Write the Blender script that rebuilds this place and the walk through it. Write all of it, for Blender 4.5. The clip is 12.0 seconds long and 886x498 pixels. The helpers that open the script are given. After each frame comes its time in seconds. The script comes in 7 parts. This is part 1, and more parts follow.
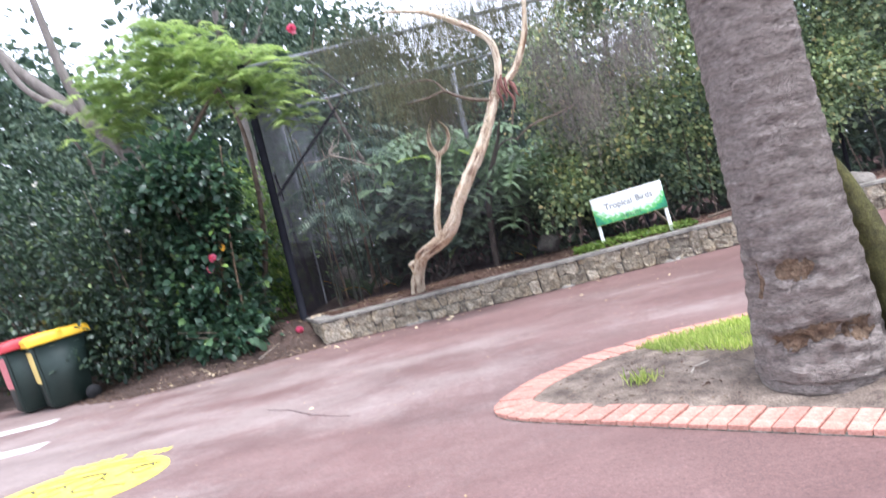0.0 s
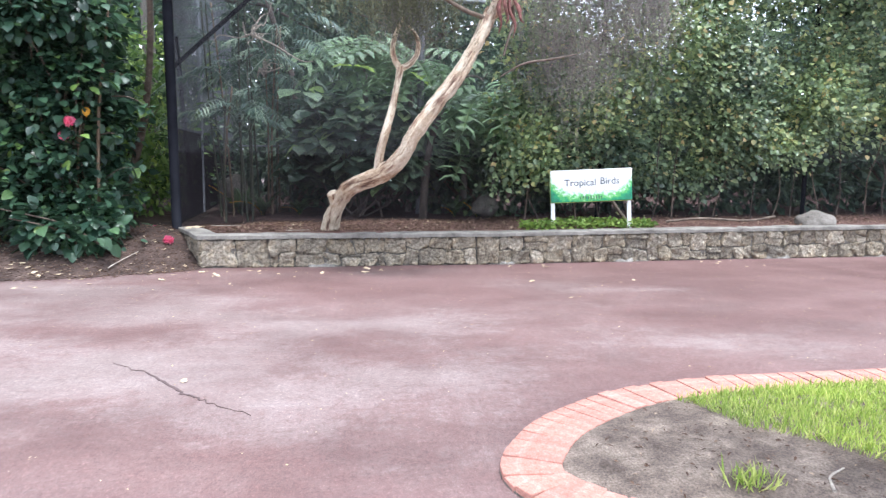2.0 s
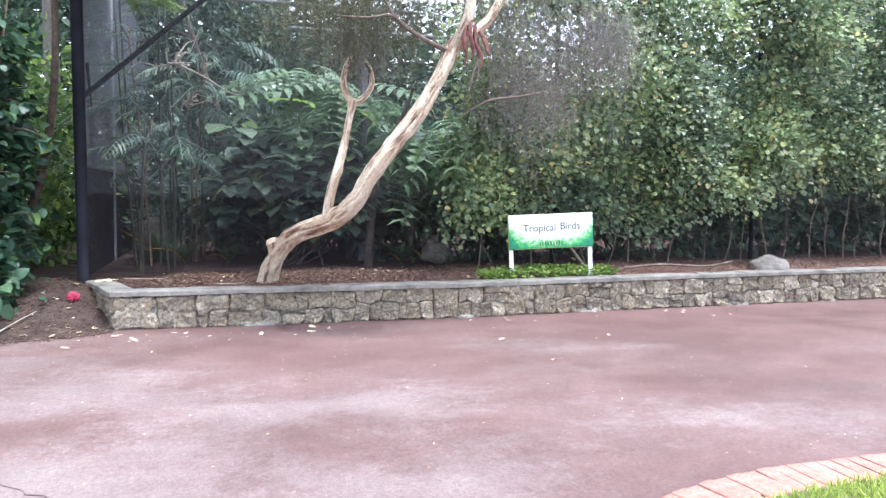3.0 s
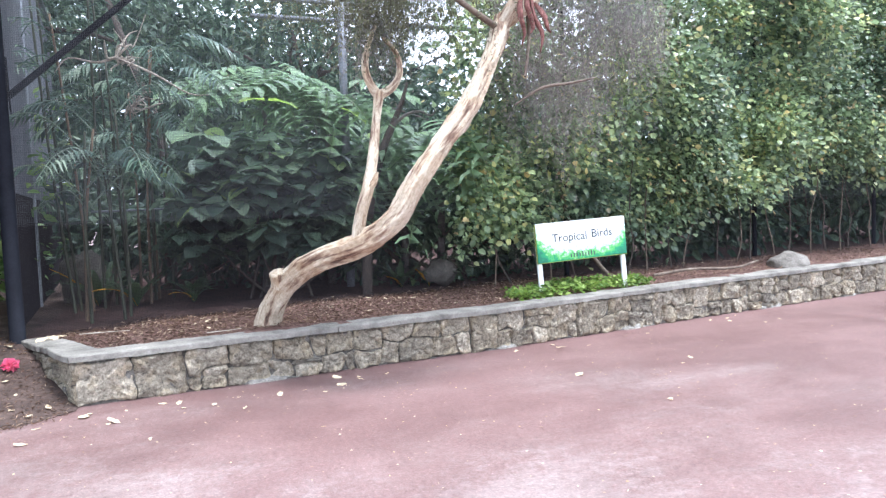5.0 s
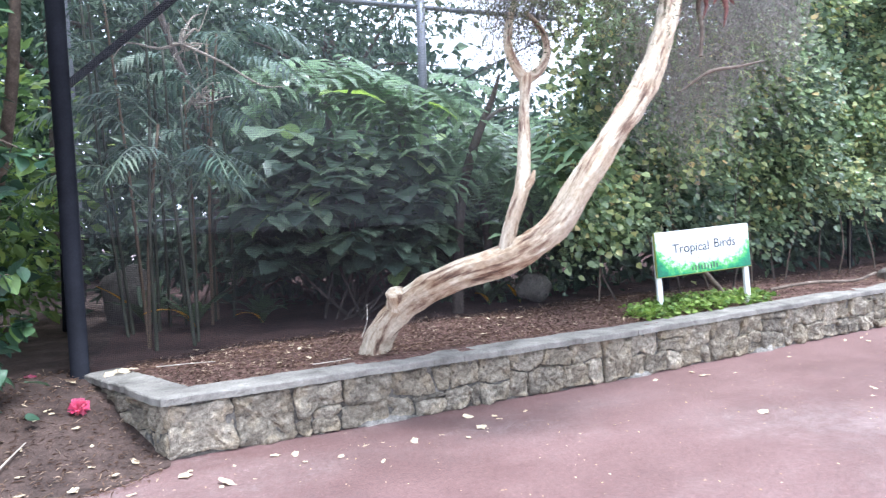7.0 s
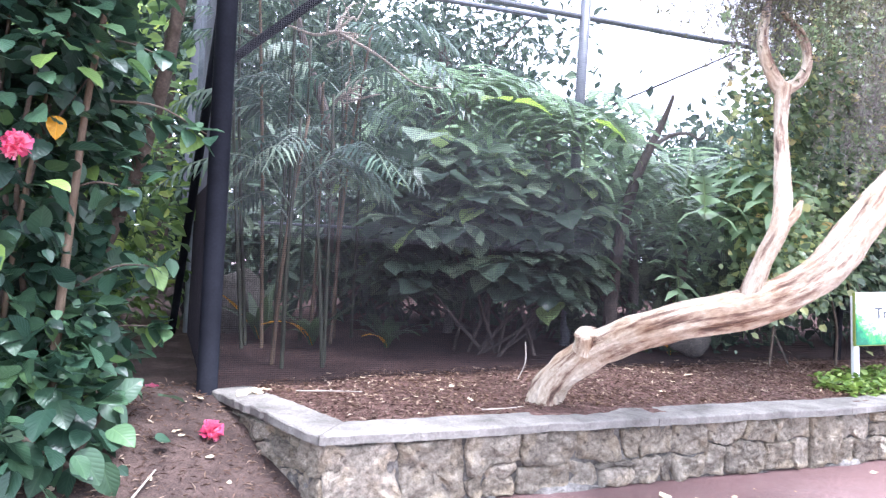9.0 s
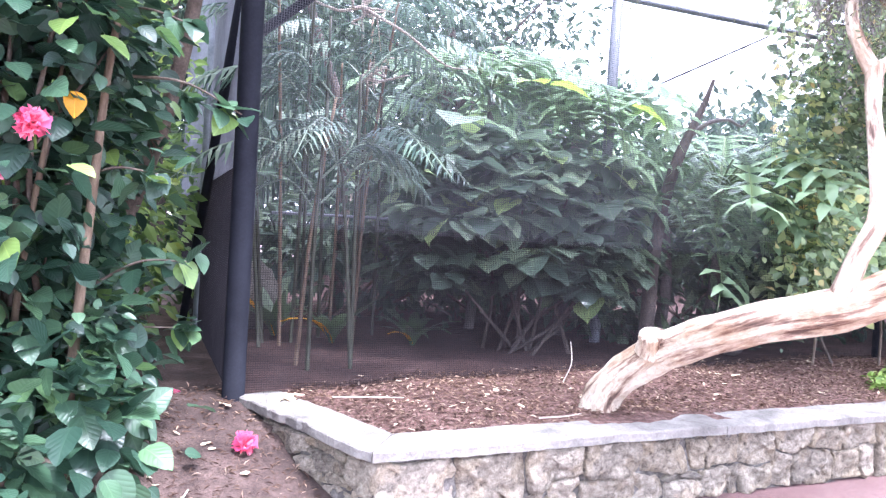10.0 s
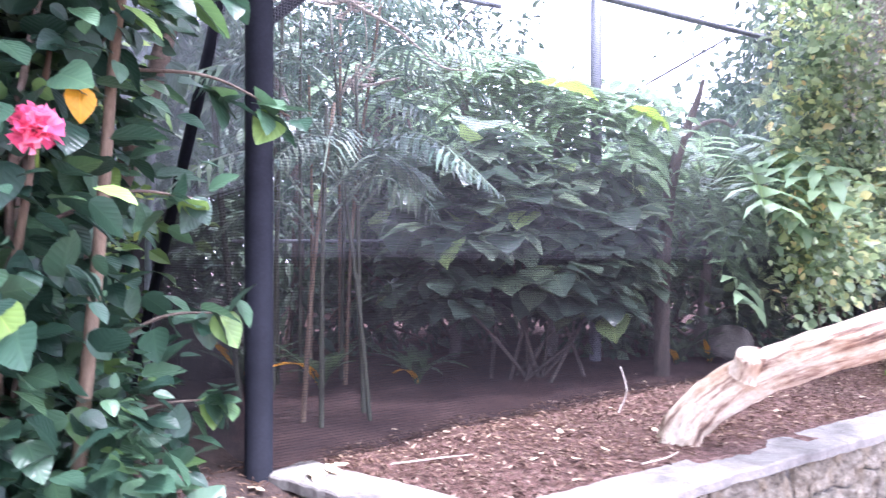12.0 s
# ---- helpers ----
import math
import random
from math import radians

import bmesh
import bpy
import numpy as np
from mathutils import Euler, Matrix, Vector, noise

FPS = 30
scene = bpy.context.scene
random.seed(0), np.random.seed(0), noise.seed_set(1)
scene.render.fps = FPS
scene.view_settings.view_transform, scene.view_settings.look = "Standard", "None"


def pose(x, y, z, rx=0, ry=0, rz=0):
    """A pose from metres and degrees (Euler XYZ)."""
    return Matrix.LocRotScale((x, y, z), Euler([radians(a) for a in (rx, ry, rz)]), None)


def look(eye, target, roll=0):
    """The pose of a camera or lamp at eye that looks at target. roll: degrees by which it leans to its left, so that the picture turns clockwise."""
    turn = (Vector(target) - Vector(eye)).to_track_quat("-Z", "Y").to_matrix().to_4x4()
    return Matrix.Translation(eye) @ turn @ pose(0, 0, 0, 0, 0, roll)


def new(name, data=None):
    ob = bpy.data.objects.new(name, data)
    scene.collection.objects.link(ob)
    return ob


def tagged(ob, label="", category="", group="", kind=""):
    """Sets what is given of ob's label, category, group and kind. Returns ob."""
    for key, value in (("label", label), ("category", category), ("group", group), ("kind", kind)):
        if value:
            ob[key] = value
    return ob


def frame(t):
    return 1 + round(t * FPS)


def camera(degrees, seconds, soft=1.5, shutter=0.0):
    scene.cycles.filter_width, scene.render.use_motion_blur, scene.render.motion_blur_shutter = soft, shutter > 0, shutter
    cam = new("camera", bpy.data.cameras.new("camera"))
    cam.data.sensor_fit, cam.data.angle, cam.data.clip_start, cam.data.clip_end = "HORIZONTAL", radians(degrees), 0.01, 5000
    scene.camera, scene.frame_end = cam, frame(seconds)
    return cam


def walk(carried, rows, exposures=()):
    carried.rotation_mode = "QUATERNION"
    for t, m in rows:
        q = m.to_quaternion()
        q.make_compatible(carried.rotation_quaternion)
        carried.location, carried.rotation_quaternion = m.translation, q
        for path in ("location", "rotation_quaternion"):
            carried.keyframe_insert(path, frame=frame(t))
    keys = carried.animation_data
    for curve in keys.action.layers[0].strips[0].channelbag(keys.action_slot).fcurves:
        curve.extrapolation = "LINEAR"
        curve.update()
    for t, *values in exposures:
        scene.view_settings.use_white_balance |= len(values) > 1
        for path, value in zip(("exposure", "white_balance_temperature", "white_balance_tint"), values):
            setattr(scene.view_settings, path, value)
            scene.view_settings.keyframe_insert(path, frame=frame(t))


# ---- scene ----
cam = camera(67.3, 12.0, soft=1.3, shutter=0.25)
EXPOSURES = [(0, 1.25, 5960, 13), (0.5, 1.05, 5960, 12), (1, 0.91, 5960, 11), (1.5, 1.04, 5910, 10), (2, 1.25, 5860, 10), (2.5, 1.35, 5760, 10), (5.5, 1.59, 5710, 9), (7.5, 1.65, 5560, 12), (9.5, 2.42, 5660, 22), (10, 2.68, 5610, 24), (10.5, 2.78, 5590, 25), (11, 2.62, 5590, 26), (11.5, 2.46, 5560, 27), (12, 2.71, 5590, 30)]
PATH = [
    (0, (0.603, 0.456, 1.075), (0.438, 2.147, 1.036), -13.6),
    (0.5, (0.417, 0.880, 1.046), (0.382, 2.562, 0.800), -10.0),
    (1, (0.216, 1.275, 1.083), (0.101, 2.956, 0.858), -3.5),
    (1.5, (0.041, 1.635, 1.149), (-0.065, 3.317, 0.926), -2.2),
    (2, (-0.120, 1.992, 1.139), (0.025, 3.672, 0.916), 0.8),
    (2.5, (-0.285, 2.366, 1.193), (-0.085, 4.049, 1.069), 0.4),
    (2.7, (-0.328, 2.514, 1.197), (-0.068, 4.188, 1.060), 0.8),
    (4.3, (-0.943, 3.681, 1.225), (-0.415, 5.297, 1.203), -1.1),
    (4.5, (-1.028, 3.806, 1.244), (-0.530, 5.431, 1.169), -1.2),
    (5, (-1.219, 4.118, 1.216), (-0.636, 5.712, 1.115), -2.0),
    (5.5, (-1.419, 4.423, 1.219), (-0.858, 6.026, 1.133), -4.0),
    (6, (-1.612, 4.610, 1.211), (-0.936, 6.160, 1.031), -2.6),
    (6.5, (-1.761, 4.916, 1.235), (-1.045, 6.454, 1.136), -2.7),
    (7, (-1.884, 5.209, 1.232), (-1.274, 6.794, 1.155), -2.2),
    (7.5, (-2.060, 5.470, 1.220), (-1.422, 7.042, 1.121), 0.8),
    (7.7, (-2.122, 5.585, 1.219), (-1.499, 7.165, 1.125), 1.6),
    (9.3, (-2.476, 6.188, 1.167), (-2.007, 7.823, 1.176), 3.0),
    (9.5, (-2.524, 6.253, 1.176), (-2.057, 7.887, 1.153), 2.8),
    (10, (-2.617, 6.479, 1.173), (-2.099, 8.098, 1.151), 3.5),
    (10.5, (-2.689, 6.655, 1.180), (-2.158, 8.269, 1.130), 1.9),
    (11, (-2.813, 6.827, 1.181), (-2.099, 8.369, 1.140), 1.6),
    (11.5, (-2.936, 6.998, 1.149), (-2.089, 8.472, 1.164), 4.0),
    (12, (-3.127, 7.262, 1.184), (-2.353, 8.775, 1.213), 0.1),
]
walk(cam, [(t, look(eye, target, roll)) for t, eye, target, roll in PATH], EXPOSURES)

# ---- light ----
world = bpy.data.worlds.new("overcast_sky")
scene.world = world
world.use_nodes = True
wn, wl = world.node_tree.nodes, world.node_tree.links
sky = wn.new("ShaderNodeTexSky")
sky.sky_type, sky.sun_disc = "NISHITA", False
sky.sun_elevation, sky.sun_rotation = radians(74), radians(135)
sky.air_density, sky.dust_density, sky.ozone_density = 1.0, 6.0, 0.5
wn["Background"].inputs["Strength"].default_value = 0.135
cloud = wn.new("ShaderNodeMix")  # an even white cloud deck over the clear sky
cloud.data_type = "RGBA"
cloud.inputs[0].default_value = 0.85
cloud.inputs[7].default_value = (8.6, 9.0, 9.9, 1)
wl.new(sky.outputs["Color"], cloud.inputs[6])
wl.new(cloud.outputs[2], wn["Background"].inputs["Color"])
sun_data = bpy.data.lights.new("sun", "SUN")
sun_data.energy, sun_data.angle, sun_data.color = 2.2, radians(16), (1.0, 0.98, 0.95)
sun = new("sun", sun_data)
sun.matrix_world = look((4, 2, 20), (0, 6, 0))

rng = np.random.default_rng(7)


# ---- materials ----
def nodes_of(name):
    m = bpy.data.materials.new(name)
    m.use_nodes = True
    return m, m.node_tree.nodes, m.node_tree.links, m.node_tree.nodes["Principled BSDF"]


def ramp(n, stops):
    r = n.new("ShaderNodeValToRGB")
    while len(r.color_ramp.elements) < len(stops):
        r.color_ramp.elements.new(0.5)
    for e, (p, c) in zip(r.color_ramp.elements, stops):
        e.position, e.color = p, (*c, 1)
    return r


def noise_tex(n, l, scale, detail=6, rough=0.6, stretch=None, source="Object"):
    co = n.new("ShaderNodeTexCoord")
    mp = n.new("ShaderNodeMapping")
    if stretch:
        mp.inputs["Scale"].default_value = stretch
    l.new(co.outputs[source], mp.inputs["Vector"])
    t = n.new("ShaderNodeTexNoise")
    t.inputs["Scale"].default_value, t.inputs["Detail"].default_value, t.inputs["Roughness"].default_value = scale, detail, rough
    l.new(mp.outputs["Vector"], t.inputs["Vector"])
    return t


def blend(n, l, kind, fac, a, b):
    """Mix of two colours; fac, a and b are sockets or values."""
    m = n.new("ShaderNodeMix")
    m.data_type, m.blend_type = "RGBA", kind
    for value, socket in ((fac, m.inputs[0]), (a, m.inputs[6]), (b, m.inputs[7])):
        if isinstance(value, bpy.types.NodeSocket):
            l.new(value, socket)
        elif isinstance(value, tuple):
            socket.default_value = (*value, 1)
        else:
            socket.default_value = value
    return m.outputs[2]


def add_bump(n, l, p, socket, strength, distance=0.01, before=None):
    b = n.new("ShaderNodeBump")
    b.inputs["Strength"].default_value, b.inputs["Distance"].default_value = strength, distance
    l.new(socket, b.inputs["Height"])
    if before:
        l.new(before.outputs["Normal"], b.inputs["Normal"])
    l.new(b.outputs["Normal"], p.inputs["Normal"])
    return b


def surface(name, coarse, fine, scale=3.0, grain=60.0, rough=0.8, bump=0.5, distance=0.01, metal=0.0, stretch=None, spec=0.4, vary=0.0):
    """A rough material: a ramp of colours over coarse noise, fine grain multiplied in, and relief."""
    m, n, l, p = nodes_of(name)
    big = noise_tex(n, l, scale, 7, 0.65, stretch)
    small = noise_tex(n, l, grain, 5, 0.7, stretch)
    c1 = ramp(n, coarse)
    l.new(big.outputs["Fac"], c1.inputs["Fac"])
    c2 = ramp(n, [(0.3, (1 - fine,) * 3), (0.7, (1 + fine,) * 3)])
    l.new(small.outputs["Fac"], c2.inputs["Fac"])
    col = blend(n, l, "MULTIPLY", 1.0, c1.outputs["Color"], c2.outputs["Color"])
    if vary:
        info = n.new("ShaderNodeObjectInfo")
        c3 = ramp(n, [(0, (1 - vary,) * 3), (0.5, (1, 1 - vary * 0.1, 1 - vary * 0.25)), (1, (1 + vary,) * 3)])
        l.new(info.outputs["Random"], c3.inputs["Fac"])
        col = blend(n, l, "MULTIPLY", 1.0, col, c3.outputs["Color"])
    l.new(col, p.inputs["Base Color"])
    p.inputs["Roughness"].default_value, p.inputs["Metallic"].default_value = rough, metal
    p.inputs["Specular IOR Level"].default_value = spec
    if bump:
        b1 = add_bump(n, l, p, big.outputs["Fac"], bump, distance * 3)
        add_bump(n, l, p, small.outputs["Fac"], bump, distance, b1)
    return m


def leafy(name, stops, rough=0.45, through_light=0.25, spec=0.4, veins=False, lump=0.26, scale=1.3):
    """Foliage: every leaf takes its own colour from the stops; some light passes through."""
    m, n, l, p = nodes_of(name)
    geo = n.new("ShaderNodeNewGeometry")
    c = ramp(n, stops)
    l.new(geo.outputs["Random Per Island"], c.inputs["Fac"])
    big = noise_tex(n, l, scale, 3)
    c2 = ramp(n, [(0.32, (1 - lump * 1.1, 1 - lump, 1 - lump * 0.85)), (0.68, (1 + lump, 1 + lump * 0.85, 1 + lump * 0.4))])
    l.new(big.outputs["Fac"], c2.inputs["Fac"])
    col = blend(n, l, "MULTIPLY", 1.0, c.outputs["Color"], c2.outputs["Color"])
    if veins:
        # pale midrib and side veins, from the leaf's own along and across
        at = n.new("ShaderNodeAttribute")
        at.attribute_name = "grain"
        sep = n.new("ShaderNodeSeparateXYZ")
        l.new(at.outputs["Vector"], sep.inputs["Vector"])

        def calc(op, a, b=0.0):
            q = n.new("ShaderNodeMath")
            q.operation = op
            for k, s in enumerate((a, b)):
                if isinstance(s, bpy.types.NodeSocket):
                    l.new(s, q.inputs[k])
                else:
                    q.inputs[k].default_value = s
            return q.outputs[0]

        across = calc("ABSOLUTE", sep.outputs["Y"])
        side = calc("ABSOLUTE", calc("SINE", calc("MULTIPLY", calc("SUBTRACT", sep.outputs["X"], calc("MULTIPLY", across, 0.8)), 20.0)))
        rib = calc("MINIMUM", calc("MULTIPLY", across, 14.0), calc("ADD", calc("MULTIPLY", side, 1.4), 0.2))
        c3 = ramp(n, [(0.0, (1.45, 1.35, 1.25)), (0.3, (1.05, 1.04, 1.03)), (0.8, (0.97, 0.98, 0.98))])
        l.new(rib, c3.inputs["Fac"])
        col = blend(n, l, "MULTIPLY", 1.0, col, c3.outputs["Color"])
        add_bump(n, l, p, rib, 0.22, 0.003)
    l.new(col, p.inputs["Base Color"])
    p.inputs["Roughness"].default_value = rough
    p.inputs["Specular IOR Level"].default_value = spec
    tr = n.new("ShaderNodeBsdfTranslucent")
    l.new(col, tr.inputs["Color"])
    mix = n.new("ShaderNodeMixShader")
    mix.inputs["Fac"].default_value = through_light
    l.new(p.outputs["BSDF"], mix.inputs[1])
    l.new(tr.outputs["BSDF"], mix.inputs[2])
    l.new(mix.outputs["Shader"], n["Material Output"].inputs["Surface"])
    return m


def asphalt_material():
    m, n, l, p = nodes_of("red_asphalt")
    big = noise_tex(n, l, 0.55, 9, 0.6, (0.8, 1.3, 1))
    mid = noise_tex(n, l, 1.3, 11, 0.76)
    grit = noise_tex(n, l, 40, 6, 0.8)
    fine = noise_tex(n, l, 105, 5, 0.85)
    speck = noise_tex(n, l, 13, 10, 0.82)
    co = n.new("ShaderNodeTexCoord")
    sep = n.new("ShaderNodeSeparateXYZ")
    l.new(co.outputs["Object"], sep.inputs["Vector"])

    def calc(op, x, y):
        q = n.new("ShaderNodeMath")
        q.operation = op
        for i, v in enumerate((x, y)):
            if isinstance(v, bpy.types.NodeSocket):
                l.new(v, q.inputs[i])
            else:
                q.inputs[i].default_value = v
        return q.outputs[0]

    # pale dusty patches with a crumbly edge, in a band along the middle of the path; the darker red towards the wall is
    # canopy shade put into the colour
    shade_drift = calc("MULTIPLY", calc("MAXIMUM", calc("MINIMUM", sep.outputs["X"], 3.0), -4.0), -0.030)
    across = calc("ABSOLUTE", calc("SUBTRACT", sep.outputs["Y"], 5.9), 0.0)
    shade_drift = calc("ADD", shade_drift, calc("MAXIMUM", calc("SUBTRACT", 0.035, calc("MULTIPLY", across, 0.055)), -0.14))
    dust_and_shade = calc("ADD", calc("ADD", big.outputs["Fac"], shade_drift), calc("MULTIPLY", calc("SUBTRACT", speck.outputs["Fac"], 0.5), 0.55))
    c1 = ramp(n, [(0.36, (0.146, 0.082, 0.075)), (0.47, (0.160, 0.099, 0.091)), (0.54, (0.196, 0.139, 0.129)), (0.66, (0.226, 0.174, 0.161))])
    l.new(dust_and_shade, c1.inputs["Fac"])
    c2 = ramp(n, [(0.32, (0.86, 0.84, 0.85)), (0.47, (0.98, 0.97, 0.97)), (0.56, (1.02, 1.03, 1.03)), (0.7, (1.2, 1.24, 1.25))])
    l.new(mid.outputs["Fac"], c2.inputs["Fac"])
    c3 = ramp(n, [(0.32, (0.62, 0.60, 0.60)), (0.47, (0.96, 0.96, 0.96)), (0.55, (1.03, 1.03, 1.03)), (0.68, (1.45, 1.45, 1.45))])
    l.new(grit.outputs["Fac"], c3.inputs["Fac"])
    c4 = ramp(n, [(0.3, (0.45, 0.45, 0.45)), (0.46, (0.93, 0.93, 0.93)), (0.58, (1.12, 1.12, 1.12)), (0.68, (2.4, 2.35, 2.3))])
    l.new(fine.outputs["Fac"], c4.inputs["Fac"])
    a = blend(n, l, "MULTIPLY", 1.0, c1.outputs["Color"], c2.outputs["Color"])
    a = blend(n, l, "MULTIPLY", 1.0, a, c3.outputs["Color"])
    a = blend(n, l, "MULTIPLY", 1.0, a, c4.outputs["Color"])
    worn = noise_tex(n, l, 0.75, 15, 0.70, (0.75, 1.25, 1))
    c5 = ramp(n, [(0.40, (0.84, 0.82, 0.82)), (0.475, (0.95, 0.94, 0.94)), (0.525, (1.04, 1.05, 1.05)), (0.60, (1.12, 1.15, 1.16))])
    l.new(worn.outputs["Fac"], c5.inputs["Fac"])
    a = blend(n, l, "MULTIPLY", 1.0, a, c5.outputs["Color"])
    l.new(a, p.inputs["Base Color"])
    r = ramp(n, [(0.35, (0.5,) * 3), (0.65, (0.72,) * 3)])
    l.new(mid.outputs["Fac"], r.inputs["Fac"])
    l.new(r.outputs["Color"], p.inputs["Roughness"])
    b1 = add_bump(n, l, p, grit.outputs["Fac"], 0.35, 0.006)
    add_bump(n, l, p, fine.outputs["Fac"], 0.5, 0.003, b1)
    return m


def bark_material():
    """Pale papery bark with brown fissures that run along the limb (from the mesh's grain attribute)."""
    m, n, l, p = nodes_of("pale_papery_bark")
    at = n.new("ShaderNodeAttribute")
    at.attribute_name = "grain"

    def tex(scale, stretch, detail):
        mp = n.new("ShaderNodeMapping")
        mp.inputs["Scale"].default_value = stretch
        l.new(at.outputs["Vector"], mp.inputs["Vector"])
        t = n.new("ShaderNodeTexNoise")
        t.inputs["Scale"].default_value, t.inputs["Detail"].default_value, t.inputs["Roughness"].default_value = scale, detail, 0.65
        l.new(mp.outputs["Vector"], t.inputs["Vector"])
        return t

    fissure, flake, patch = tex(22, (1, 1, 0.16), 6), tex(70, (1, 1, 0.5), 5), tex(3.0, (1, 1, 0.8), 4)
    c1 = ramp(n, [(0.31, (0.09, 0.055, 0.04)), (0.39, (0.27, 0.18, 0.13)), (0.46, (0.54, 0.45, 0.335)), (0.7, (0.76, 0.695, 0.565))])
    l.new(fissure.outputs["Fac"], c1.inputs["Fac"])
    c2 = ramp(n, [(0.35, (0.78, 0.74, 0.70)), (0.6, (1.08, 1.08, 1.08))])
    l.new(flake.outputs["Fac"], c2.inputs["Fac"])
    c3 = ramp(n, [(0.34, (0.55, 0.40, 0.31)), (0.42, (0.85, 0.75, 0.67)), (0.54, (1.02, 1.02, 1.02))])
    l.new(patch.outputs["Fac"], c3.inputs["Fac"])
    col = blend(n, l, "MULTIPLY", 1.0, blend(n, l, "MULTIPLY", 1.0, c1.outputs["Color"], c2.outputs["Color"]), c3.outputs["Color"])
    l.new(col, p.inputs["Base Color"])
    p.inputs["Roughness"].default_value = 0.8
    b = add_bump(n, l, p, fissure.outputs["Fac"], 1.0, 0.04)
    add_bump(n, l, p, flake.outputs["Fac"], 0.7, 0.01, b)
    return m


def stone_material():
    """Pitted limestone: dark pores, pale worn faces, ochre stains; every block its own tone."""
    m, n, l, p = nodes_of("weathered_limestone")
    info = n.new("ShaderNodeObjectInfo")
    pits = noise_tex(n, l, 30, 12, 0.76)
    patch = noise_tex(n, l, 5.5, 5, 0.6)
    c1 = ramp(n, [(0.33, (0.05, 0.044, 0.040)), (0.38, (0.15, 0.13, 0.105)), (0.44, (0.27, 0.24, 0.195)), (0.53, (0.40, 0.36, 0.295)), (0.66, (0.62, 0.575, 0.485))])
    l.new(pits.outputs["Fac"], c1.inputs["Fac"])
    c2 = ramp(n, [(0.34, (0.80, 0.79, 0.78)), (0.48, (0.97, 0.96, 0.95)), (0.58, (1.08, 1.02, 0.92)), (0.68, (1.22, 1.2, 1.17))])
    l.new(patch.outputs["Fac"], c2.inputs["Fac"])
    c3 = ramp(n, [(0, (0.7, 0.69, 0.68)), (0.35, (1.02, 0.96, 0.86)), (0.65, (1.08, 1.05, 1.0)), (1, (1.5, 1.46, 1.4))])
    l.new(info.outputs["Random"], c3.inputs["Fac"])
    col = blend(n, l, "MULTIPLY", 1.0, blend(n, l, "MULTIPLY", 1.0, c1.outputs["Color"], c2.outputs["Color"]), c3.outputs["Color"])
    l.new(col, p.inputs["Base Color"])
    p.inputs["Roughness"].default_value = 0.92
    b = add_bump(n, l, p, patch.outputs["Fac"], 0.5, 0.03)
    add_bump(n, l, p, pits.outputs["Fac"], 1.0, 0.06, b)
    return m


ASPHALT = asphalt_material()
SOIL = surface("dark_garden_soil", [(0.35, (0.042, 0.027, 0.022)), (0.55, (0.085, 0.056, 0.046)), (0.7, (0.14, 0.098, 0.08))], 0.5, 5, 90, 0.95, 0.9, 0.012)
MULCH = surface("bark_mulch", [(0.35, (0.075, 0.036, 0.028)), (0.52, (0.15, 0.08, 0.062)), (0.7, (0.26, 0.17, 0.14))], 0.6, 26, 130, 0.95, 1.0, 0.012)
AVIARY_EARTH = surface("bare_red_earth", [(0.35, (0.05, 0.026, 0.023)), (0.6, (0.09, 0.05, 0.043)), (0.75, (0.14, 0.085, 0.07))], 0.4, 3, 70, 0.95, 0.7, 0.01)
ISLAND_EARTH = surface("dry_sandy_earth", [(0.33, (0.09, 0.066, 0.053)), (0.5, (0.18, 0.138, 0.111)), (0.7, (0.33, 0.265, 0.21))], 0.6, 6, 110, 0.95, 1.0, 0.012)
STONE = stone_material()
FOOTMORTAR = surface("pale_mortar", [(0.3, (0.13, 0.115, 0.10)), (0.5, (0.27, 0.25, 0.22)), (0.7, (0.46, 0.435, 0.39))], 0.4, 14, 80, 0.95, 0.9, 0.015)
SHADENET = surface("black_shade_mesh", [(0.3, (0.022, 0.020, 0.023)), (0.7, (0.036, 0.032, 0.036))], 0.2, 3, 30, 0.7, 0.0, spec=0.15)
SIDENET = surface("grey_wire_netting", [(0.3, (0.13, 0.135, 0.155)), (0.7, (0.20, 0.206, 0.23))], 0.2, 3, 30, 0.6, 0.0)
MORTAR = surface("old_mortar", [(0.3, (0.06, 0.054, 0.047)), (0.48, (0.16, 0.145, 0.125)), (0.7, (0.34, 0.315, 0.275))], 0.4, 14, 80, 0.95, 0.9, 0.015)
CAP = surface("weathered_concrete", [(0.32, (0.12, 0.11, 0.096)), (0.45, (0.195, 0.18, 0.158)), (0.6, (0.265, 0.246, 0.215)), (0.75, (0.41, 0.385, 0.34))], 0.22, 4.5, 75, 0.88, 1.0, 0.01)
BRICK = surface("salmon_clay_brick", [(0.3, (0.31, 0.135, 0.105)), (0.5, (0.41, 0.20, 0.157)), (0.72, (0.51, 0.30, 0.25))], 0.25, 30, 160, 0.85, 0.4, 0.004, vary=0.14)
BARK = bark_material()
TWIG = surface("grey_brown_twig", [(0.3, (0.07, 0.052, 0.04)), (0.6, (0.16, 0.122, 0.095)), (0.75, (0.26, 0.215, 0.175))], 0.3, 12, 60, 0.9, 0.6, 0.006)
DEADWOOD = surface("bleached_dead_wood", [(0.3, (0.25, 0.2, 0.16)), (0.6, (0.45, 0.40, 0.34)), (0.75, (0.6, 0.56, 0.5))], 0.3, 12, 60, 0.9, 0.5, 0.006)
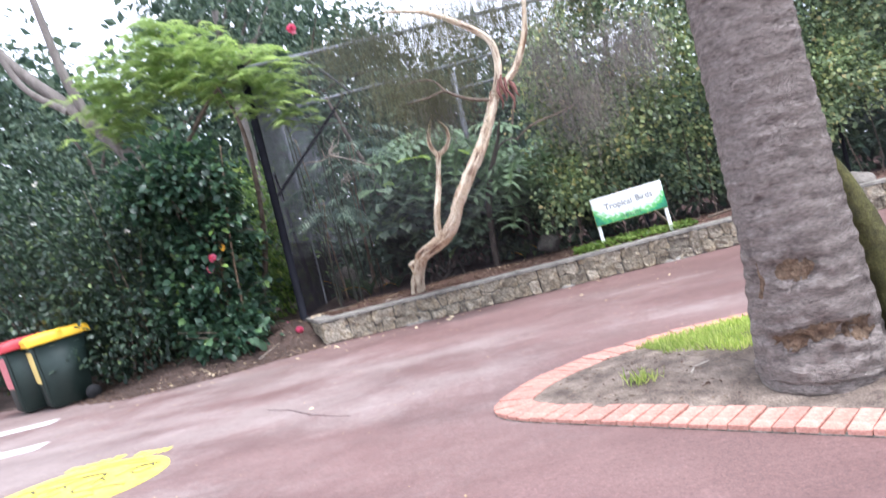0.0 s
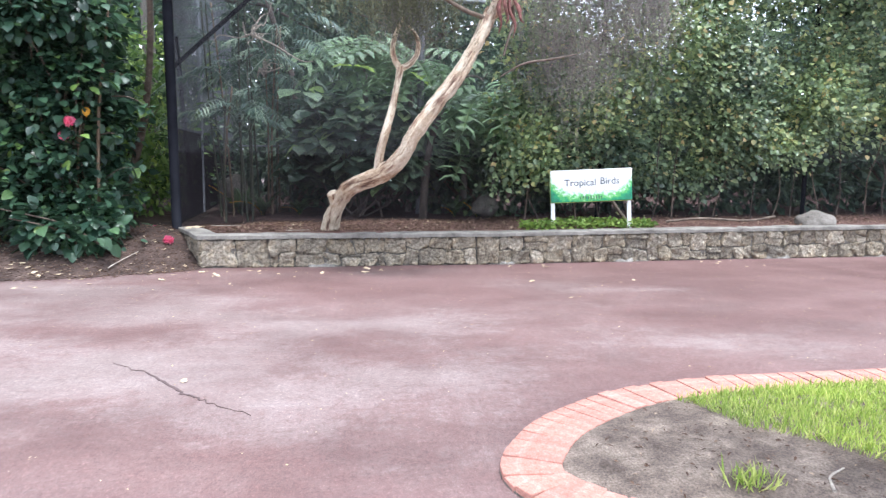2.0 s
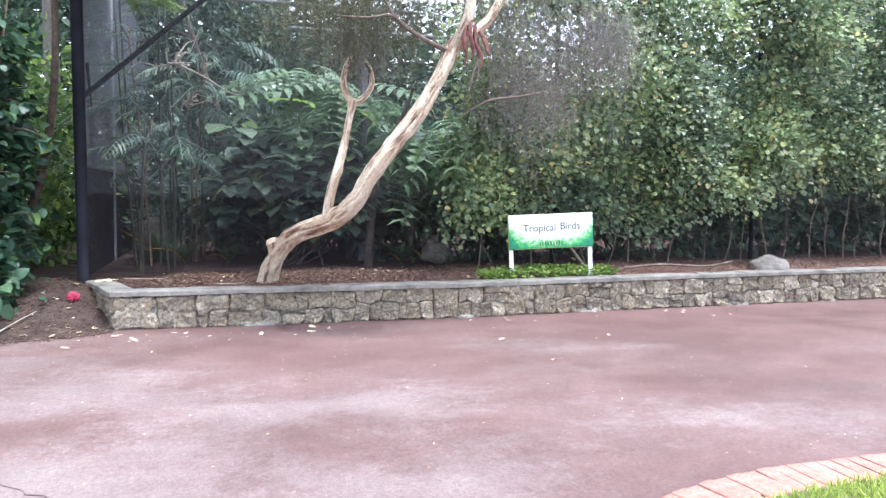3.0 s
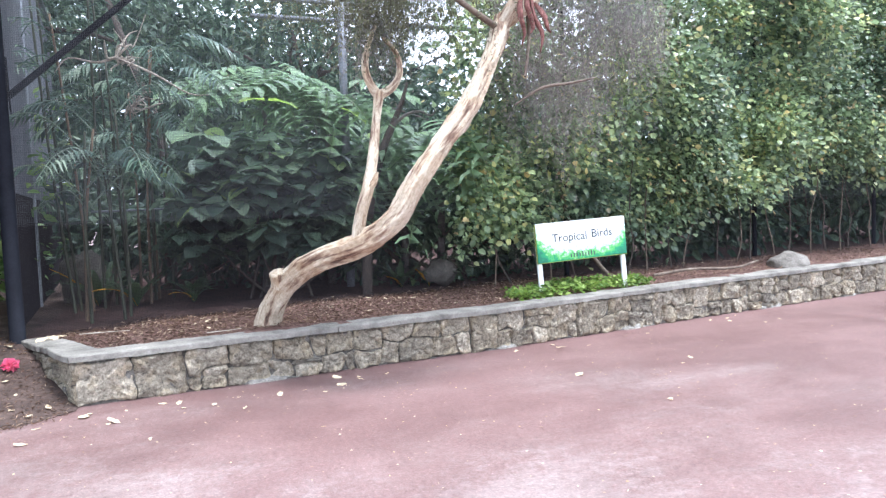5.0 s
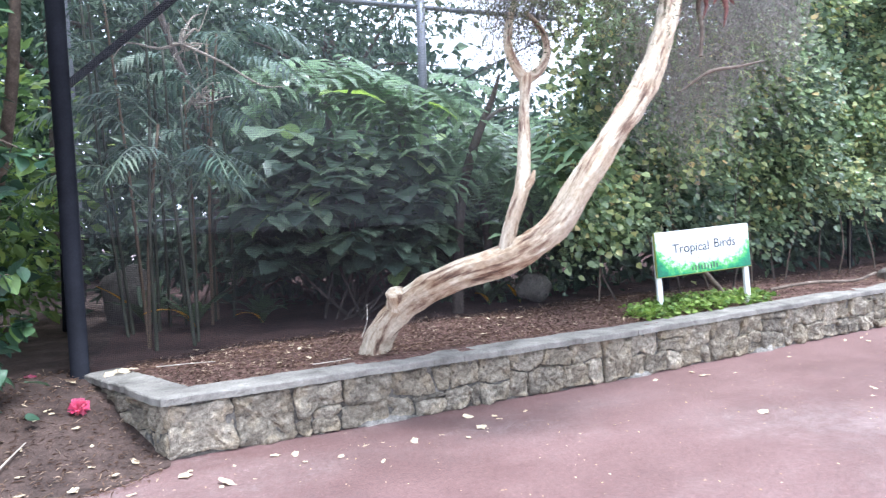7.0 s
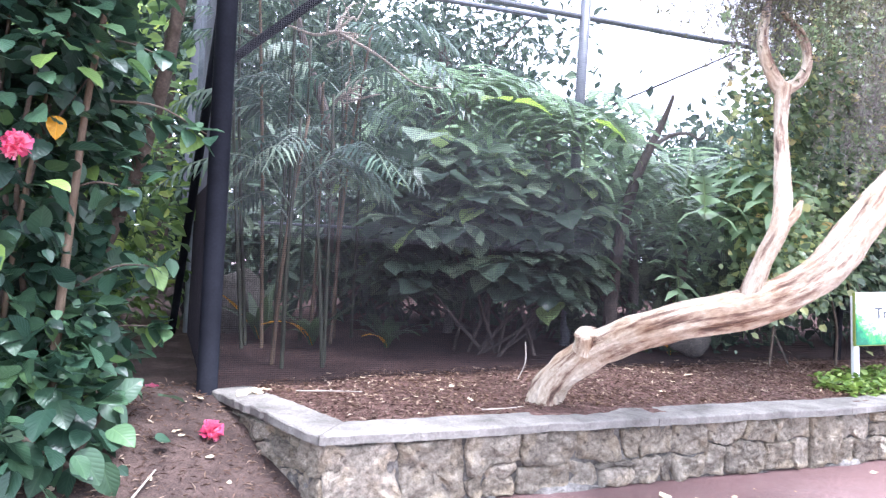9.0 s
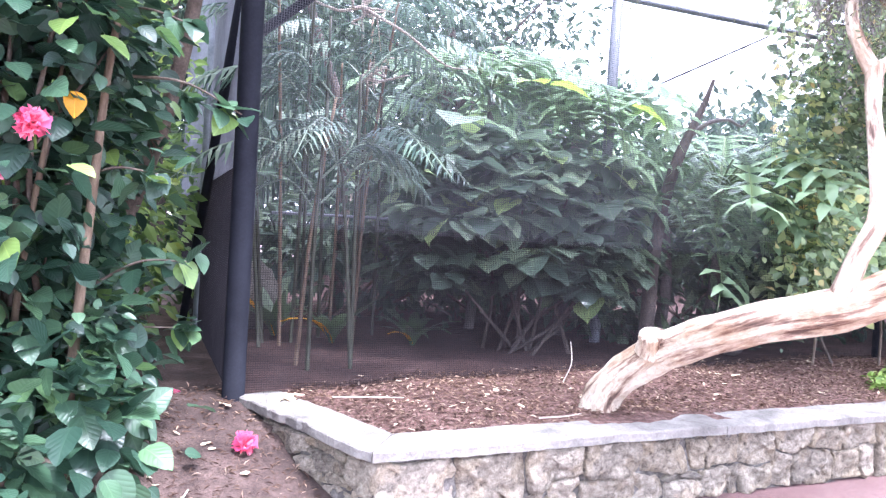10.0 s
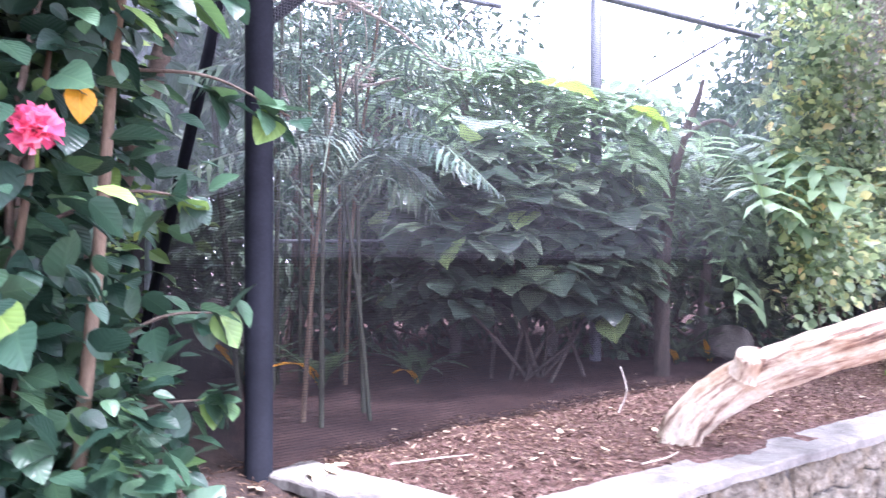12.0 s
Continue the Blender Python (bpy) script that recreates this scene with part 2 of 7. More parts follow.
DARKBARK = surface("dark_tree_bark", [(0.3, (0.05, 0.04, 0.035)), (0.6, (0.12, 0.095, 0.08)), (0.75, (0.2, 0.165, 0.14))], 0.4, 8, 50, 0.9, 0.9, 0.015, stretch=(2, 2, 0.6))
TANBARK = surface("tan_smooth_bark", [(0.3, (0.11, 0.075, 0.05)), (0.6, (0.19, 0.135, 0.09)), (0.75, (0.27, 0.2, 0.14))], 0.25, 8, 60, 0.85, 0.5, 0.006, stretch=(2, 2, 0.5))
GREYBARK = surface("smooth_grey_bark", [(0.3, (0.11, 0.095, 0.085)), (0.6, (0.19, 0.17, 0.155)), (0.75, (0.26, 0.235, 0.215))], 0.3, 5, 50, 0.9, 0.6, 0.01, stretch=(2, 2, 0.5))
PALMBARK = surface("fibrous_palm_bark", [(0.3, (0.13, 0.10, 0.09)), (0.42, (0.25, 0.208, 0.19)), (0.58, (0.335, 0.285, 0.26)), (0.78, (0.44, 0.385, 0.355))], 0.5, 9, 38, 0.92, 1.0, 0.03, stretch=(1, 1, 3.6))
PALMSCAR = surface("exposed_palm_fibre", [(0.3, (0.10, 0.06, 0.04)), (0.55, (0.26, 0.175, 0.115)), (0.75, (0.42, 0.31, 0.22))], 0.5, 16, 90, 0.95, 1.0, 0.02)
CANE = surface("olive_cane", [(0.3, (0.03, 0.034, 0.022)), (0.6, (0.055, 0.06, 0.036)), (0.75, (0.10, 0.095, 0.06))], 0.3, 9, 60, 0.6, 0.4, 0.004)
MOSS = surface("green_moss", [(0.3, (0.05, 0.045, 0.02)), (0.55, (0.11, 0.105, 0.035)), (0.75, (0.20, 0.19, 0.07))], 0.5, 12, 120, 0.95, 1.0, 0.015)
STEEL = surface("dark_painted_steel", [(0.3, (0.007, 0.0075, 0.011)), (0.7, (0.015, 0.016, 0.022))], 0.2, 6, 80, 0.75, 0.15, 0.002, spec=0.12)
PIPE = surface("galvanised_pipe", [(0.3, (0.14, 0.15, 0.17)), (0.7, (0.25, 0.26, 0.29))], 0.2, 8, 80, 0.5, 0.1, 0.002, metal=0.4)
# black wire made greyer: the glare haze over the net is in this colour
NETTING = surface("haze_paled_wire_netting", [(0.3, (0.068, 0.069, 0.076)), (0.7, (0.105, 0.107, 0.116))], 0.2, 3, 30, 0.65, 0.0, spec=0.2)
SIGNWHITE = surface("white_painted_timber", [(0.3, (0.72, 0.73, 0.72)), (0.7, (0.82, 0.82, 0.81))], 0.05, 6, 90, 0.5, 0.1, 0.002)
ROCK = surface("pale_boulder", [(0.3, (0.10, 0.088, 0.075)), (0.6, (0.21, 0.188, 0.165)), (0.75, (0.33, 0.30, 0.27))], 0.35, 6, 70, 0.9, 0.8, 0.012)
ROADWHITE = surface("worn_white_road_paint", [(0.3, (0.45, 0.42, 0.41)), (0.45, (0.68, 0.66, 0.65)), (0.7, (0.78, 0.77, 0.76))], 0.2, 9, 150, 0.7, 0.3, 0.003)
ROADYELLOW = surface("yellow_road_paint", [(0.3, (0.68, 0.52, 0.04)), (0.5, (0.82, 0.68, 0.07)), (0.7, (0.88, 0.76, 0.14))], 0.15, 9, 150, 0.65, 0.3, 0.003)
ROADINK = surface("dark_stencil_paint", [(0.3, (0.05, 0.045, 0.03)), (0.7, (0.12, 0.10, 0.05))], 0.3, 20, 100, 0.7, 0.2, 0.002)
CRACK = surface("tar_filled_crack", [(0.3, (0.08, 0.055, 0.053)), (0.7, (0.13, 0.09, 0.088))], 0.4, 20, 100, 0.9, 0.5, 0.004)
BINGREEN = surface("dark_green_plastic", [(0.3, (0.014, 0.028, 0.024)), (0.7, (0.026, 0.044, 0.038))], 0.15, 5, 200, 0.5, 0.1, 0.002)
BINYELLOW = surface("yellow_plastic", [(0.3, (0.72, 0.42, 0.015)), (0.7, (0.82, 0.50, 0.03))], 0.08, 5, 200, 0.45, 0.1, 0.002)
BINRED = surface("dark_red_plastic", [(0.3, (0.30, 0.02, 0.03)), (0.7, (0.40, 0.035, 0.045))], 0.08, 5, 200, 0.45, 0.1, 0.002)
RUBBER = surface("black_rubber", [(0.3, (0.012, 0.012, 0.013)), (0.7, (0.025, 0.025, 0.027))], 0.1, 8, 100, 0.8, 0.2, 0.003)
STICKERYELLOW = surface("pale_yellow_sticker", [(0.3, (0.7, 0.52, 0.16)), (0.7, (0.8, 0.63, 0.25))], 0.1, 20, 100, 0.5, 0)
STICKERRED = surface("faded_red_sticker", [(0.3, (0.5, 0.12, 0.14)), (0.7, (0.65, 0.25, 0.25))], 0.1, 20, 100, 0.5, 0)
PINK = leafy("pink_petal", [(0, (0.74, 0.10, 0.23)), (0.5, (0.82, 0.20, 0.35)), (1, (0.87, 0.38, 0.50))], 0.6, 0.35, 0.2)
WHITEPETAL = leafy("white_petal", [(0, (0.75, 0.75, 0.72)), (1, (0.85, 0.83, 0.8))], 0.6, 0.3, 0.2)
YELLOWLEAF = leafy("yellow_leaf", [(0, (0.60, 0.29, 0.015)), (1, (0.64, 0.33, 0.025))], 0.45, 0.3, 0.4, True)
LITTER = leafy("dry_fallen_leaf", [(0, (0.34, 0.22, 0.13)), (0.4, (0.55, 0.42, 0.28)), (0.75, (0.70, 0.60, 0.44)), (1, (0.74, 0.58, 0.24))], 0.8, 0.1, 0.2)
CHIP = leafy("bark_chip", [(0, (0.05, 0.028, 0.021)), (0.5, (0.118, 0.072, 0.054)), (0.85, (0.21, 0.145, 0.108)), (1, (0.44, 0.34, 0.26))], 0.9, 0.0, 0.2)
HIBISCUS = leafy("glossy_hibiscus_leaf", [(0, (0.018, 0.044, 0.030)), (0.5, (0.038, 0.085, 0.053)), (0.85, (0.07, 0.138, 0.075)), (0.975, (0.10, 0.185, 0.07)), (1, (0.20, 0.31, 0.08))], 0.36, 0.26, 0.5, True)
HEDGE = leafy("dark_hedge_leaf", [(0, (0.018, 0.034, 0.025)), (0.6, (0.036, 0.068, 0.044)), (0.9, (0.065, 0.112, 0.062)), (1, (0.15, 0.21, 0.075))], 0.4, 0.22, 0.45)
VINE = leafy("climbing_vine_leaf", [(0, (0.085, 0.13, 0.075)), (0.4, (0.20, 0.28, 0.165)), (0.8, (0.35, 0.45, 0.255)), (0.95, (0.50, 0.53, 0.25)), (1, (0.62, 0.46, 0.26))], 0.34, 0.5, 0.75, False, 0.48, 0.8)
TROPIC = leafy("broad_tropical_leaf", [(0, (0.075, 0.118, 0.09)), (0.6, (0.155, 0.22, 0.165)), (0.93, (0.26, 0.34, 0.235)), (1, (0.32, 0.44, 0.17))], 0.27, 0.5, 0.85, True)
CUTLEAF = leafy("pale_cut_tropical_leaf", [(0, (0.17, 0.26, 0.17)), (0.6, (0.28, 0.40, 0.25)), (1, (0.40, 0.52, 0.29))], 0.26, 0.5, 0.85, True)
PALMGREEN = leafy("palm_leaflet", [(0, (0.053, 0.095, 0.081)), (0.6, (0.106, 0.176, 0.136)), (1, (0.230, 0.293, 0.217))], 0.4, 0.25, 0.45)
CANOPY = leafy("tree_canopy_leaf", [(0, (0.036, 0.065, 0.051)), (0.5, (0.070, 0.117, 0.081)), (1, (0.154, 0.211, 0.142))], 0.5, 0.25, 0.35)
LIMELEAF = leafy("young_lime_leaf", [(0, (0.26, 0.42, 0.06)), (1, (0.36, 0.52, 0.10))], 0.3, 0.55, 0.5, True)
STALK = surface("green_leaf_stalk", [(0.3, (0.08, 0.12, 0.05)), (0.7, (0.15, 0.2, 0.09))], 0.2, 10, 60, 0.5, 0.2, 0.002)
STRAP = leafy("strap_leaf", [(0, (0.05, 0.09, 0.05)), (0.6, (0.10, 0.155, 0.075)), (1, (0.22, 0.28, 0.11))], 0.35, 0.35, 0.5)
# brighter, yellower green: sunlight on the back shrub is put into the leaf colour
BACKGREEN = leafy("sunlit_toned_back_leaf", [(0, (0.06, 0.11, 0.045)), (0.6, (0.17, 0.27, 0.09)), (0.9, (0.26, 0.37, 0.11)), (1, (0.40, 0.47, 0.12))], 0.4, 0.45, 0.4)
FEATHER = leafy("bright_feathery_leaflet", [(0, (0.20, 0.31, 0.09)), (0.5, (0.30, 0.42, 0.14)), (1, (0.42, 0.52, 0.2))], 0.5, 0.5, 0.3)
NEEDLE = leafy("grey_green_needle_foliage", [(0, (0.075, 0.07, 0.05)), (0.5, (0.13, 0.135, 0.085)), (1, (0.21, 0.21, 0.13))], 0.7, 0.25, 0.2)
DRYNEEDLE = leafy("grey_drooping_needle", [(0, (0.16, 0.145, 0.14)), (0.5, (0.26, 0.238, 0.23)), (1, (0.36, 0.335, 0.325))], 0.8, 0.25, 0.2)
GRASS = leafy("lawn_grass", [(0, (0.20, 0.30, 0.055)), (0.5, (0.36, 0.48, 0.10)), (1, (0.60, 0.62, 0.22))], 0.6, 0.35, 0.3)
GROUNDCOVER = leafy("light_green_groundcover", [(0, (0.075, 0.14, 0.03)), (0.5, (0.15, 0.24, 0.045)), (1, (0.28, 0.37, 0.1))], 0.5, 0.3, 0.4)


# ---- builders ----
def mesh_from(name, verts, tris, material, smooth=False):
    """A mesh from arrays of vertices and triangles (or quads)."""
    v, f = np.asarray(verts, np.float32), np.asarray(tris, np.int32)
    me = bpy.data.meshes.new(name)
    k = f.shape[1]
    me.vertices.add(len(v))
    me.vertices.foreach_set("co", v.ravel())
    me.loops.add(f.size)
    me.loops.foreach_set("vertex_index", f.ravel())
    me.polygons.add(len(f))
    me.polygons.foreach_set("loop_start", np.arange(0, f.size, k, dtype=np.int32))
    me.polygons.foreach_set("loop_total", np.full(len(f), k, np.int32))
    me.polygons.foreach_set("use_smooth", np.full(len(f), smooth))
    me.update(calc_edges=True)
    me.validate()
    me.materials.append(material)
    return me


def under(ob, parent, label=""):
    if parent:
        ob.parent = parent
    return tagged(ob, label) if label else ob


def part_np(name, verts, tris, material, parent=None, label="", smooth=False):
    return under(new(name, mesh_from(name, verts, tris, material, smooth)), parent, label)


def part(name, bm, material, parent=None, label="", smooth=False):
    bmesh.ops.recalc_face_normals(bm, faces=bm.faces[:])
    me = bpy.data.meshes.new(name)
    bm.to_mesh(me)
    bm.free()
    me.materials.append(material)
    for p in me.polygons:
        p.use_smooth = smooth
    return under(new(name, me), parent, label)


def thing(name, label, category, at=(0, 0, 0), group="", kind=""):
    ob = new(name)
    ob.location = at
    ob.empty_display_size = 0.1
    return tagged(ob, label, category, group, kind)


def box(bm, x0, y0, z0, x1, y1, z1, bevel=0.0):
    made = bmesh.ops.create_cube(bm, size=1, matrix=Matrix.Translation(((x0 + x1) / 2, (y0 + y1) / 2, (z0 + z1) / 2)) @ Matrix.Diagonal((x1 - x0, y1 - y0, z1 - z0, 1)))
    if bevel:
        edges = {e for v in made["verts"] for e in v.link_edges}
        bmesh.ops.bevel(bm, geom=list(edges), offset=bevel, segments=2, affect="EDGES", profile=0.6)
    return bm


def catmull(points, steps=6):
    p = [np.array(q, float) for q in points]
    p = [2 * p[0] - p[1]] + p + [2 * p[-1] - p[-2]]
    out = []
    for a, b, c, d in zip(p, p[1:], p[2:], p[3:]):
        for k in range(steps):
            t = k / steps
            out.append(0.5 * (2 * b + (c - a) * t + (2 * a - 5 * b + 4 * c - d) * t * t + (3 * b - a - 3 * c + d) * t ** 3))
    out.append(p[-2])
    return np.array(out)


def tube(path, radii, sides=8, wobble=0.0, seed=0, oval=None):
    """Vertices and quads of a closed tube along a path, thickness from radii (one each, or two ends)."""
    path = np.array(path, float)
    m = len(path)
    r = np.interp(np.linspace(0, 1, m), np.linspace(0, 1, len(radii)), radii)
    g = np.random.default_rng(seed)
    tang = np.gradient(path, axis=0)
    tang /= np.linalg.norm(tang, axis=1)[:, None] + 1e-9
    ref = np.array([0.0, 1.0, 0.0]) if abs(tang[0][1]) < 0.8 else np.array([1.0, 0, 0])
    verts, faces = [], []
    ridge = g.normal(0, wobble, sides)
    for i in range(m):
        a = np.cross(tang[i], ref)
        a /= np.linalg.norm(a) + 1e-9
        b = np.cross(tang[i], a)
        for k in range(sides):
            w = 2 * math.pi * k / sides
            rr = r[i] * (1 + ridge[k] + g.normal(0, wobble * 0.5))
            verts.append(path[i] + rr * (math.cos(w) * a + math.sin(w) * b))
    for i in range(m - 1):
        for k in range(sides):
            k2 = (k + 1) % sides
            faces.append((i * sides + k, i * sides + k2, (i + 1) * sides + k2, (i + 1) * sides + k))
    for end, i in ((0, 0), (1, m - 1)):
        c = len(verts)
        verts.append(path[i])
        for k in range(sides):
            q = (i * sides + k, i * sides + (k + 1) % sides, c, c)
            faces.append(q)
    tris = []
    for q in faces:
        tris.append(q[:3])
        if q[3] != q[2]:
            tris.append((q[0], q[2], q[3]))
    return np.array(verts), np.array(tris)


def merge(pieces):
    vs, fs, o = [], [], 0
    for v, f in pieces:
        vs.append(v)
        fs.append(np.asarray(f) + o)
        o += len(v)
    return np.concatenate(vs), np.concatenate(fs)


def unit(a):
    return a / (np.linalg.norm(a, axis=-1, keepdims=True) + 1e-9)


# outlines of leaves: along, across, up; length 1
LEAF_SIMPLE = (np.array([(0, 0, 0), (0.45, -0.5, 0.10), (1, 0, -0.06), (0.45, 0.5, 0.10)]), np.array([(0, 1, 2), (0, 2, 3)]))
LEAF_OVAL = (np.array([(0, 0, 0), (0.3, -0.44, 0.08), (0.68, -0.36, 0.05), (1, 0, -0.12), (0.68, 0.36, 0.05), (0.3, 0.44, 0.08), (0.34, 0, 0.0), (0.7, 0, -0.03)]),
             np.array([(0, 1, 6), (1, 2, 7), (1, 7, 6), (2, 3, 7), (0, 6, 5), (6, 7, 4), (6, 4, 5), (7, 3, 4)]))


def round_leaf(droop=0.22, ruffle=0.022):
    """An ovate leaf with a toothed edge, folded a little along its midrib."""
    us = (0.0, 0.06, 0.18, 0.34, 0.52, 0.70, 0.86, 0.96, 1.0)
    ws = (0.08, 0.27, 0.42, 0.49, 0.46, 0.35, 0.19, 0.07, 0.0)
    v, f = [], []
    for i, (u, w) in enumerate(zip(us, ws)):
        z = -droop * u * u
        v += [(u, -w, z + 0.13 * w + ruffle * (i % 2)), (u, 0, z), (u, w, z + 0.13 * w + ruffle * ((i + 1) % 2))]
    for i in range(len(us) - 1):
        a = 3 * i
        f += [(a, a + 3, a + 4), (a, a + 4, a + 1), (a + 1, a + 4, a + 5), (a + 1, a + 5, a + 2)]
    return np.array(v, float), np.array(f)


LEAF_ROUND = round_leaf()
LEAF_BLADE = (np.array([(0, -0.2, 0), (0, 0.2, 0), (0.45, -0.5, 0.03), (0.45, 0.5, 0.03), (1, 0, -0.2)]), np.array([(0, 2, 3), (0, 3, 1), (2, 4, 3)]))


def lobed_leaf(lobes=8, length=0.62, droop=0.42):
    """A deeply cut leaf: fingers joined along one midrib, longest below the middle, tips hanging."""
    v = [(u, 0, -droop * u * u) for u in np.linspace(0, 0.9, lobes + 1)] + [(1.05, 0, -droop * 1.15)]
    f = []
    for side in (-1, 1):
        for k in range(lobes):
            t = (k + 0.5) / lobes
            reach = length * math.sin(math.pi * (0.24 + 0.66 * t)) ** 0.8
            lean = -0.16 + 0.46 * t
            u0, u1 = v[k][0], v[k + 1][0]
            um, i = (u0 + u1) / 2, len(v)
            for q, w in ((0.34, 0.52), (0.70, 0.50)):
                y, z = reach * q, 0.10 * q - 0.20 * q * q - droop * um * um
                v += [(um + lean * q - w * (u1 - u0), side * y, z), (um + lean * q + w * (u1 - u0), side * y, z + 0.012)]
            v.append((um + lean * 1.08, side * reach, -0.14 - droop * um * um))
            f += [(k, k + 1, i + 1), (k, i + 1, i), (i, i + 1, i + 3), (i, i + 3, i + 2), (i + 2, i + 3, i + 4)]
    n = lobes
    f += [(n - 1, n, n + 1)]
    return np.array(v, float), np.array(f)


def broad_leaf(droop=0.34):
    """A long elliptical leaf with a pointed hanging tip and a wavy edge."""
    us = (0.0, 0.10, 0.26, 0.44, 0.62, 0.80, 0.92, 1.0)
    ws = (0.03, 0.20, 0.38, 0.45, 0.40, 0.24, 0.09, 0.0)
    v, f = [], []
    for i, (u, w) in enumerate(zip(us, ws)):
        z = 0.10 * u - droop * u * u
        v += [(u, -w, z + 0.12 * w + 0.03 * (i % 2)), (u, 0, z), (u, w, z + 0.12 * w + 0.03 * ((i + 1) % 2))]
    for i in range(len(us) - 1):
        a = 3 * i
        f += [(a, a + 3, a + 4), (a, a + 4, a + 1), (a + 1, a + 4, a + 5), (a + 1, a + 5, a + 2)]
    return np.array(v, float), np.array(f)


LEAF_BROAD = broad_leaf()
LEAF_CUT = lobed_leaf()


def leaves(places, along, length, width, shape=LEAF_SIMPLE, up=None, tilt=0.5, g=rng):
    """Vertices and triangles of one leaf at each place, pointing along, with its face turned roughly up."""
    n = len(places)
    a = unit(np.asarray(along, float) + 1e-6)
    u0 = np.tile((0.0, 0.0, 1.0), (n, 1)) if up is None else np.asarray(up, float)
    u0 = u0 + g.normal(0, tilt, (n, 3))
    s = unit(np.cross(u0, a))
    u = np.cross(a, s)
    ln = np.broadcast_to(np.asarray(length, float), (n,))[:, None, None]
    wd = np.broadcast_to(np.asarray(width, float), (n,))[:, None, None]
    t, f = shape
    v = np.asarray(places)[:, None, :] + ln * (t[None, :, 0:1] * a[:, None, :] + t[None, :, 2:3] * u[:, None, :]) + ln * wd * t[None, :, 1:2] * s[:, None, :]
    tri = (f[None] + (np.arange(n) * len(t))[:, None, None]).reshape(-1, 3)
    return v.reshape(-1, 3), tri


def with_grain(ob, shape, count):
    """Stores along and across on every leaf, for its veins."""
    at = ob.data.attributes.new("grain", "FLOAT_VECTOR", "POINT")
    at.data.foreach_set("vector", np.tile(shape[0] * (1, 1, 0), (count, 1)).astype(np.float32).ravel())
    return ob


def clumps(lo, hi, count, each, spread, g=rng, keep=None):
    """Points in loose clumps in a box; keep(points) may thin out the clump centres."""
    c = g.uniform(lo, hi, (count, 3))
    if keep is not None:
        c = c[keep(c)]
    p = np.repeat(c, each, axis=0)
    off = g.normal(0, 1, p.shape) * spread
    return p + off, off


# ---- the large structure ----
ground_v = [(-400, -400, 0), (400, -400, 0), (400, 400, 0), (-400, 400, 0)]
tagged(part_np("ground", ground_v, [(0, 1, 2), (0, 2, 3)], ASPHALT), "worn red-brown asphalt path with pale dusty patches", "path", kind="structure")

WALL = [(-2.04, 8.99), (-0.26, 9.15), (1.19, 9.28), (2.55, 9.48), (4.17, 9.70), (5.95, 9.93), (9.6, 10.40), (14.0, 11.0)]
RETURN = [(-2.52, 9.98), (-2.04, 8.99)]


def wall_y(x):
    return np.interp(x, [p[0] for p in WALL], [p[1] for p in WALL])


def cap_z(x):
    return np.interp(x, [-2.04, 1.2, 3, 6, 14], [0.345, 0.36, 0.375, 0.40, 0.44])


EDGE_X = [-16, -8.5, -7.2, -5.9, -5.2, -4.6, -3.86, -3.15, -2.5, -2.0]
EDGE_Y = [11.5, 10.1, 9.75, 9.25, 8.6, 8.28, 8.2, 8.36, 8.62, 8.9]


def soil_z(x, y):
    e = np.interp(x, EDGE_X, EDGE_Y)
    t = np.clip((y - e) / 1.6, 0, 1)
    return 0.004 + 0.33 * t * t * (3 - 2 * t) * np.interp(x, [-5, -3.2], [0.45, 1])


def net_y(x):
    return np.interp(x, [-2.6, -1.2, 1.2, 14], [9.97, 10.16, 10.5, 12.1])


def bed_z(x, y):
    d = np.clip((y - wall_y(x)) / 1.2, 0, 1)
    return cap_z(x) - 0.012 - 0.045 * np.clip((-1.6 - x) / 0.3, 0, 1) + 0.045 * d + 0.012 * np.sin(3.1 * x + 1.7 * y) * np.sin(2.3 * y)


def sheet(name, xs, rows, height, material, label, category):
    """A soil surface over columns xs, each from rows' first y to its last, with a rough top."""
    v, f = [], []
    ny = rows[2]
    for i, x in enumerate(xs):
        for k in range(ny):
            t = (k / (ny - 1)) ** 1.6
            y = rows[0](x) * (1 - t) + rows[1](x) * t
            v.append((x, y, float(height(x, y)) + (0.012 * noise.noise((x * 4, y * 4, 0)) + 0.006 * noise.noise((x * 17, y * 17, 3)) if 0 < k else 0)))
    for i in range(len(xs) - 1):
        for k in range(ny - 1):
            a = i * ny + k
            f += [(a, a + ny, a + ny + 1), (a, a + ny + 1, a + 1)]
    return tagged(part_np(name, v, f, material, smooth=True), label, category, kind="structure")


soil_front = (lambda x: np.interp(x, EDGE_X, EDGE_Y) + 0.03 * math.sin(9 * x))
sheet("garden_soil", np.linspace(-16, -2.52, 120), (soil_front, lambda x: 24.0, 80), soil_z, SOIL, "dark garden soil with leaf litter sloping up from the path", "soil")
sheet("garden_soil", np.linspace(-2.52, -2.02, 14), (soil_front, lambda x: 10.0 - (x + 2.52) / 0.48 * 0.98, 40), soil_z, SOIL, "dark garden soil beside the low stone wall", "soil")
sheet("mulch_bed", np.r_[np.linspace(-2.48, -2.04, 12), np.linspace(-1.98, 14, 150)], (lambda x: wall_y(x) + 0.08 if x > -2.0 else 10.02 - (x + 2.52) / 0.48 * 0.93, lambda x: float(net_y(x)) + 0.06, 30), bed_z, MULCH,
      "raised bed of brown bark mulch behind the low wall", "mulch")
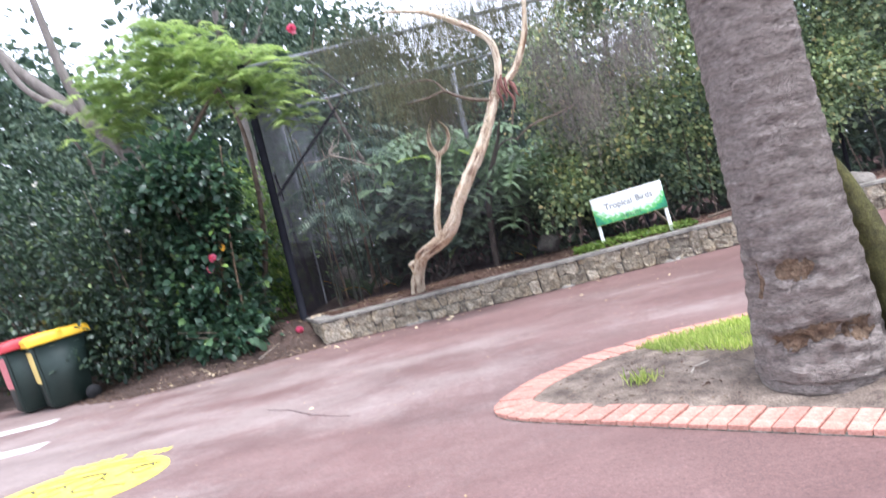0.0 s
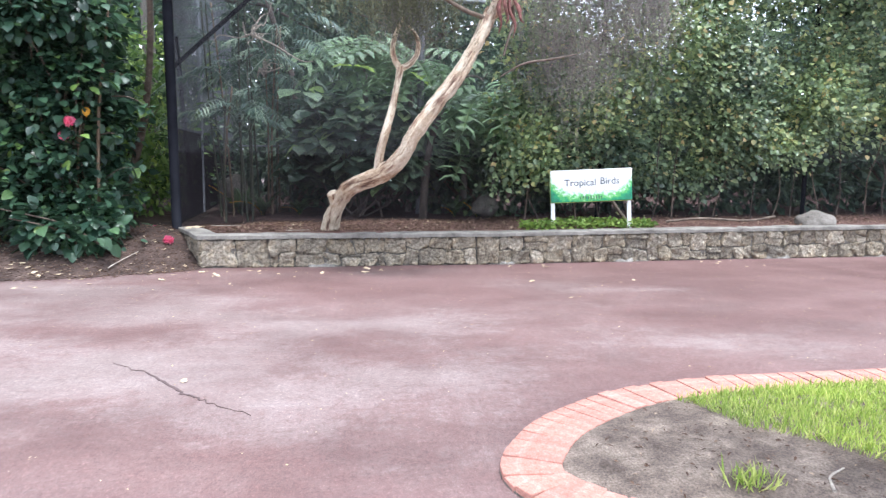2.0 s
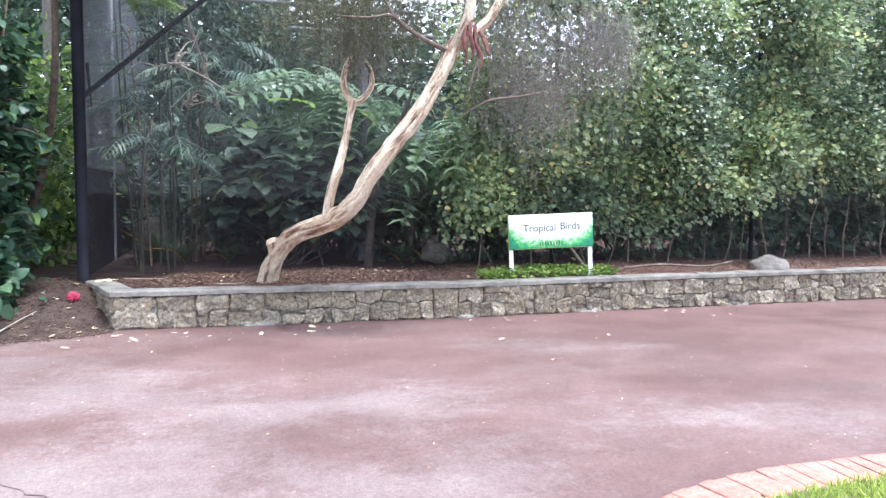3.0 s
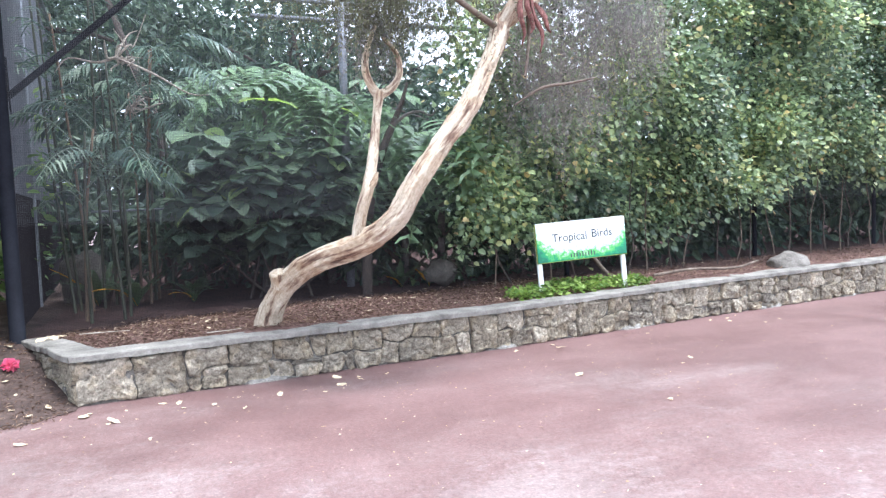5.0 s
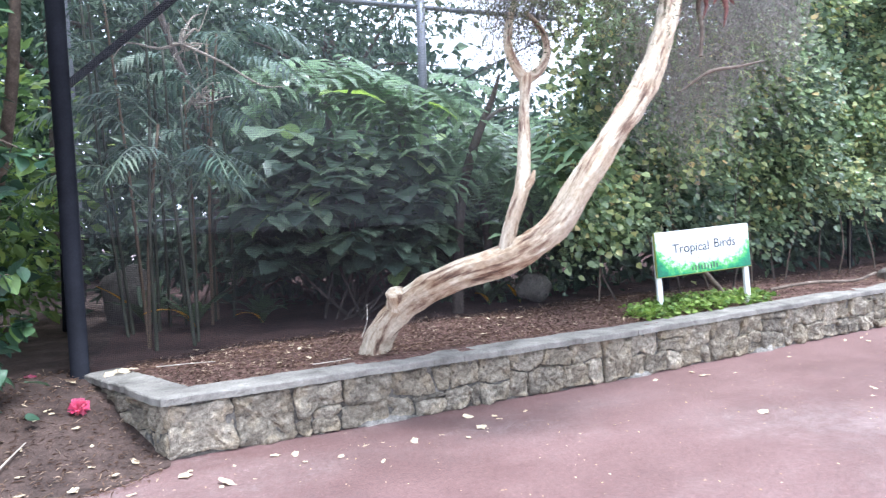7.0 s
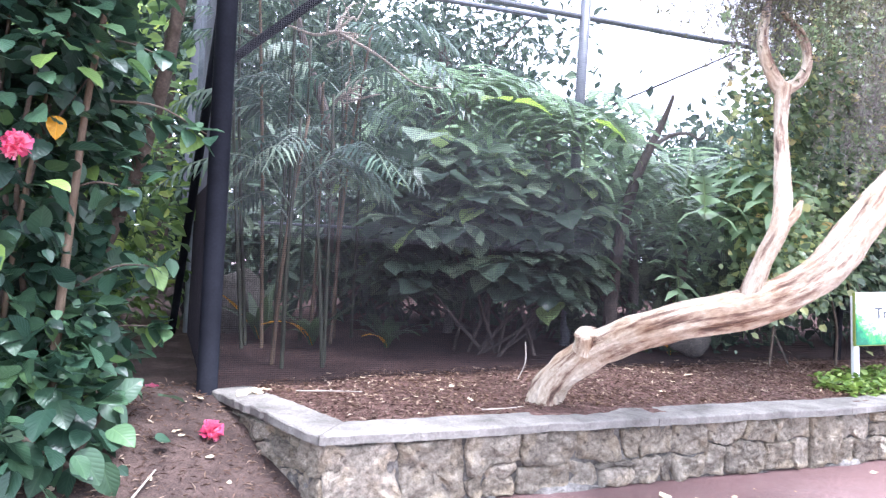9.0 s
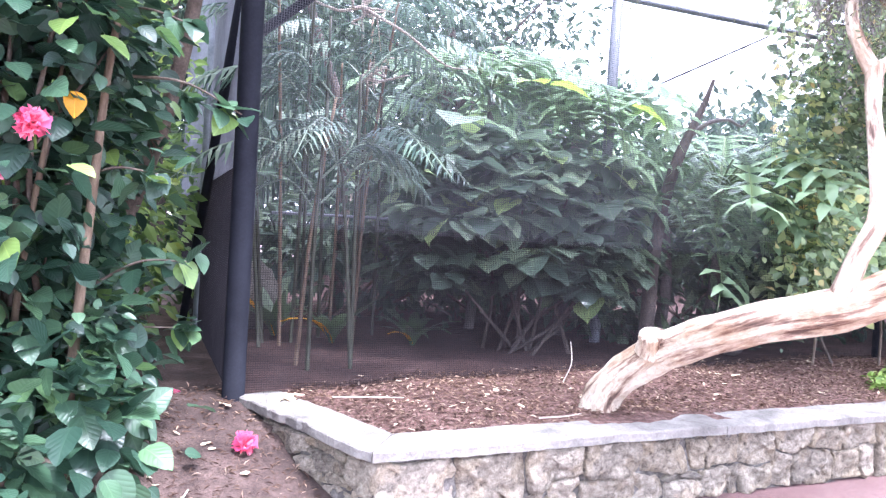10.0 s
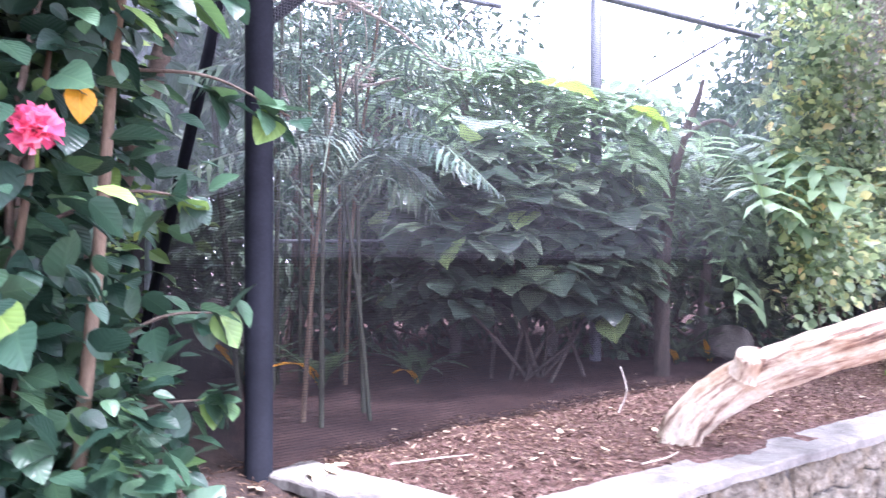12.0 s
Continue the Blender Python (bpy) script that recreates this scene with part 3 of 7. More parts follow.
sheet("aviary_floor", np.linspace(-2.6, 14, 90), (lambda x: float(net_y(x)) + 0.05, lambda x: 26.0, 50), lambda x, y: bed_z(x, y) - 0.004, AVIARY_EARTH,
      "bare dark red earth inside the aviary", "soil")


# low stone wall
def wall_core():
    line = [RETURN[0]] + WALL
    bm = bmesh.new()
    rings = []
    for i, (x, y) in enumerate(line):
        p0, p1 = np.array(line[max(i - 1, 0)]), np.array(line[min(i + 1, len(line) - 1)])
        d = (p1 - p0) / np.linalg.norm(p1 - p0)
        nrm = np.array((-d[1], d[0]))
        top = (0.325 if i == 0 else float(cap_z(x))) - 0.045
        a, b = np.array((x, y)) + nrm * 0.026, np.array((x, y)) + nrm * 0.2
        rings.append([bm.verts.new((*a, -0.05)), bm.verts.new((*a, top)), bm.verts.new((*b, top)), bm.verts.new((*b, -0.05))])
    for r, s in zip(rings, rings[1:]):
        for k in range(4):
            bm.faces.new((r[k], r[(k + 1) % 4], s[(k + 1) % 4], s[k]))
    bm.faces.new(rings[0])
    bm.faces.new(rings[-1][::-1])
    return bm


stone_wall = tagged(part("stone_wall", wall_core(), MORTAR), "low retaining wall of rough limestone with a concrete coping", "wall", kind="structure")


def clip_cell(poly, px, pz, nx, nz):
    """Keep the part of a polygon on the near side of the line through p with normal n."""
    out = []
    for (ax, az), (bx, bz) in zip(poly, poly[1:] + poly[:1]):
        da, db = (ax - px) * nx + (az - pz) * nz, (bx - px) * nx + (bz - pz) * nz
        if da <= 0:
            out.append((ax, az))
        if da * db < 0:
            t = da / (da - db)
            out.append((ax + (bx - ax) * t, az + (bz - az) * t))
    return out


def rough_stone(poly, depth, g):
    """A weathered block with a bulging, pitted front of the given outline."""
    q = np.array(poly)
    c = q.mean(0)
    rim = []
    for a, b in zip(q, np.roll(q, -1, axis=0)):
        k = max(1, int(np.linalg.norm(b - a) / 0.022))
        rim += [a + (b - a) * i / k for i in range(k)]
    rim = np.array(rim)
    soft = (np.roll(rim, 1, axis=0) + np.roll(rim, -1, axis=0) + rim) / 3
    n = len(rim)
    off = g.uniform(0, 50)
    v, f = [], []
    for scale, y in ((1.0, 0.012), (0.995, -0.7 * depth), (0.965, -1.0 * depth), (0.8, -1.01 * depth), (0.52, -1.02 * depth), (0.25, -1.02 * depth)):
        for p in (rim if scale > 0.97 else rim * 0.5 + soft * 0.5):
            x, z = c + (p - c) * scale
            w = 0 if scale == 1.0 else 1
            x += 0.012 * noise.noise((p[0] * 13 + off, p[1] * 13, 1.5)) + 0.008 * noise.noise((p[0] * 42 + off, p[1] * 42, 1.5))
            z += 0.010 * noise.noise((p[0] * 13 + off, p[1] * 13, 7.5)) + 0.008 * noise.noise((p[0] * 42 + off, p[1] * 42, 7.5))
            d = 0.028 * noise.noise((x * 9 + off, z * 9, 0)) + 0.024 * noise.noise((x * 19 + off, z * 19, 3)) + 0.009 * noise.noise((x * 55, z * 55, off))
            v.append((x, y - w * d, z))
    v.append((c[0], -1.1 * depth - 0.02 * noise.noise((c[0] * 11 + off, c[1] * 11, 0)), c[1]))
    for r in range(5):
        for i in range(n):
            a, b = r * n + i, r * n + (i + 1) % n
            f += [(a, b, b + n), (a, b + n, a + n)]
    f += [(5 * n + i, 5 * n + (i + 1) % n, 6 * n) for i in range(n)]
    return v, f


def lay_stones(line, big, g, height):
    """Random rubble along a line: cells round scattered seeds, the first few as tall as the wall."""
    seg = [(np.array(a), np.array(b)) for a, b in zip(line, line[1:])]
    lens = [float(np.linalg.norm(b - a)) for a, b in seg]
    total = sum(lens)

    def at(s):
        for k, ((a, b), n) in enumerate(zip(seg, lens)):
            if s <= n or k == len(seg) - 1:
                return a + (b - a) * s / n, math.atan2(*(b - a)[::-1])
            s -= n

    def jog(a, b, k=1.0):
        return a + k * 0.042 * noise.noise((a * 9, b * 9, 4.4)), b + k * 0.032 * noise.noise((a * 9, b * 9, 9.1))

    def course(s0, s1, low, high, least, most):
        """Stones side by side between two wandering lines; wide ones may be split flat."""
        s = s0
        while s < s1 - 0.02:
            w = g.uniform(least, most)
            e = s1 if s + w > s1 - least * 0.8 else s + w
            m = (s + e) / 2
            bands = [(low, high)]
            if 0.16 < e - s < 0.33 and g.random() < 0.3:
                k = g.uniform(0.32, 0.68)
                bands = [(low, lambda q, k=k: low(q) * (1 - k) + high(q) * k), (lambda q, k=k: low(q) * (1 - k) + high(q) * k, high)]
            for lo2, hi2 in bands:
                chip = g.uniform(0.004, 0.03, 4)
                a, b = s + 0.004, e - 0.004
                poly = [(a + chip[0], lo2(a) + 0.004), (m, lo2(m) + 0.004), (b - chip[1], lo2(b) + 0.004), (b, lo2(b) + 0.004 + chip[1]), (b, hi2(b) - 0.004 - chip[2]), (b - chip[2], hi2(b) - 0.004), (m, hi2(m) - 0.004), (a + chip[3], hi2(a) - 0.004), (a, hi2(a) - 0.004 - chip[3]), (a, lo2(a) + 0.004 + chip[0])]
                cells.append((m, [jog(*q) for q in poly]))
            s = e

    cells = []

    def top(q):
        return height(at(min(max(q, 0), total))[0][0])

    def floor_line(q):
        return 0.0

    s = 0.0
    for w in big:
        course(s, s + w, floor_line, top, w, w)
        s += w
    turn = 0
    while s < total - 0.05:
        if turn % 2:
            e = min(total, s + g.uniform(0.16, 0.28))
            course(s, e, floor_line, top, 0.5, 0.6)
        else:
            e = min(total, s + g.uniform(0.5, 1.5))
            k, ph = g.uniform(0.42, 0.6), g.uniform(0, 50)

            def middle(q, k=k, ph=ph):
                return top(q) * (k + 0.16 * noise.noise((q * 4.5 + ph, 0, 0)))

            course(s, e, floor_line, middle, 0.09, 0.3)
            course(s, e, middle, top, 0.09, 0.32)
        s = e
        turn += 1
    for sx, poly in cells:
        p, ang = at(sx)
        v, f = rough_stone([(a - sx, b) for a, b in poly], g.uniform(0.022, 0.046), g)
        ob = part_np("stone", v, f, STONE, stone_wall, smooth=True)
        ob.matrix_basis = pose(p[0] - 0.035 * math.sin(ang), p[1] + 0.035 * math.cos(ang), 0.003, 0, 0, math.degrees(ang))


def coping(line, zs, g):
    """Coping slabs along a line; joints every metre or so, mitred at corners."""
    pts = [np.array(p) for p in line]
    outer, inner = [], []
    for i, p in enumerate(pts):
        a = pts[i] - pts[i - 1] if i else pts[1] - pts[0]
        b = pts[i + 1] - pts[i] if i < len(pts) - 1 else a
        na, nb = unit(np.array((-a[1], a[0]))), unit(np.array((-b[1], b[0])))
        m = unit(na + nb)
        k = 1 / max(0.4, m @ na)
        outer.append(p - m * 0.025 * k)
        inner.append(p + m * 0.21 * k)
    for i in range(len(pts) - 1):
        n = 1 if i < 2 else max(1, round(np.linalg.norm(pts[i + 1] - pts[i]) / 1.7))
        for k in range(n):
            gap = 0.0015
            q = []
            for t in (k / n + gap, (k + 1) / n - gap):
                for line2 in (outer, inner):
                    xy = line2[i] * (1 - t) + line2[i + 1] * t
                    q.append((*xy, zs[i] * (1 - t) + zs[i + 1] * t))
            bm = bmesh.new()
            cols = 33
            grid = []
            for c in range(cols):
                t = c / (cols - 1)
                row = []
                for s in (0.0, 0.03, 0.5, 0.97, 1.0):
                    o, n2 = np.array(q[0]) * (1 - t) + np.array(q[2]) * t, np.array(q[1]) * (1 - t) + np.array(q[3]) * t
                    v = o * (1 - s) + n2 * s
                    v[2] += -0.007 * (s in (0.0, 1.0)) + 0.006 * noise.noise((v[0] * 4, v[1] * 4, 2)) + 0.004 * noise.noise((v[0] * 17, v[1] * 17, 2))
                    v[:2] += (0.014 * noise.noise((v[0] * 5, v[1] * 5, 5)) + 0.012 * noise.noise((v[0] * 19, v[1] * 19, 5))) * (s in (0.0, 0.03, 1.0))
                    row.append(v)
                grid.append(row)
            top = [[bm.verts.new(v) for v in row] for row in grid]
            low = [[bm.verts.new((row[k2][0], row[k2][1], row[k2][2] - 0.036)) for k2 in (0, 4)] for row in grid]
            for c in range(cols - 1):
                for s in range(4):
                    bm.faces.new((top[c][s], top[c + 1][s], top[c + 1][s + 1], top[c][s + 1]))
                bm.faces.new((top[c][0], low[c][0], low[c + 1][0], top[c + 1][0]))
                bm.faces.new((top[c][4], top[c + 1][4], low[c + 1][1], low[c][1]))
                bm.faces.new((low[c][0], low[c][1], low[c + 1][1], low[c + 1][0]))
            bm.faces.new((*top[0], low[0][1], low[0][0]))
            bm.faces.new((*top[-1][::-1], low[-1][0], low[-1][1]))
            part("coping_slab", bm, CAP, stone_wall)


# traffic island: brick edging round dry earth and grass
ISLAND = catmull([(3.6, 1.38), (2.6, 2.2), (1.73, 2.92), (1.05, 3.48), (0.62, 3.83), (0.38, 4.05), (0.30, 4.25), (0.36, 4.47), (0.56, 4.76), (0.95, 5.06), (1.35, 5.22), (1.8, 5.3), (2.6, 5.37), (3.8, 5.45), (5.2, 5.5), (6.8, 5.4)], 10)


def along_line(line, pitch):
    d = np.r_[0, np.cumsum(np.linalg.norm(np.diff(line, axis=0), axis=1))]
    s = np.arange(pitch / 2, d[-1], pitch)
    return np.c_[np.interp(s, d, line[:, 0]), np.interp(s, d, line[:, 1])], s


def island_floor():
    inner = []
    for i in range(0, len(ISLAND), 2):
        a = ISLAND[min(i + 1, len(ISLAND) - 1)] - ISLAND[max(i - 1, 0)]
        nrm = unit(np.array((a[1], -a[0])))
        inner.append(ISLAND[i] + nrm * 0.2)
    inner = np.array(inner)
    centre = np.array((3.6, 3.7))
    v, f = [], []
    rings = 12
    for k in range(rings + 1):
        t = k / rings
        for p in inner:
            q = p * (1 - t) + centre * t
            z = 0.018 + 0.07 * math.sin(min(1, t * 2.2) * math.pi / 2) + 0.02 * noise.noise((q[0] * 5, q[1] * 5, 0)) * min(1, t * 6)
            v.append((q[0], q[1], z))
    n = len(inner)
    for k in range(rings):
        for i in range(n - 1):
            a = k * n + i
            f += [(a, a + 1, a + n + 1), (a, a + n + 1, a + n)]
    return v, f


iv, iface = island_floor()
island = tagged(part_np("island_earth", iv, iface, ISLAND_EARTH, smooth=True), "dry sandy earth of a planted traffic island", "soil", kind="structure")


def island_z(x, y):
    v = np.array(iv)
    return v[np.argmin((v[:, 0] - x) ** 2 + (v[:, 1] - y) ** 2), 2]


# ---- aviary ----
def rod(name, a, b, r, material, parent, label="", sides=10):
    v, f = tube([np.array(a) * (1 - t) + np.array(b) * t for t in (0, 0.34, 0.67, 1)], [r, r], sides)
    return part_np(name, v, f, material, parent, label, True)


def net_panel(a, b, z0a, z0b, z1, pitch, r):
    """Square mesh of thin wires in the upright plane from a to b."""
    a, b = np.array(a), np.array(b)
    n = np.linalg.norm(b - a)
    d = (b - a) / n
    side = np.array((-d[1], d[0]))
    segs = []
    for s in np.arange(0, n, pitch):
        p = a + d * s
        z0 = z0a + (z0b - z0a) * s / n
        segs.append(((*p, z0), (*p, z1)))
    for z in np.arange(min(z0a, z0b), z1, pitch):
        s0 = 0 if z >= z0a or z0a == z0b else n * (z0a - z) / (z0a - z0b)
        segs.append(((*(a + d * max(0, s0)), z), (*b, z)))
    p, q = np.array([s[0] for s in segs]), np.array([s[1] for s in segs])
    along = unit(q - p)
    e1 = np.tile((*side, 0), (len(segs), 1))
    e2 = np.cross(along, e1)
    tri = [(math.cos(w), math.sin(w)) for w in (0.5, 2.6, 4.7)]
    v = np.stack([c + r * (x * e1 + y * e2) for c in (p, q) for x, y in tri], axis=1)
    f = np.array([(0, 1, 4), (0, 4, 3), (1, 2, 5), (1, 5, 4), (2, 0, 3), (2, 3, 5)])
    return v.reshape(-1, 3), (f[None] + 6 * np.arange(len(segs))[:, None, None]).reshape(-1, 3)


aviary = thing("aviary", "walk-past bird aviary of dark steel posts and black wire netting", "aviary", (-2.56, 9.97, 0.3))
aviary_inv = Matrix.Translation((-2.56, 9.97, 0.3)).inverted()


def in_aviary(ob):
    ob.matrix_parent_inverse = aviary_inv
    return ob


POST = (-2.56, 9.99)
in_aviary(rod("corner_post", (*POST, 0.22), (-2.58, 9.99, 4.15), 0.057, STEEL, aviary, "dark painted round steel post", 14))
in_aviary(rod("post", (2.72, 10.78, 0.3), (2.72, 10.78, 4.1), 0.03, STEEL, aviary))
in_aviary(rod("post", (5.9, 11.18, 0.3), (5.9, 11.18, 4.1), 0.03, STEEL, aviary))
in_aviary(rod("post", (8.6, 11.5, 0.3), (8.6, 11.5, 4.1), 0.03, STEEL, aviary))
in_aviary(rod("top_rail", (-2.58, 9.99, 4.1), (12, 11.85, 4.1), 0.03, PIPE, aviary))
in_aviary(rod("knee_brace", (-2.55, 10.02, 2.15), (-1.22, 10.2, 3.42), 0.026, STEEL, aviary))
in_aviary(rod("side_rail", (-2.58, 9.99, 4.1), (-3.3, 16.4, 4.45), 0.03, PIPE, aviary))
in_aviary(rod("side_post", (-2.84, 12.2, 0.33), (-2.84, 12.2, 4.25), 0.032, PIPE, aviary, "galvanised side post"))
in_aviary(rod("side_brace", (-2.95, 12.1, 0.35), (-2.62, 10.4, 2.55), 0.03, STEEL, aviary))
in_aviary(rod("ridge_rail", (-3.2, 14.5, 4.45), (1.4, 14.5, 4.45), 0.035, PIPE, aviary))
in_aviary(rod("inner_post", (0.34, 11.4, 0.35), (0.36, 11.4, 3.6), 0.045, PIPE, aviary, "galvanised inner post"))
in_aviary(rod("inner_rail", (-0.6, 11.35, 3.28), (3.2, 11.6, 3.36), 0.026, PIPE, aviary))
in_aviary(rod("roof_wire", (0.55, 11.2, 2.5), (2.2, 11.7, 3.32), 0.008, STEEL, aviary))
in_aviary(rod("roof_rail", (-0.4, 10.3, 4.1), (-0.5, 14.5, 4.45), 0.025, PIPE, aviary))
in_aviary(rod("roof_rail", (-1.7, 10.1, 4.1), (-1.9, 14.5, 4.45), 0.025, PIPE, aviary))
in_aviary(rod("feeding_rail", (-2.3, 12.2, 1.32), (-0.6, 12.0, 1.34), 0.012, PIPE, aviary))
nv, nf = net_panel((-2.52, 9.985), (-1.2, 10.16), 1.2, 1.2, 4.1, 0.013, 0.0011)
nv2, nf2 = net_panel((-1.2, 10.16), (1.2, 10.5), 1.2, 1.2, 4.1, 0.013, 0.0011)
in_aviary(tagged(part_np("front_netting", *merge([(nv, nf), (nv2, nf2)]), NETTING, aviary, "fine black wire netting"), kind="stuff"))
nv, nf = net_panel((1.2, 10.5), (13, 11.975), 1.2, 1.2, 4.1, 0.02, 0.0014)
in_aviary(tagged(part_np("front_netting", nv, nf, NETTING, aviary, "wire netting overgrown with vine"), kind="stuff"))
nv, nf = net_panel((-2.58, 10.02), (-3.3, 16.4), 1.48, 1.48, 4.1, 0.016, 0.001)
in_aviary(tagged(part_np("side_netting", nv, nf, SIDENET, aviary, "fine grey side netting"), kind="stuff"))
# a closer black mesh below on both sides; in front, the same net left unpaled
nv, nf = net_panel((-2.52, 9.977), (-1.2, 10.152), 0.33, 0.38, 1.22, 0.012, 0.0011)
nv2, nf2 = net_panel((-1.2, 10.152), (1.2, 10.492), 0.38, 0.4, 1.22, 0.012, 0.0011)
nv3, nf3 = net_panel((1.2, 10.492), (13, 11.967), 0.4, 0.45, 1.22, 0.018, 0.0014)
in_aviary(tagged(part_np("lower_mesh", *merge([(nv, nf), (nv2, nf2), (nv3, nf3)]), SHADENET, aviary, "close black mesh over the lower part"), kind="stuff"))
nv, nf = net_panel((-2.59, 10.03), (-3.31, 16.4), 0.33, 0.34, 1.5, 0.0135, 0.0012)
in_aviary(tagged(part_np("lower_mesh", nv, nf, SHADENET, aviary, "close black mesh over the lower part"), kind="stuff"))


# ---- sign ----
def text_mesh(body, size, material, name="lettering", extrude=0.001):
    cu = bpy.data.curves.new(name, "FONT")
    cu.body, cu.size, cu.align_x, cu.align_y, cu.extrude, cu.resolution_u = body, size, "CENTER", "CENTER", extrude, 4
    cu.offset = 0.0004
    ob = new("lettering", cu)
    me = bpy.data.meshes.new_from_object(ob.evaluated_get(bpy.context.evaluated_depsgraph_get()))
    bpy.data.objects.remove(ob)
    me.materials.clear()
    me.materials.append(material)
    return new(name, me)


INK = surface("dark_grey_sign_ink", [(0.3, (0.035, 0.05, 0.055)), (0.7, (0.06, 0.075, 0.08))], 0.1, 10, 60, 0.5, 0)


def sign_face_material():
    """White board with painted green foliage creeping in from the foot and the ends."""
    m, n, l, p = nodes_of("printed_sign_face")
    co = n.new("ShaderNodeTexCoord")
    sep = n.new("ShaderNodeSeparateXYZ")
    l.new(co.outputs["Object"], sep.inputs["Vector"])

    def calc(op, a, b):
        q = n.new("ShaderNodeMath")
        q.operation = op
        for i, s in enumerate((a, b)):
            if isinstance(s, bpy.types.NodeSocket):
                l.new(s, q.inputs[i])
            else:
                q.inputs[i].default_value = s
        return q.outputs[0]

    ends = calc("POWER", calc("ABSOLUTE", calc("DIVIDE", sep.outputs["X"], 0.492), 0), 5)
    foot = calc("MULTIPLY", calc("SUBTRACT", 0.02, sep.outputs["Z"]), 3.6)
    t = noise_tex(n, l, 26, 5, 0.75)
    amount = calc("ADD", calc("ADD", calc("MULTIPLY", ends, 0.62), foot), calc("MULTIPLY", calc("SUBTRACT", t.outputs["Fac"], 0.5), 1.3))
    c = ramp(n, [(0.25, (0.80, 0.82, 0.80)), (0.42, (0.45, 0.68, 0.48)), (0.56, (0.13, 0.46, 0.10)), (0.74, (0.02, 0.30, 0.12)), (0.95, (0.01, 0.17, 0.09))])
    l.new(amount, c.inputs["Fac"])
    l.new(c.outputs["Color"], p.inputs["Base Color"])
    p.inputs["Roughness"].default_value = 0.4
    return m


def garden_sign():
    s = thing("garden_sign", "white and green printed garden sign on two white posts", "sign", (2.35, 9.80, 0.40))
    s.rotation_euler = (radians(-2), radians(-3), radians(-3))
    bm = box(bmesh.new(), -0.492, -0.014, -0.192, 0.492, 0.014, 0.192, 0.012)
    board = part("board", bm, sign_face_material(), s)
    board.location = (0, 0, 0.475)
    bm = bmesh.new()
    box(bm, -0.495, -0.010, -0.196, 0.495, 0.012, -0.1905)
    box(bm, -0.4965, -0.010, -0.19, -0.493, 0.012, 0.19)
    part("board_edge", bm, surface("olive_board_edge", [(0.3, (0.2, 0.25, 0.05)), (0.7, (0.3, 0.34, 0.08))], 0.1, 10, 60, 0.5, 0), board)
    for word, x in (("Tropical", -0.135), ("Birds", 0.221)):
        t = text_mesh(word, 0.115, INK)
        t.parent = board
        t.matrix_basis = pose(x, -0.0155, 0.045 if word == "Birds" else 0.034, 90, 0, 0)
    bm = bmesh.new()
    for k in range(9):
        x = -0.14 + 0.032 * k
        box(bm, x, -0.0160, -0.165, x + 0.012, -0.0145, -0.165 + 0.03 + 0.03 * ((k * 7) % 5) / 5)
    part("printed_reeds", bm, INK, board, "dark printed reed shapes")
    for x in (-0.462, 0.462):
        bm = box(bmesh.new(), x - 0.024, 0.014, -0.08, x + 0.024, 0.044, 0.64, 0.006)
        part("post", bm, SIGNWHITE, s, "white painted post")
    return s


garden_sign()


# ---- leaning tree ----
def bark_tube(path, radii, sides, seed, flutes=0.1):
    """A trunk with lengthwise ridges and knots."""
    path = catmull(path, 8)
    v, f = tube(path, radii, sides, 0.0, seed)
    off = seed * 7.3
    ring = np.arange(len(path) * sides) % sides
    for i in range(len(path) * sides):
        c = path[i // sides]
        d = v[i] - c
        w = 2 * math.pi * ring[i] / sides
        k = 1 + flutes * noise.noise((math.cos(w) * 2.6 + off, math.sin(w) * 2.6, i // sides * 0.10)) + 0.5 * flutes * noise.noise((math.cos(w) * 6 + off, math.sin(w) * 6, i // sides * 0.4))
        v[i] = c + d * k
    return v, f


def bark_part(name, path, radii, sides, seed, flutes, material, parent, label=""):
    """A limb with its lengthwise grain stored on the mesh."""
    v, f = bark_tube(path, radii, sides, seed, flutes)
    o = part_np(name, v, f, material, parent, label, True)
    line = catmull(path, 8)
    run = np.r_[0, np.cumsum(np.linalg.norm(np.diff(line, axis=0), axis=1))]
    r = np.interp(np.linspace(0, 1, len(line)), np.linspace(0, 1, len(radii)), radii)
    grain = [(math.cos(2 * math.pi * k / sides) * r[i] + seed, math.sin(2 * math.pi * k / sides) * r[i], run[i]) for i in range(len(line)) for k in range(sides)]
    grain += [(seed, 0, 0), (seed, 0, run[-1])]
    at = o.data.attributes.new("grain", "FLOAT_VECTOR", "POINT")
    at.data.foreach_set("vector", np.array(grain, np.float32).ravel())
    return o


tree = thing("leaning_tree", "leaning pale-barked tree with a crooked trunk and drooping foliage", "tree", (-0.80, 9.45, 0.36))
tree_inv = Matrix.Translation((-0.80, 9.45, 0.36)).inverted()


def on_tree(ob):
    ob.matrix_parent_inverse = tree_inv
    return ob


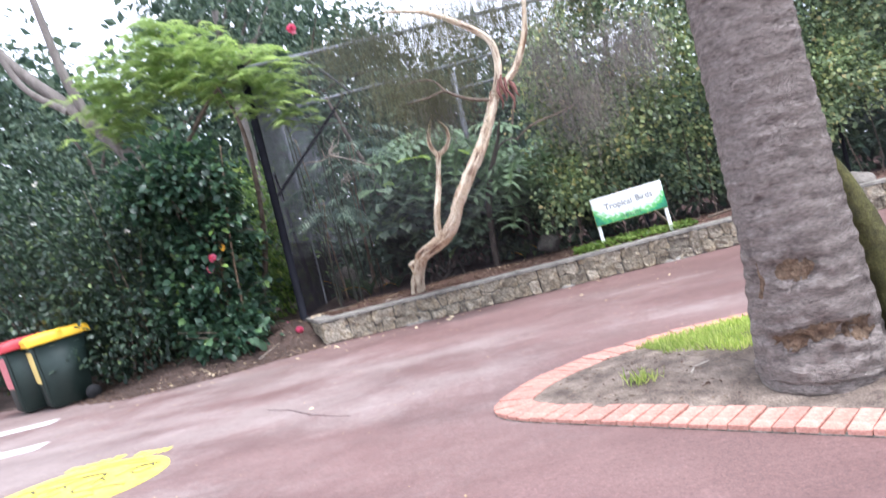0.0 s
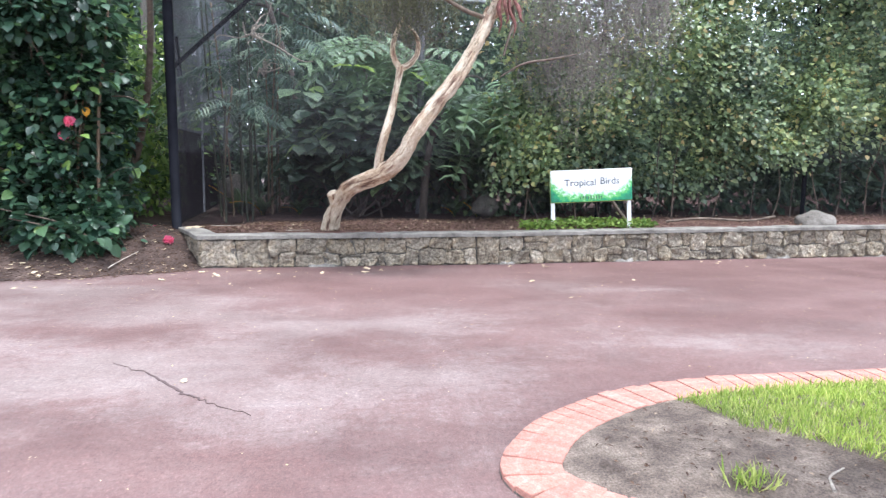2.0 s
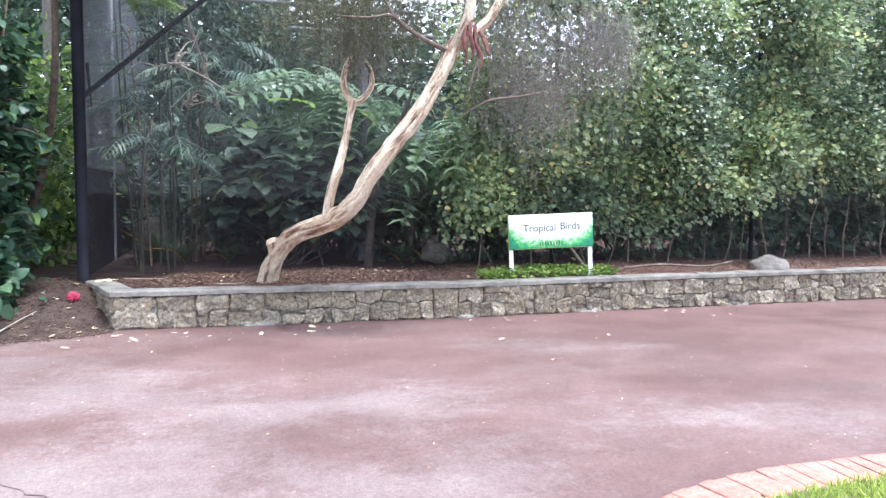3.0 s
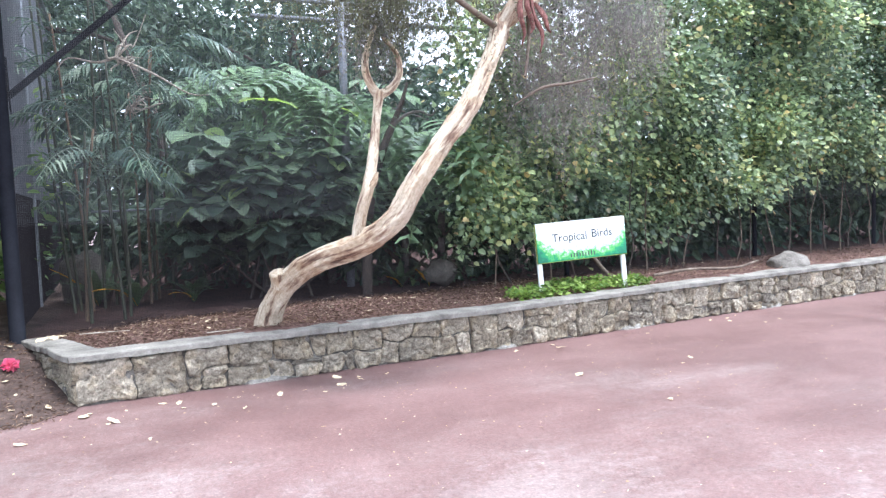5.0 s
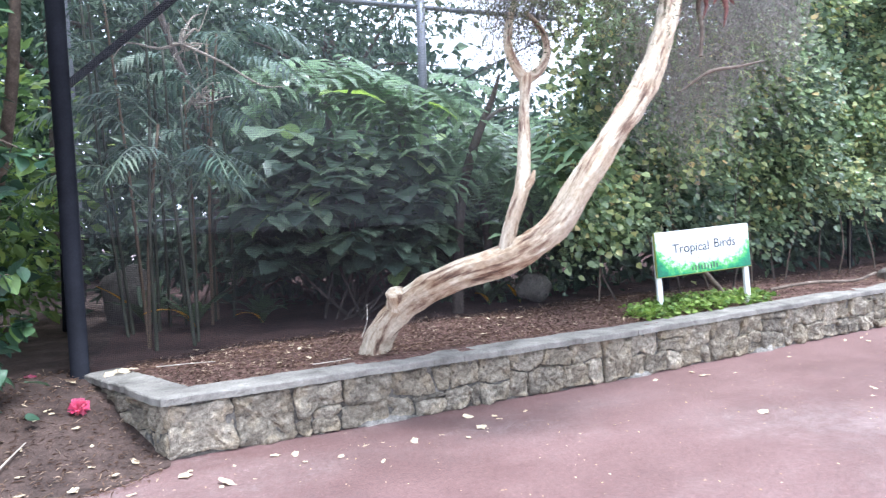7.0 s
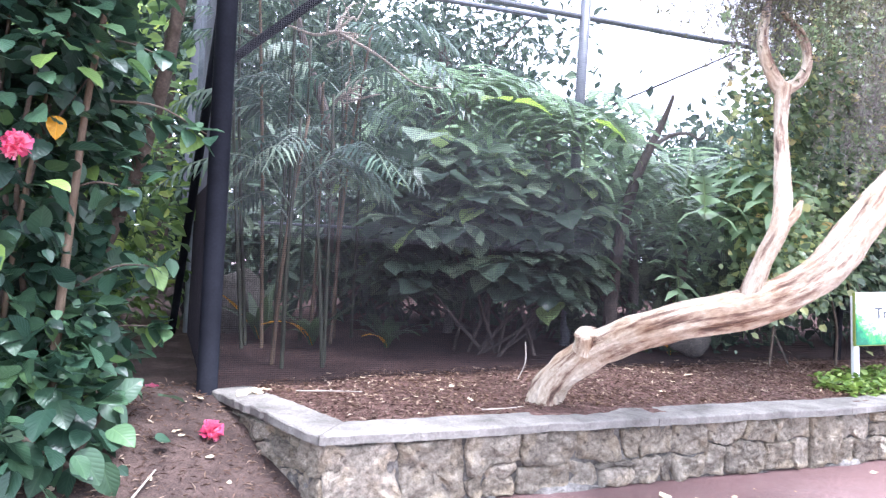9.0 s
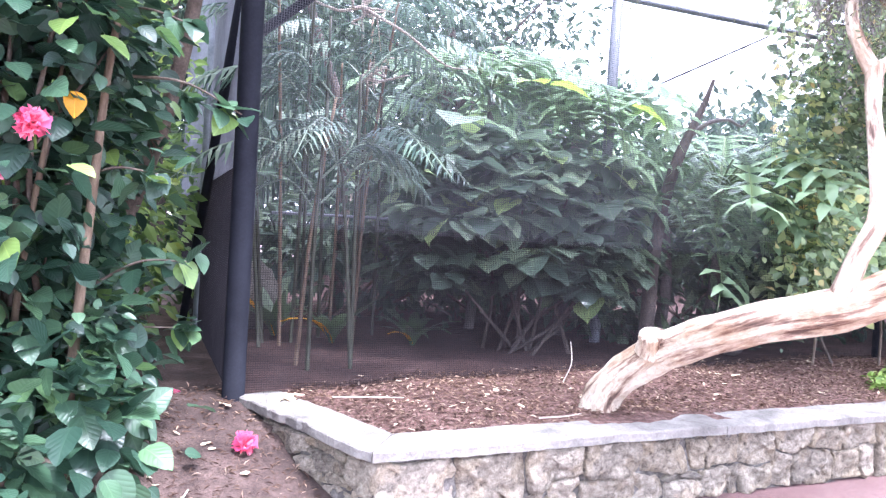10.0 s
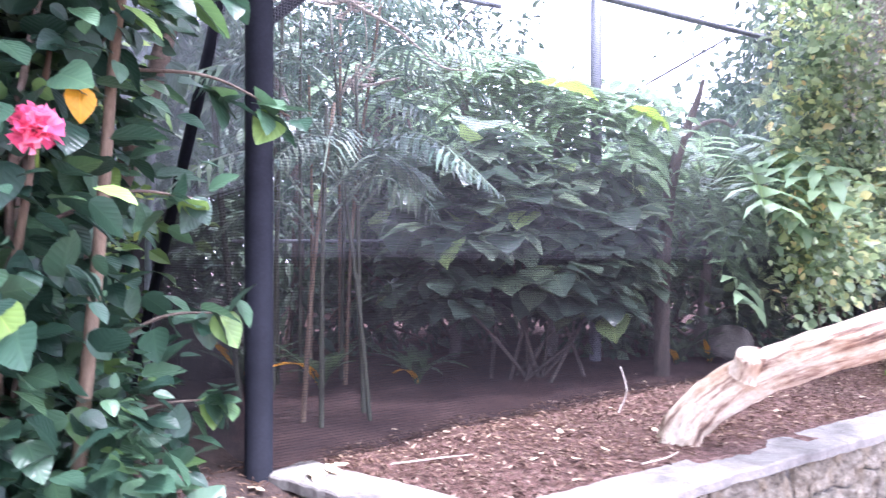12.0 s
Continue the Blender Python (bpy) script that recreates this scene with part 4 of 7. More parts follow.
TRUNK = [(-0.74, 9.54, 0.28), (-0.72, 9.45, 0.48), (-0.62, 9.2, 0.70), (-0.46, 8.85, 0.865), (-0.17, 8.58, 1.0), (0.02, 8.42, 1.17), (0.15, 8.33, 1.40), (0.32, 8.3, 1.64), (0.50, 8.29, 1.86), (0.64, 8.30, 2.10), (0.77, 8.36, 2.33), (0.86, 8.42, 2.54)]
on_tree(bark_part("trunk", TRUNK, [0.105, 0.086, 0.082, 0.084, 0.086, 0.079, 0.070, 0.066, 0.066, 0.058, 0.056, 0.060], 28, 3, 0.34, BARK, tree, "crooked pale trunk with peeling bark"))
on_tree(bark_part("sawn_stub", [(-0.66, 9.22, 0.70), (-0.675, 9.19, 0.75), (-0.69, 9.17, 0.79)], [0.075, 0.065, 0.06], 12, 5, 0.12, BARK, tree, "sawn-off limb stub"))
on_tree(bark_part("side_limb", [(-0.20, 8.60, 1.02), (-0.18, 8.55, 1.2), (-0.135, 8.50, 1.38), (-0.07, 8.58, 1.62), (-0.02, 8.66, 1.85), (0.02, 8.70, 2.05)], [0.05, 0.042, 0.042, 0.035, 0.03, 0.038], 14, 6, 0.12, BARK, tree, ""))
on_tree(bark_part("broken_spur", [(-0.14, 8.49, 1.36), (-0.10, 8.46, 1.42), (-0.08, 8.45, 1.48)], [0.028, 0.022, 0.008], 8, 7, 0.1, BARK, tree, ""))
for k, (path, radii) in enumerate([
        ([(0.02, 8.70, 2.02), (-0.045, 8.72, 2.13), (-0.06, 8.76, 2.25), (-0.02, 8.80, 2.4), (0.05, 8.85, 2.55)], [0.036, 0.03, 0.027, 0.022, 0.016]),
        ([(0.02, 8.70, 2.03), (0.12, 8.71, 2.09), (0.185, 8.73, 2.2), (0.18, 8.77, 2.34), (0.1, 8.82, 2.46)], [0.034, 0.028, 0.024, 0.02, 0.014]),
        ([(0.84, 8.4, 2.48), (0.93, 8.3, 2.68), (0.97, 8.3, 2.88), (0.92, 8.3, 3.15), (0.6, 8.32, 3.44), (0.25, 8.35, 3.66), (-0.2, 8.4, 3.8)], [0.055, 0.048, 0.043, 0.042, 0.036, 0.028, 0.015]),
        ([(0.86, 8.4, 2.5), (1.02, 8.34, 2.62), (1.2, 8.4, 2.82), (1.36, 8.45, 3.15), (1.44, 8.5, 3.5), (1.6, 8.6, 4.1)], [0.05, 0.045, 0.042, 0.034, 0.028, 0.015]),
        ([(0.82, 8.4, 2.46), (0.6, 8.25, 2.5), (0.42, 8.2, 2.58), (0.28, 8.15, 2.66), (0.1, 8.1, 2.62), (-0.15, 8.05, 2.6)], [0.026, 0.021, 0.018, 0.014, 0.01, 0.005]),
        ([(0.3, 8.15, 2.66), (0.2, 8.15, 2.8), (0.02, 8.2, 2.86), (-0.2, 8.2, 2.85)], [0.012, 0.009, 0.007, 0.004]),
        ([(0.97, 8.32, 2.12), (1.02, 8.36, 2.3), (1.08, 8.45, 2.45), (1.05, 8.4, 2.6)], [0.010, 0.012, 0.015, 0.02]),
        ([(0.97, 8.5, 1.95), (1.2, 8.5, 2.08), (1.5, 8.55, 2.14), (1.75, 8.6, 2.2)], [0.006, 0.012, 0.01, 0.004])]):
    on_tree(bark_part("limb", path, radii, 10, 20 + k, 0.12, BARK if k < 4 else TWIG, tree, ""))
# torn reddish strips in the fork
TORN = surface("torn_red_brown_bark", [(0.3, (0.09, 0.035, 0.03)), (0.6, (0.22, 0.095, 0.08)), (0.75, (0.34, 0.18, 0.15))], 0.4, 20, 70, 0.9, 0.8, 0.01)
for k, strip in enumerate([[(0.93, 8.27, 2.66), (0.90, 8.23, 2.52), (0.92, 8.21, 2.40), (0.90, 8.22, 2.30)], [(1.0, 8.27, 2.66), (1.0, 8.22, 2.50), (1.05, 8.20, 2.38), (1.03, 8.2, 2.26)], [(0.97, 8.27, 2.70), (0.95, 8.22, 2.58), (0.98, 8.20, 2.44), (0.96, 8.20, 2.38)], [(1.05, 8.3, 2.62), (1.09, 8.24, 2.52), (1.10, 8.22, 2.44), (1.13, 8.22, 2.40)]]):
    v, f = bark_tube(strip, [0.012, 0.02, 0.013, 0.003], 9, 41 + k, 0.6)
    on_tree(part_np("loose_bark", v, f, TORN, tree, "torn red-brown strip of bark", True))


def weeping(centre, size, strands, length, material, g, leaf=(0.018, 0.035), width=0.28, each=16):
    """Thin hanging strands set with small needle leaves."""
    c = np.array(centre) + g.normal(0, 0.45, (strands, 3)) * np.array(size)
    ln = length * g.uniform(0.4, 1.3, strands)
    t = g.uniform(0, 1, (strands, each))
    sway = g.normal(0, 0.16, (strands, 1, 3)) * np.array((1, 1, 0.2))
    p = c[:, None, :] + t[:, :, None] * ln[:, None, None] * (np.array((0, 0, -1)) + sway) + g.normal(0, 0.008, (strands, each, 3))
    p = p.reshape(-1, 3)
    a = g.normal(0, 0.8, p.shape) + np.array((0, 0, -0.8))
    lv = leaves(p, a, g.uniform(*leaf, len(p)), width, LEAF_SIMPLE, g.normal(0, 1, p.shape), 0.3, g)
    # the strand itself, a sliver
    q = c + ln[:, None] * (np.array((0, 0, -1)) + sway[:, 0])
    s = g.normal(0, 1, c.shape)
    s = unit(s - 0) * 0.0016
    sv = np.stack([c - s, c + s, q], axis=1).reshape(-1, 3)
    sf = np.arange(len(sv)).reshape(-1, 3)
    return merge([lv, (sv, sf)])


g = np.random.default_rng(21)
pieces = [weeping(c, s, n, ln, None, g) for c, s, n, ln in [
    ((0.15, 8.55, 2.9), (0.75, 0.5, 0.22), 560, 0.6), ((-0.35, 8.7, 3.1), (0.6, 0.6, 0.25), 300, 0.55),
    ((0.5, 8.8, 3.6), (1.1, 0.7, 0.45), 900, 0.5), ((-0.6, 9.0, 3.75), (0.9, 0.6, 0.3), 700, 0.45),
    ((1.5, 8.8, 3.9), (1.1, 0.7, 0.5), 800, 0.55)]]
on_tree(tagged(part_np("crown", *merge(pieces), NEEDLE, tree, "wispy grey-green drooping foliage"), kind="stuff"))
pieces = [weeping(c, s, n, ln, None, g) for c, s, n, ln in [
    ((2.0, 9.6, 2.55), (0.7, 0.4, 0.6), 620, 0.55), ((1.6, 9.3, 3.2), (0.7, 0.4, 0.4), 420, 0.6), ((0.12, 8.9, 2.75), (0.35, 0.25, 0.15), 260, 0.5), ((2.7, 9.6, 3.1), (0.6, 0.4, 0.4), 560, 0.6)]]
on_tree(tagged(part_np("hanging_foliage", *merge(pieces), DRYNEEDLE, tree, "brownish hanging twigs"), kind="stuff"))


# ---- palm on the island ----
SCARS = ((-122, 0.53, 0.25, 0.13, 1), (-161, 0.50, 0.07, 0.20, 2), (-104, 0.26, 0.26, 0.09, 3), (-140, 0.22, 0.20, 0.10, 4), (-70, 0.24, 0.18, 0.12, 5), (-132, 0.86, 0.10, 0.03, 6), (-95, 1.02, 0.08, 0.025, 7))


def palm_radius(w, z):
    """Distance of the palm's surface from its axis: flared foot, rough rings, torn hollows."""
    r = 0.222 + 0.078 * math.exp(-z / 0.40) - 0.006 * min(z, 5)
    cw, sw = math.cos(w), math.sin(w)
    r += 0.012 * noise.noise((cw * 3, sw * 3, z * 2.5)) + 0.007 * noise.noise((cw * 8, sw * 8, z * 22))
    r += 0.004 * math.sin(z * 75 + 2 * noise.noise((cw * 2, sw * 2, z * 4)))
    for ang, zc, wide, high, n in SCARS:
        da = (w - radians(ang) + math.pi) % (2 * math.pi) - math.pi
        d = math.hypot(da * 0.25 / (wide / 2), (z - zc) / (high / 2)) + 0.5 * noise.noise((w * 9, z * 14, n * 3))
        r -= 0.026 * max(0.0, min(1.0, (1.0 - d) * 4))
    shaggy = max(0.0, 1 - abs(z - 0.17) / 0.12)
    r -= 0.03 * shaggy * max(0.0, min(1.0, 4 * noise.noise((cw * 4.2, sw * 4.2, z * 9 + 2))))
    return r - (0.02 if z < 0.05 else 0)


def palm_tree():
    base = np.array((1.87, 3.60, 0.04))
    t = thing("palm_tree", "thick grey palm trunk with scarred fibrous base on the island", "tree", tuple(base))
    sides, rows = 72, 230
    v, f = [], []
    for i in range(rows):
        z = 7.5 * (i / (rows - 1)) ** 1.9
        for k in range(sides):
            w = 2 * math.pi * k / sides
            r = palm_radius(w, z)
            v.append((r * math.cos(w) - 0.01 * z, r * math.sin(w) + 0.004 * z, z))
    for i in range(rows - 1):
        for k in range(sides):
            a, b = i * sides + k, i * sides + (k + 1) % sides
            f += [(a, b, b + sides), (a, b + sides, a + sides)]
    c = len(v)
    v.append((-0.07, 0.03, 7.5))
    f += [((rows - 1) * sides + k, (rows - 1) * sides + (k + 1) % sides, c) for k in range(sides)]
    part_np("trunk", v, f, PALMBARK, t, "grey fibrous trunk", True)
    # bare inner fibre in the hollows
    for ang, z, wide, high, n in SCARS[:5]:
        rings, spokes = 6, 26
        pv, pf = [], []
        for i in range(rings + 1):
            for k in range(spokes):
                th = 2 * math.pi * k / spokes
                s = 0.92 * i / rings * (1 + 0.3 * noise.noise((math.cos(th) * 1.7 + n * 3, math.sin(th) * 1.7, 0)))
                a = radians(ang) + 0.5 * s * math.cos(th) * wide / 0.25
                zz = z + 0.5 * s * math.sin(th) * high
                r = palm_radius(a, zz) + (0.004 + 0.004 * noise.noise((a * 40, zz * 22, n)) if i < rings else -0.02)
                pv.append((r * math.cos(a) - 0.01 * zz, r * math.sin(a) + 0.004 * zz, zz))
        for i in range(rings):
            for k in range(spokes):
                a, b = i * spokes + k, i * spokes + (k + 1) % spokes
                pf += [(a, b, b + spokes), (a, b + spokes, a + spokes)]
        part_np("bare_patch", pv, pf, PALMSCAR, t, "bare tan patch of inner fibre", True)
    # old mossy root flange on the flank
    bv, bf = bark_tube([(0.40, -0.02, -0.03), (0.345, -0.03, 0.3), (0.29, -0.03, 0.6), (0.245, -0.02, 0.84), (0.225, -0.01, 0.96)], [0.12, 0.09, 0.065, 0.042, 0.01], 16, 61, 0.22)
    part_np("mossy_flange", bv, bf, MOSS, t, "moss-covered root flange", True)
    return t


palm_tree()


# ---- wheelie bins ----
def wheelie_bin(at, turn, lid_material, sticker, label):
    t = thing("wheelie_bin", label, "bin", at, "pair of wheelie bins")
    t.rotation_euler = (0, 0, radians(turn))
    bm = bmesh.new()
    lower = [(-0.22, -0.25), (0.22, -0.25), (0.22, 0.25), (-0.22, 0.25)]
    upper = [(-0.285, -0.34), (0.285, -0.34), (0.285, 0.34), (-0.285, 0.34)]
    a = [bm.verts.new((x, y, 0.03)) for x, y in lower]
    b = [bm.verts.new((x, y, 0.96)) for x, y in upper]
    for k in range(4):
        bm.faces.new((a[k], a[(k + 1) % 4], b[(k + 1) % 4], b[k]))
    bm.faces.new(a[::-1])
    bm.faces.new(b)
    bmesh.ops.bevel(bm, geom=bm.edges[:], offset=0.03, segments=3, affect="EDGES")
    box(bm, -0.30, -0.365, 0.925, 0.30, 0.345, 0.965, 0.012)
    part("body", bm, BINGREEN, t, "dark green plastic body", True)
    bm = bmesh.new()
    rows = [(-0.385, 0.90), (-0.38, 0.985), (-0.33, 1.02), (-0.2, 1.04), (0.1, 1.05), (0.3, 1.05), (0.37, 1.03), (0.38, 0.96)]
    ring = [[bm.verts.new((x, y, max(0.90 + 0.06 * (y + 0.385), z - drop))) for x, drop in ((-0.322, 0.2), (-0.312, 0.03), (-0.27, 0), (0, -0.006), (0.27, 0), (0.312, 0.03), (0.322, 0.2))] for y, z in rows]
    for r, s in zip(ring, ring[1:]):
        for k in range(6):
            bm.faces.new((r[k], r[k + 1], s[k + 1], s[k]))
    geom = bmesh.ops.extrude_face_region(bm, geom=bm.faces[:])
    bmesh.ops.translate(bm, vec=(0, 0, -0.012), verts=[e for e in geom["geom"] if isinstance(e, bmesh.types.BMVert)])
    lid = part("lid", bm, lid_material, t, "hinged coloured plastic lid", True)
    bm = box(bmesh.new(), -0.2, -0.395, 0.948, 0.2, -0.365, 0.985, 0.008)
    part("lid_lip", bm, lid_material, lid)
    bm = bmesh.new()
    bmesh.ops.create_cone(bm, cap_ends=True, segments=12, radius1=0.016, radius2=0.016, depth=0.5, matrix=pose(0, 0.41, 0.98, 0, 90, 0))
    for x in (-0.22, 0.22):
        box(bm, x - 0.02, 0.34, 0.94, x + 0.02, 0.42, 0.99, 0.006)
    part("handle_bar", bm, BINGREEN, t, "", True)
    for x in (-0.27, 0.27):
        bm = bmesh.new()
        bmesh.ops.create_cone(bm, cap_ends=True, segments=24, radius1=0.1, radius2=0.1, depth=0.05, matrix=pose(x, 0.25, 0.1, 0, 90, 0))
        bmesh.ops.bevel(bm, geom=bm.edges[:], offset=0.01, segments=2, affect="EDGES")
        part("wheel", bm, RUBBER, t, "black rubber wheel", True)
    bm = bmesh.new()
    p = [bm.verts.new(q) for q in ((-0.19, -0.298, 0.38), (0.19, -0.298, 0.38), (0.215, -0.341, 0.82), (-0.215, -0.341, 0.82))]
    bm.faces.new(p)
    e = bmesh.ops.extrude_face_region(bm, geom=bm.faces[:])
    bmesh.ops.translate(bm, vec=(0, -0.004, 0), verts=[x for x in e["geom"] if isinstance(x, bmesh.types.BMVert)])
    part("sticker", bm, sticker, t, "large printed front sticker")
    return t


wheelie_bin((-5.70, 8.98, 0), -44, BINYELLOW, STICKERYELLOW, "dark green wheelie bin with a yellow lid beside shrubs")
wheelie_bin((-6.27, 9.16, 0), -40, BINRED, STICKERRED, "dark green wheelie bin with a dark red lid beside shrubs")


# ---- paint on the path ----
def flat(name, outline, z, material, parent=None, label=""):
    bm = bmesh.new()
    vs = [bm.verts.new((x, y, z)) for x, y in outline]
    bm.faces.new(vs)
    e = bmesh.ops.extrude_face_region(bm, geom=bm.faces[:])
    bmesh.ops.translate(bm, vec=(0, 0, 0.003), verts=[x for x in e["geom"] if isinstance(x, bmesh.types.BMVert)])
    return part(name, bm, material, parent, label)


DISC = (-2.57, 4.55)
disc = thing("path_marking", "yellow round stencilled warning mark painted on asphalt", "road marking", (*DISC, 0.001))
flat("disc", [(0.64 * math.cos(w), 0.52 * math.sin(w)) for w in np.linspace(0, 2 * math.pi, 48)[:-1]], 0.0, ROADYELLOW, disc)
gm = np.random.default_rng(5)
for k in range(8):
    x = -0.42 + 0.105 * k
    y = 0.545 + 0.04 * math.cos(k - 3.5)
    if k != 4:
        flat("stencil_letter", [(x, y), (x + 0.08, y + 0.01), (x + 0.085, y + 0.10), (x + 0.05, y + 0.085), (x + 0.01, y + 0.105)], 0.0, ROADYELLOW, disc)


def stroke(points, width, parent):
    p = catmull([(*q, 0) for q in points], 4)[:, :2]
    d = np.gradient(p, axis=0)
    nrm = unit(np.c_[-d[:, 1], d[:, 0]]) * width / 2
    return flat("stencil_line", [tuple(q) for q in p + nrm] + [tuple(q) for q in (p - nrm)[::-1]], 0.0035, ROADINK, parent)


def ring(x, y, r, parent):
    stroke([(x + r * math.cos(w), y + r * math.sin(w)) for w in np.linspace(0.2, 6.1, 9)], 0.014, parent)


ring(0.12, 0.0, 0.10, disc)
ring(-0.18, 0.02, 0.10, disc)
ring(0.42, 0.15, 0.07, disc)
for pts in ([(-0.45, 0.24), (-0.2, 0.36), (0.1, 0.38), (0.35, 0.33)], [(-0.2, 0.02), (-0.1, 0.2), (0.1, 0.22), (0.14, 0.0)], [(-0.35, 0.2), (-0.15, 0.26), (0.05, 0.25)], [(-0.4, -0.2), (-0.1, -0.26), (0.3, -0.22)], [(-0.3, -0.32), (0.0, -0.37), (0.25, -0.33)], [(0.25, 0.1), (0.36, 0.24), (0.5, 0.22)], [(-0.5, 0.1), (-0.42, 0.16), (-0.34, 0.08)], [(0.2, -0.12), (0.34, -0.1), (0.46, -0.14)], [(-0.1, 0.44), (0.1, 0.45), (0.28, 0.42)], [(-0.46, 0.0), (-0.36, -0.06), (-0.26, 0.0)]):
    stroke(pts, 0.022, disc)


def stripe(a, b, width, label):
    a, b = np.array(a), np.array(b)
    n = unit(np.array((-(b - a)[1], (b - a)[0]))) * width / 2
    t = thing("road_stripe", label, "road marking", (*a, 0.001), "white stripes")
    flat("paint", [tuple(q) for q in (n, b - a + n, b - a - n, -n)], 0, ROADWHITE, t)


stripe((-4.15, 6.35), (-5.9, 6.15), 0.26, "worn white painted stripe on asphalt")
stripe((-5.02, 7.72), (-6.9, 7.5), 0.24, "worn white painted stripe on asphalt")

# crack across the path
gc = np.random.default_rng(9)
crack_line = catmull([(-1.62, 5.71, 0), (-1.34, 5.47, 0), (-1.09, 5.2, 0), (-0.94, 5.07, 0), (-0.72, 4.9, 0)], 8)[:, :2]
crack_line = crack_line + gc.normal(0, 0.012, crack_line.shape)
cw = (0.0004 + 0.008 * np.exp(-((np.linspace(0, 1, len(crack_line)) - 0.45) / 0.24) ** 2)) * gc.uniform(0.5, 1.3, len(crack_line))
cd = np.gradient(crack_line, axis=0)
cn = unit(np.c_[-cd[:, 1], cd[:, 0]]) * cw[:, None]
tagged(flat("path_crack", [tuple(q) for q in crack_line + cn] + [tuple(q) for q in (crack_line - cn)[::-1]], 0.0005, CRACK), "thin dark crack running across the asphalt", "crack", kind="structure")


# ---- shrubs and trees ----
def shrub(name, label, base, lo, hi, count, each, spread, leaf, width, material, seed, shape=LEAF_OVAL, stems=9, category="shrub", hollow=0.0, droop=0.1, tilt=0.6, toward=0.2, kind_crown="stuff"):
    """Stems from the base and a crown of clumped leaves in a box, rounded off at its top."""
    g = np.random.default_rng(seed)
    t = thing(name, label, category, base)
    inv = Matrix.Translation(base).inverted()
    lo, hi = np.array(lo, float), np.array(hi, float)
    mid, half = (lo + hi) / 2, (hi - lo) / 2

    def keep(c):
        q = (c - mid) / half
        lump = np.array([noise.noise((p[0] * 1.6 + seed, p[1] * 1.6, p[2] * 1.6)) for p in c])
        d = np.abs(q[:, 0]) ** 3 + np.abs(q[:, 1]) ** 3 + np.clip(q[:, 2], 0, 1) ** 3 + np.clip(-q[:, 2], 0, 1) ** 6
        return (d < 1.0 + 0.9 * lump) & (d > hollow * g.uniform(0, 1, len(c)))

    p, off = clumps(lo, hi, count, each, spread, g, keep)
    ok = p[:, 2] > lo[2] - 0.05
    p, off = p[ok], off[ok]
    a = off / spread + 0.5 * (p - mid) / half + g.normal(0, 0.5, p.shape) + np.array((0, -toward, -droop))
    v, f = leaves(p, a, leaf * g.uniform(0.4, 1.25, len(p)), width, shape, None, tilt, g)
    cr = part_np("crown", v, f, material, t, "", len(shape[0]) > 10)
    with_grain(cr, shape, len(p))
    cr.matrix_parent_inverse = inv
    tagged(cr, kind=kind_crown)
    for k in range(stems):
        q = g.uniform(lo, hi)
        q[2] = g.uniform(mid[2], hi[2])
        b = np.array(base) + np.array((*g.normal(0, 0.12, 2), -0.04))
        m1 = b * 0.55 + q * 0.45 + np.array((*g.normal(0, 0.10, 2), 0.1))
        sv, sf = tube(catmull([b, m1, q], 5), [0.016, 0.011, 0.004], 6, 0.06, k)
        s = part_np("stem", sv, sf, TWIG, t, "", True)
        s.matrix_parent_inverse = inv
    return t


shrub("hibiscus_shrub", "glossy green hibiscus shrub with pink double flowers beside the aviary", (-3.15, 9.55, 0.25), (-4.35, 9.05, 0.95), (-3.06, 10.5, 2.75), 420, 20, 0.11, 0.115, 0.75, HIBISCUS, 31, LEAF_ROUND, droop=0.35, tilt=0.4, toward=0.6)
hibiscus = shrub("hibiscus_shrub", "glossy green hibiscus shrub with bare lower stems beside the aviary", (-3.45, 9.6, 0.25), (-4.3, 9.05, 0.3), (-2.98, 10.2, 1.25), 230, 18, 0.11, 0.115, 0.75, HIBISCUS, 30, LEAF_ROUND, stems=5, droop=0.35, tilt=0.4, toward=0.6)


shrub("hibiscus_shrub", "upper hibiscus branches leaning out over the soil", (-3.6, 9.5, 0.25), (-4.4, 8.75, 2.3), (-3.0, 9.9, 3.1), 200, 20, 0.12, 0.115, 0.75, HIBISCUS, 29, LEAF_ROUND, stems=5, droop=0.35, tilt=0.4, toward=0.5)


def main_stem(points, radii):
    v, f = bark_tube(points, radii, 10, 39, 0.12)
    part_np("main_stem", v, f, TANBARK, hibiscus, "tan smooth-barked stem", True).matrix_parent_inverse = Matrix.Translation((-3.45, 9.6, 0.25)).inverted()


main_stem([(-3.2, 9.42, 0.24), (-3.17, 9.38, 0.75), (-3.13, 9.34, 1.3), (-3.10, 9.37, 1.8), (-3.03, 9.42, 2.4), (-2.98, 9.5, 3.0)], [0.022, 0.019, 0.017, 0.015, 0.012, 0.008])
main_stem([(-3.42, 9.45, 0.26), (-3.38, 9.38, 0.8), (-3.32, 9.32, 1.25), (-3.26, 9.35, 1.75)], [0.016, 0.013, 0.011, 0.007])


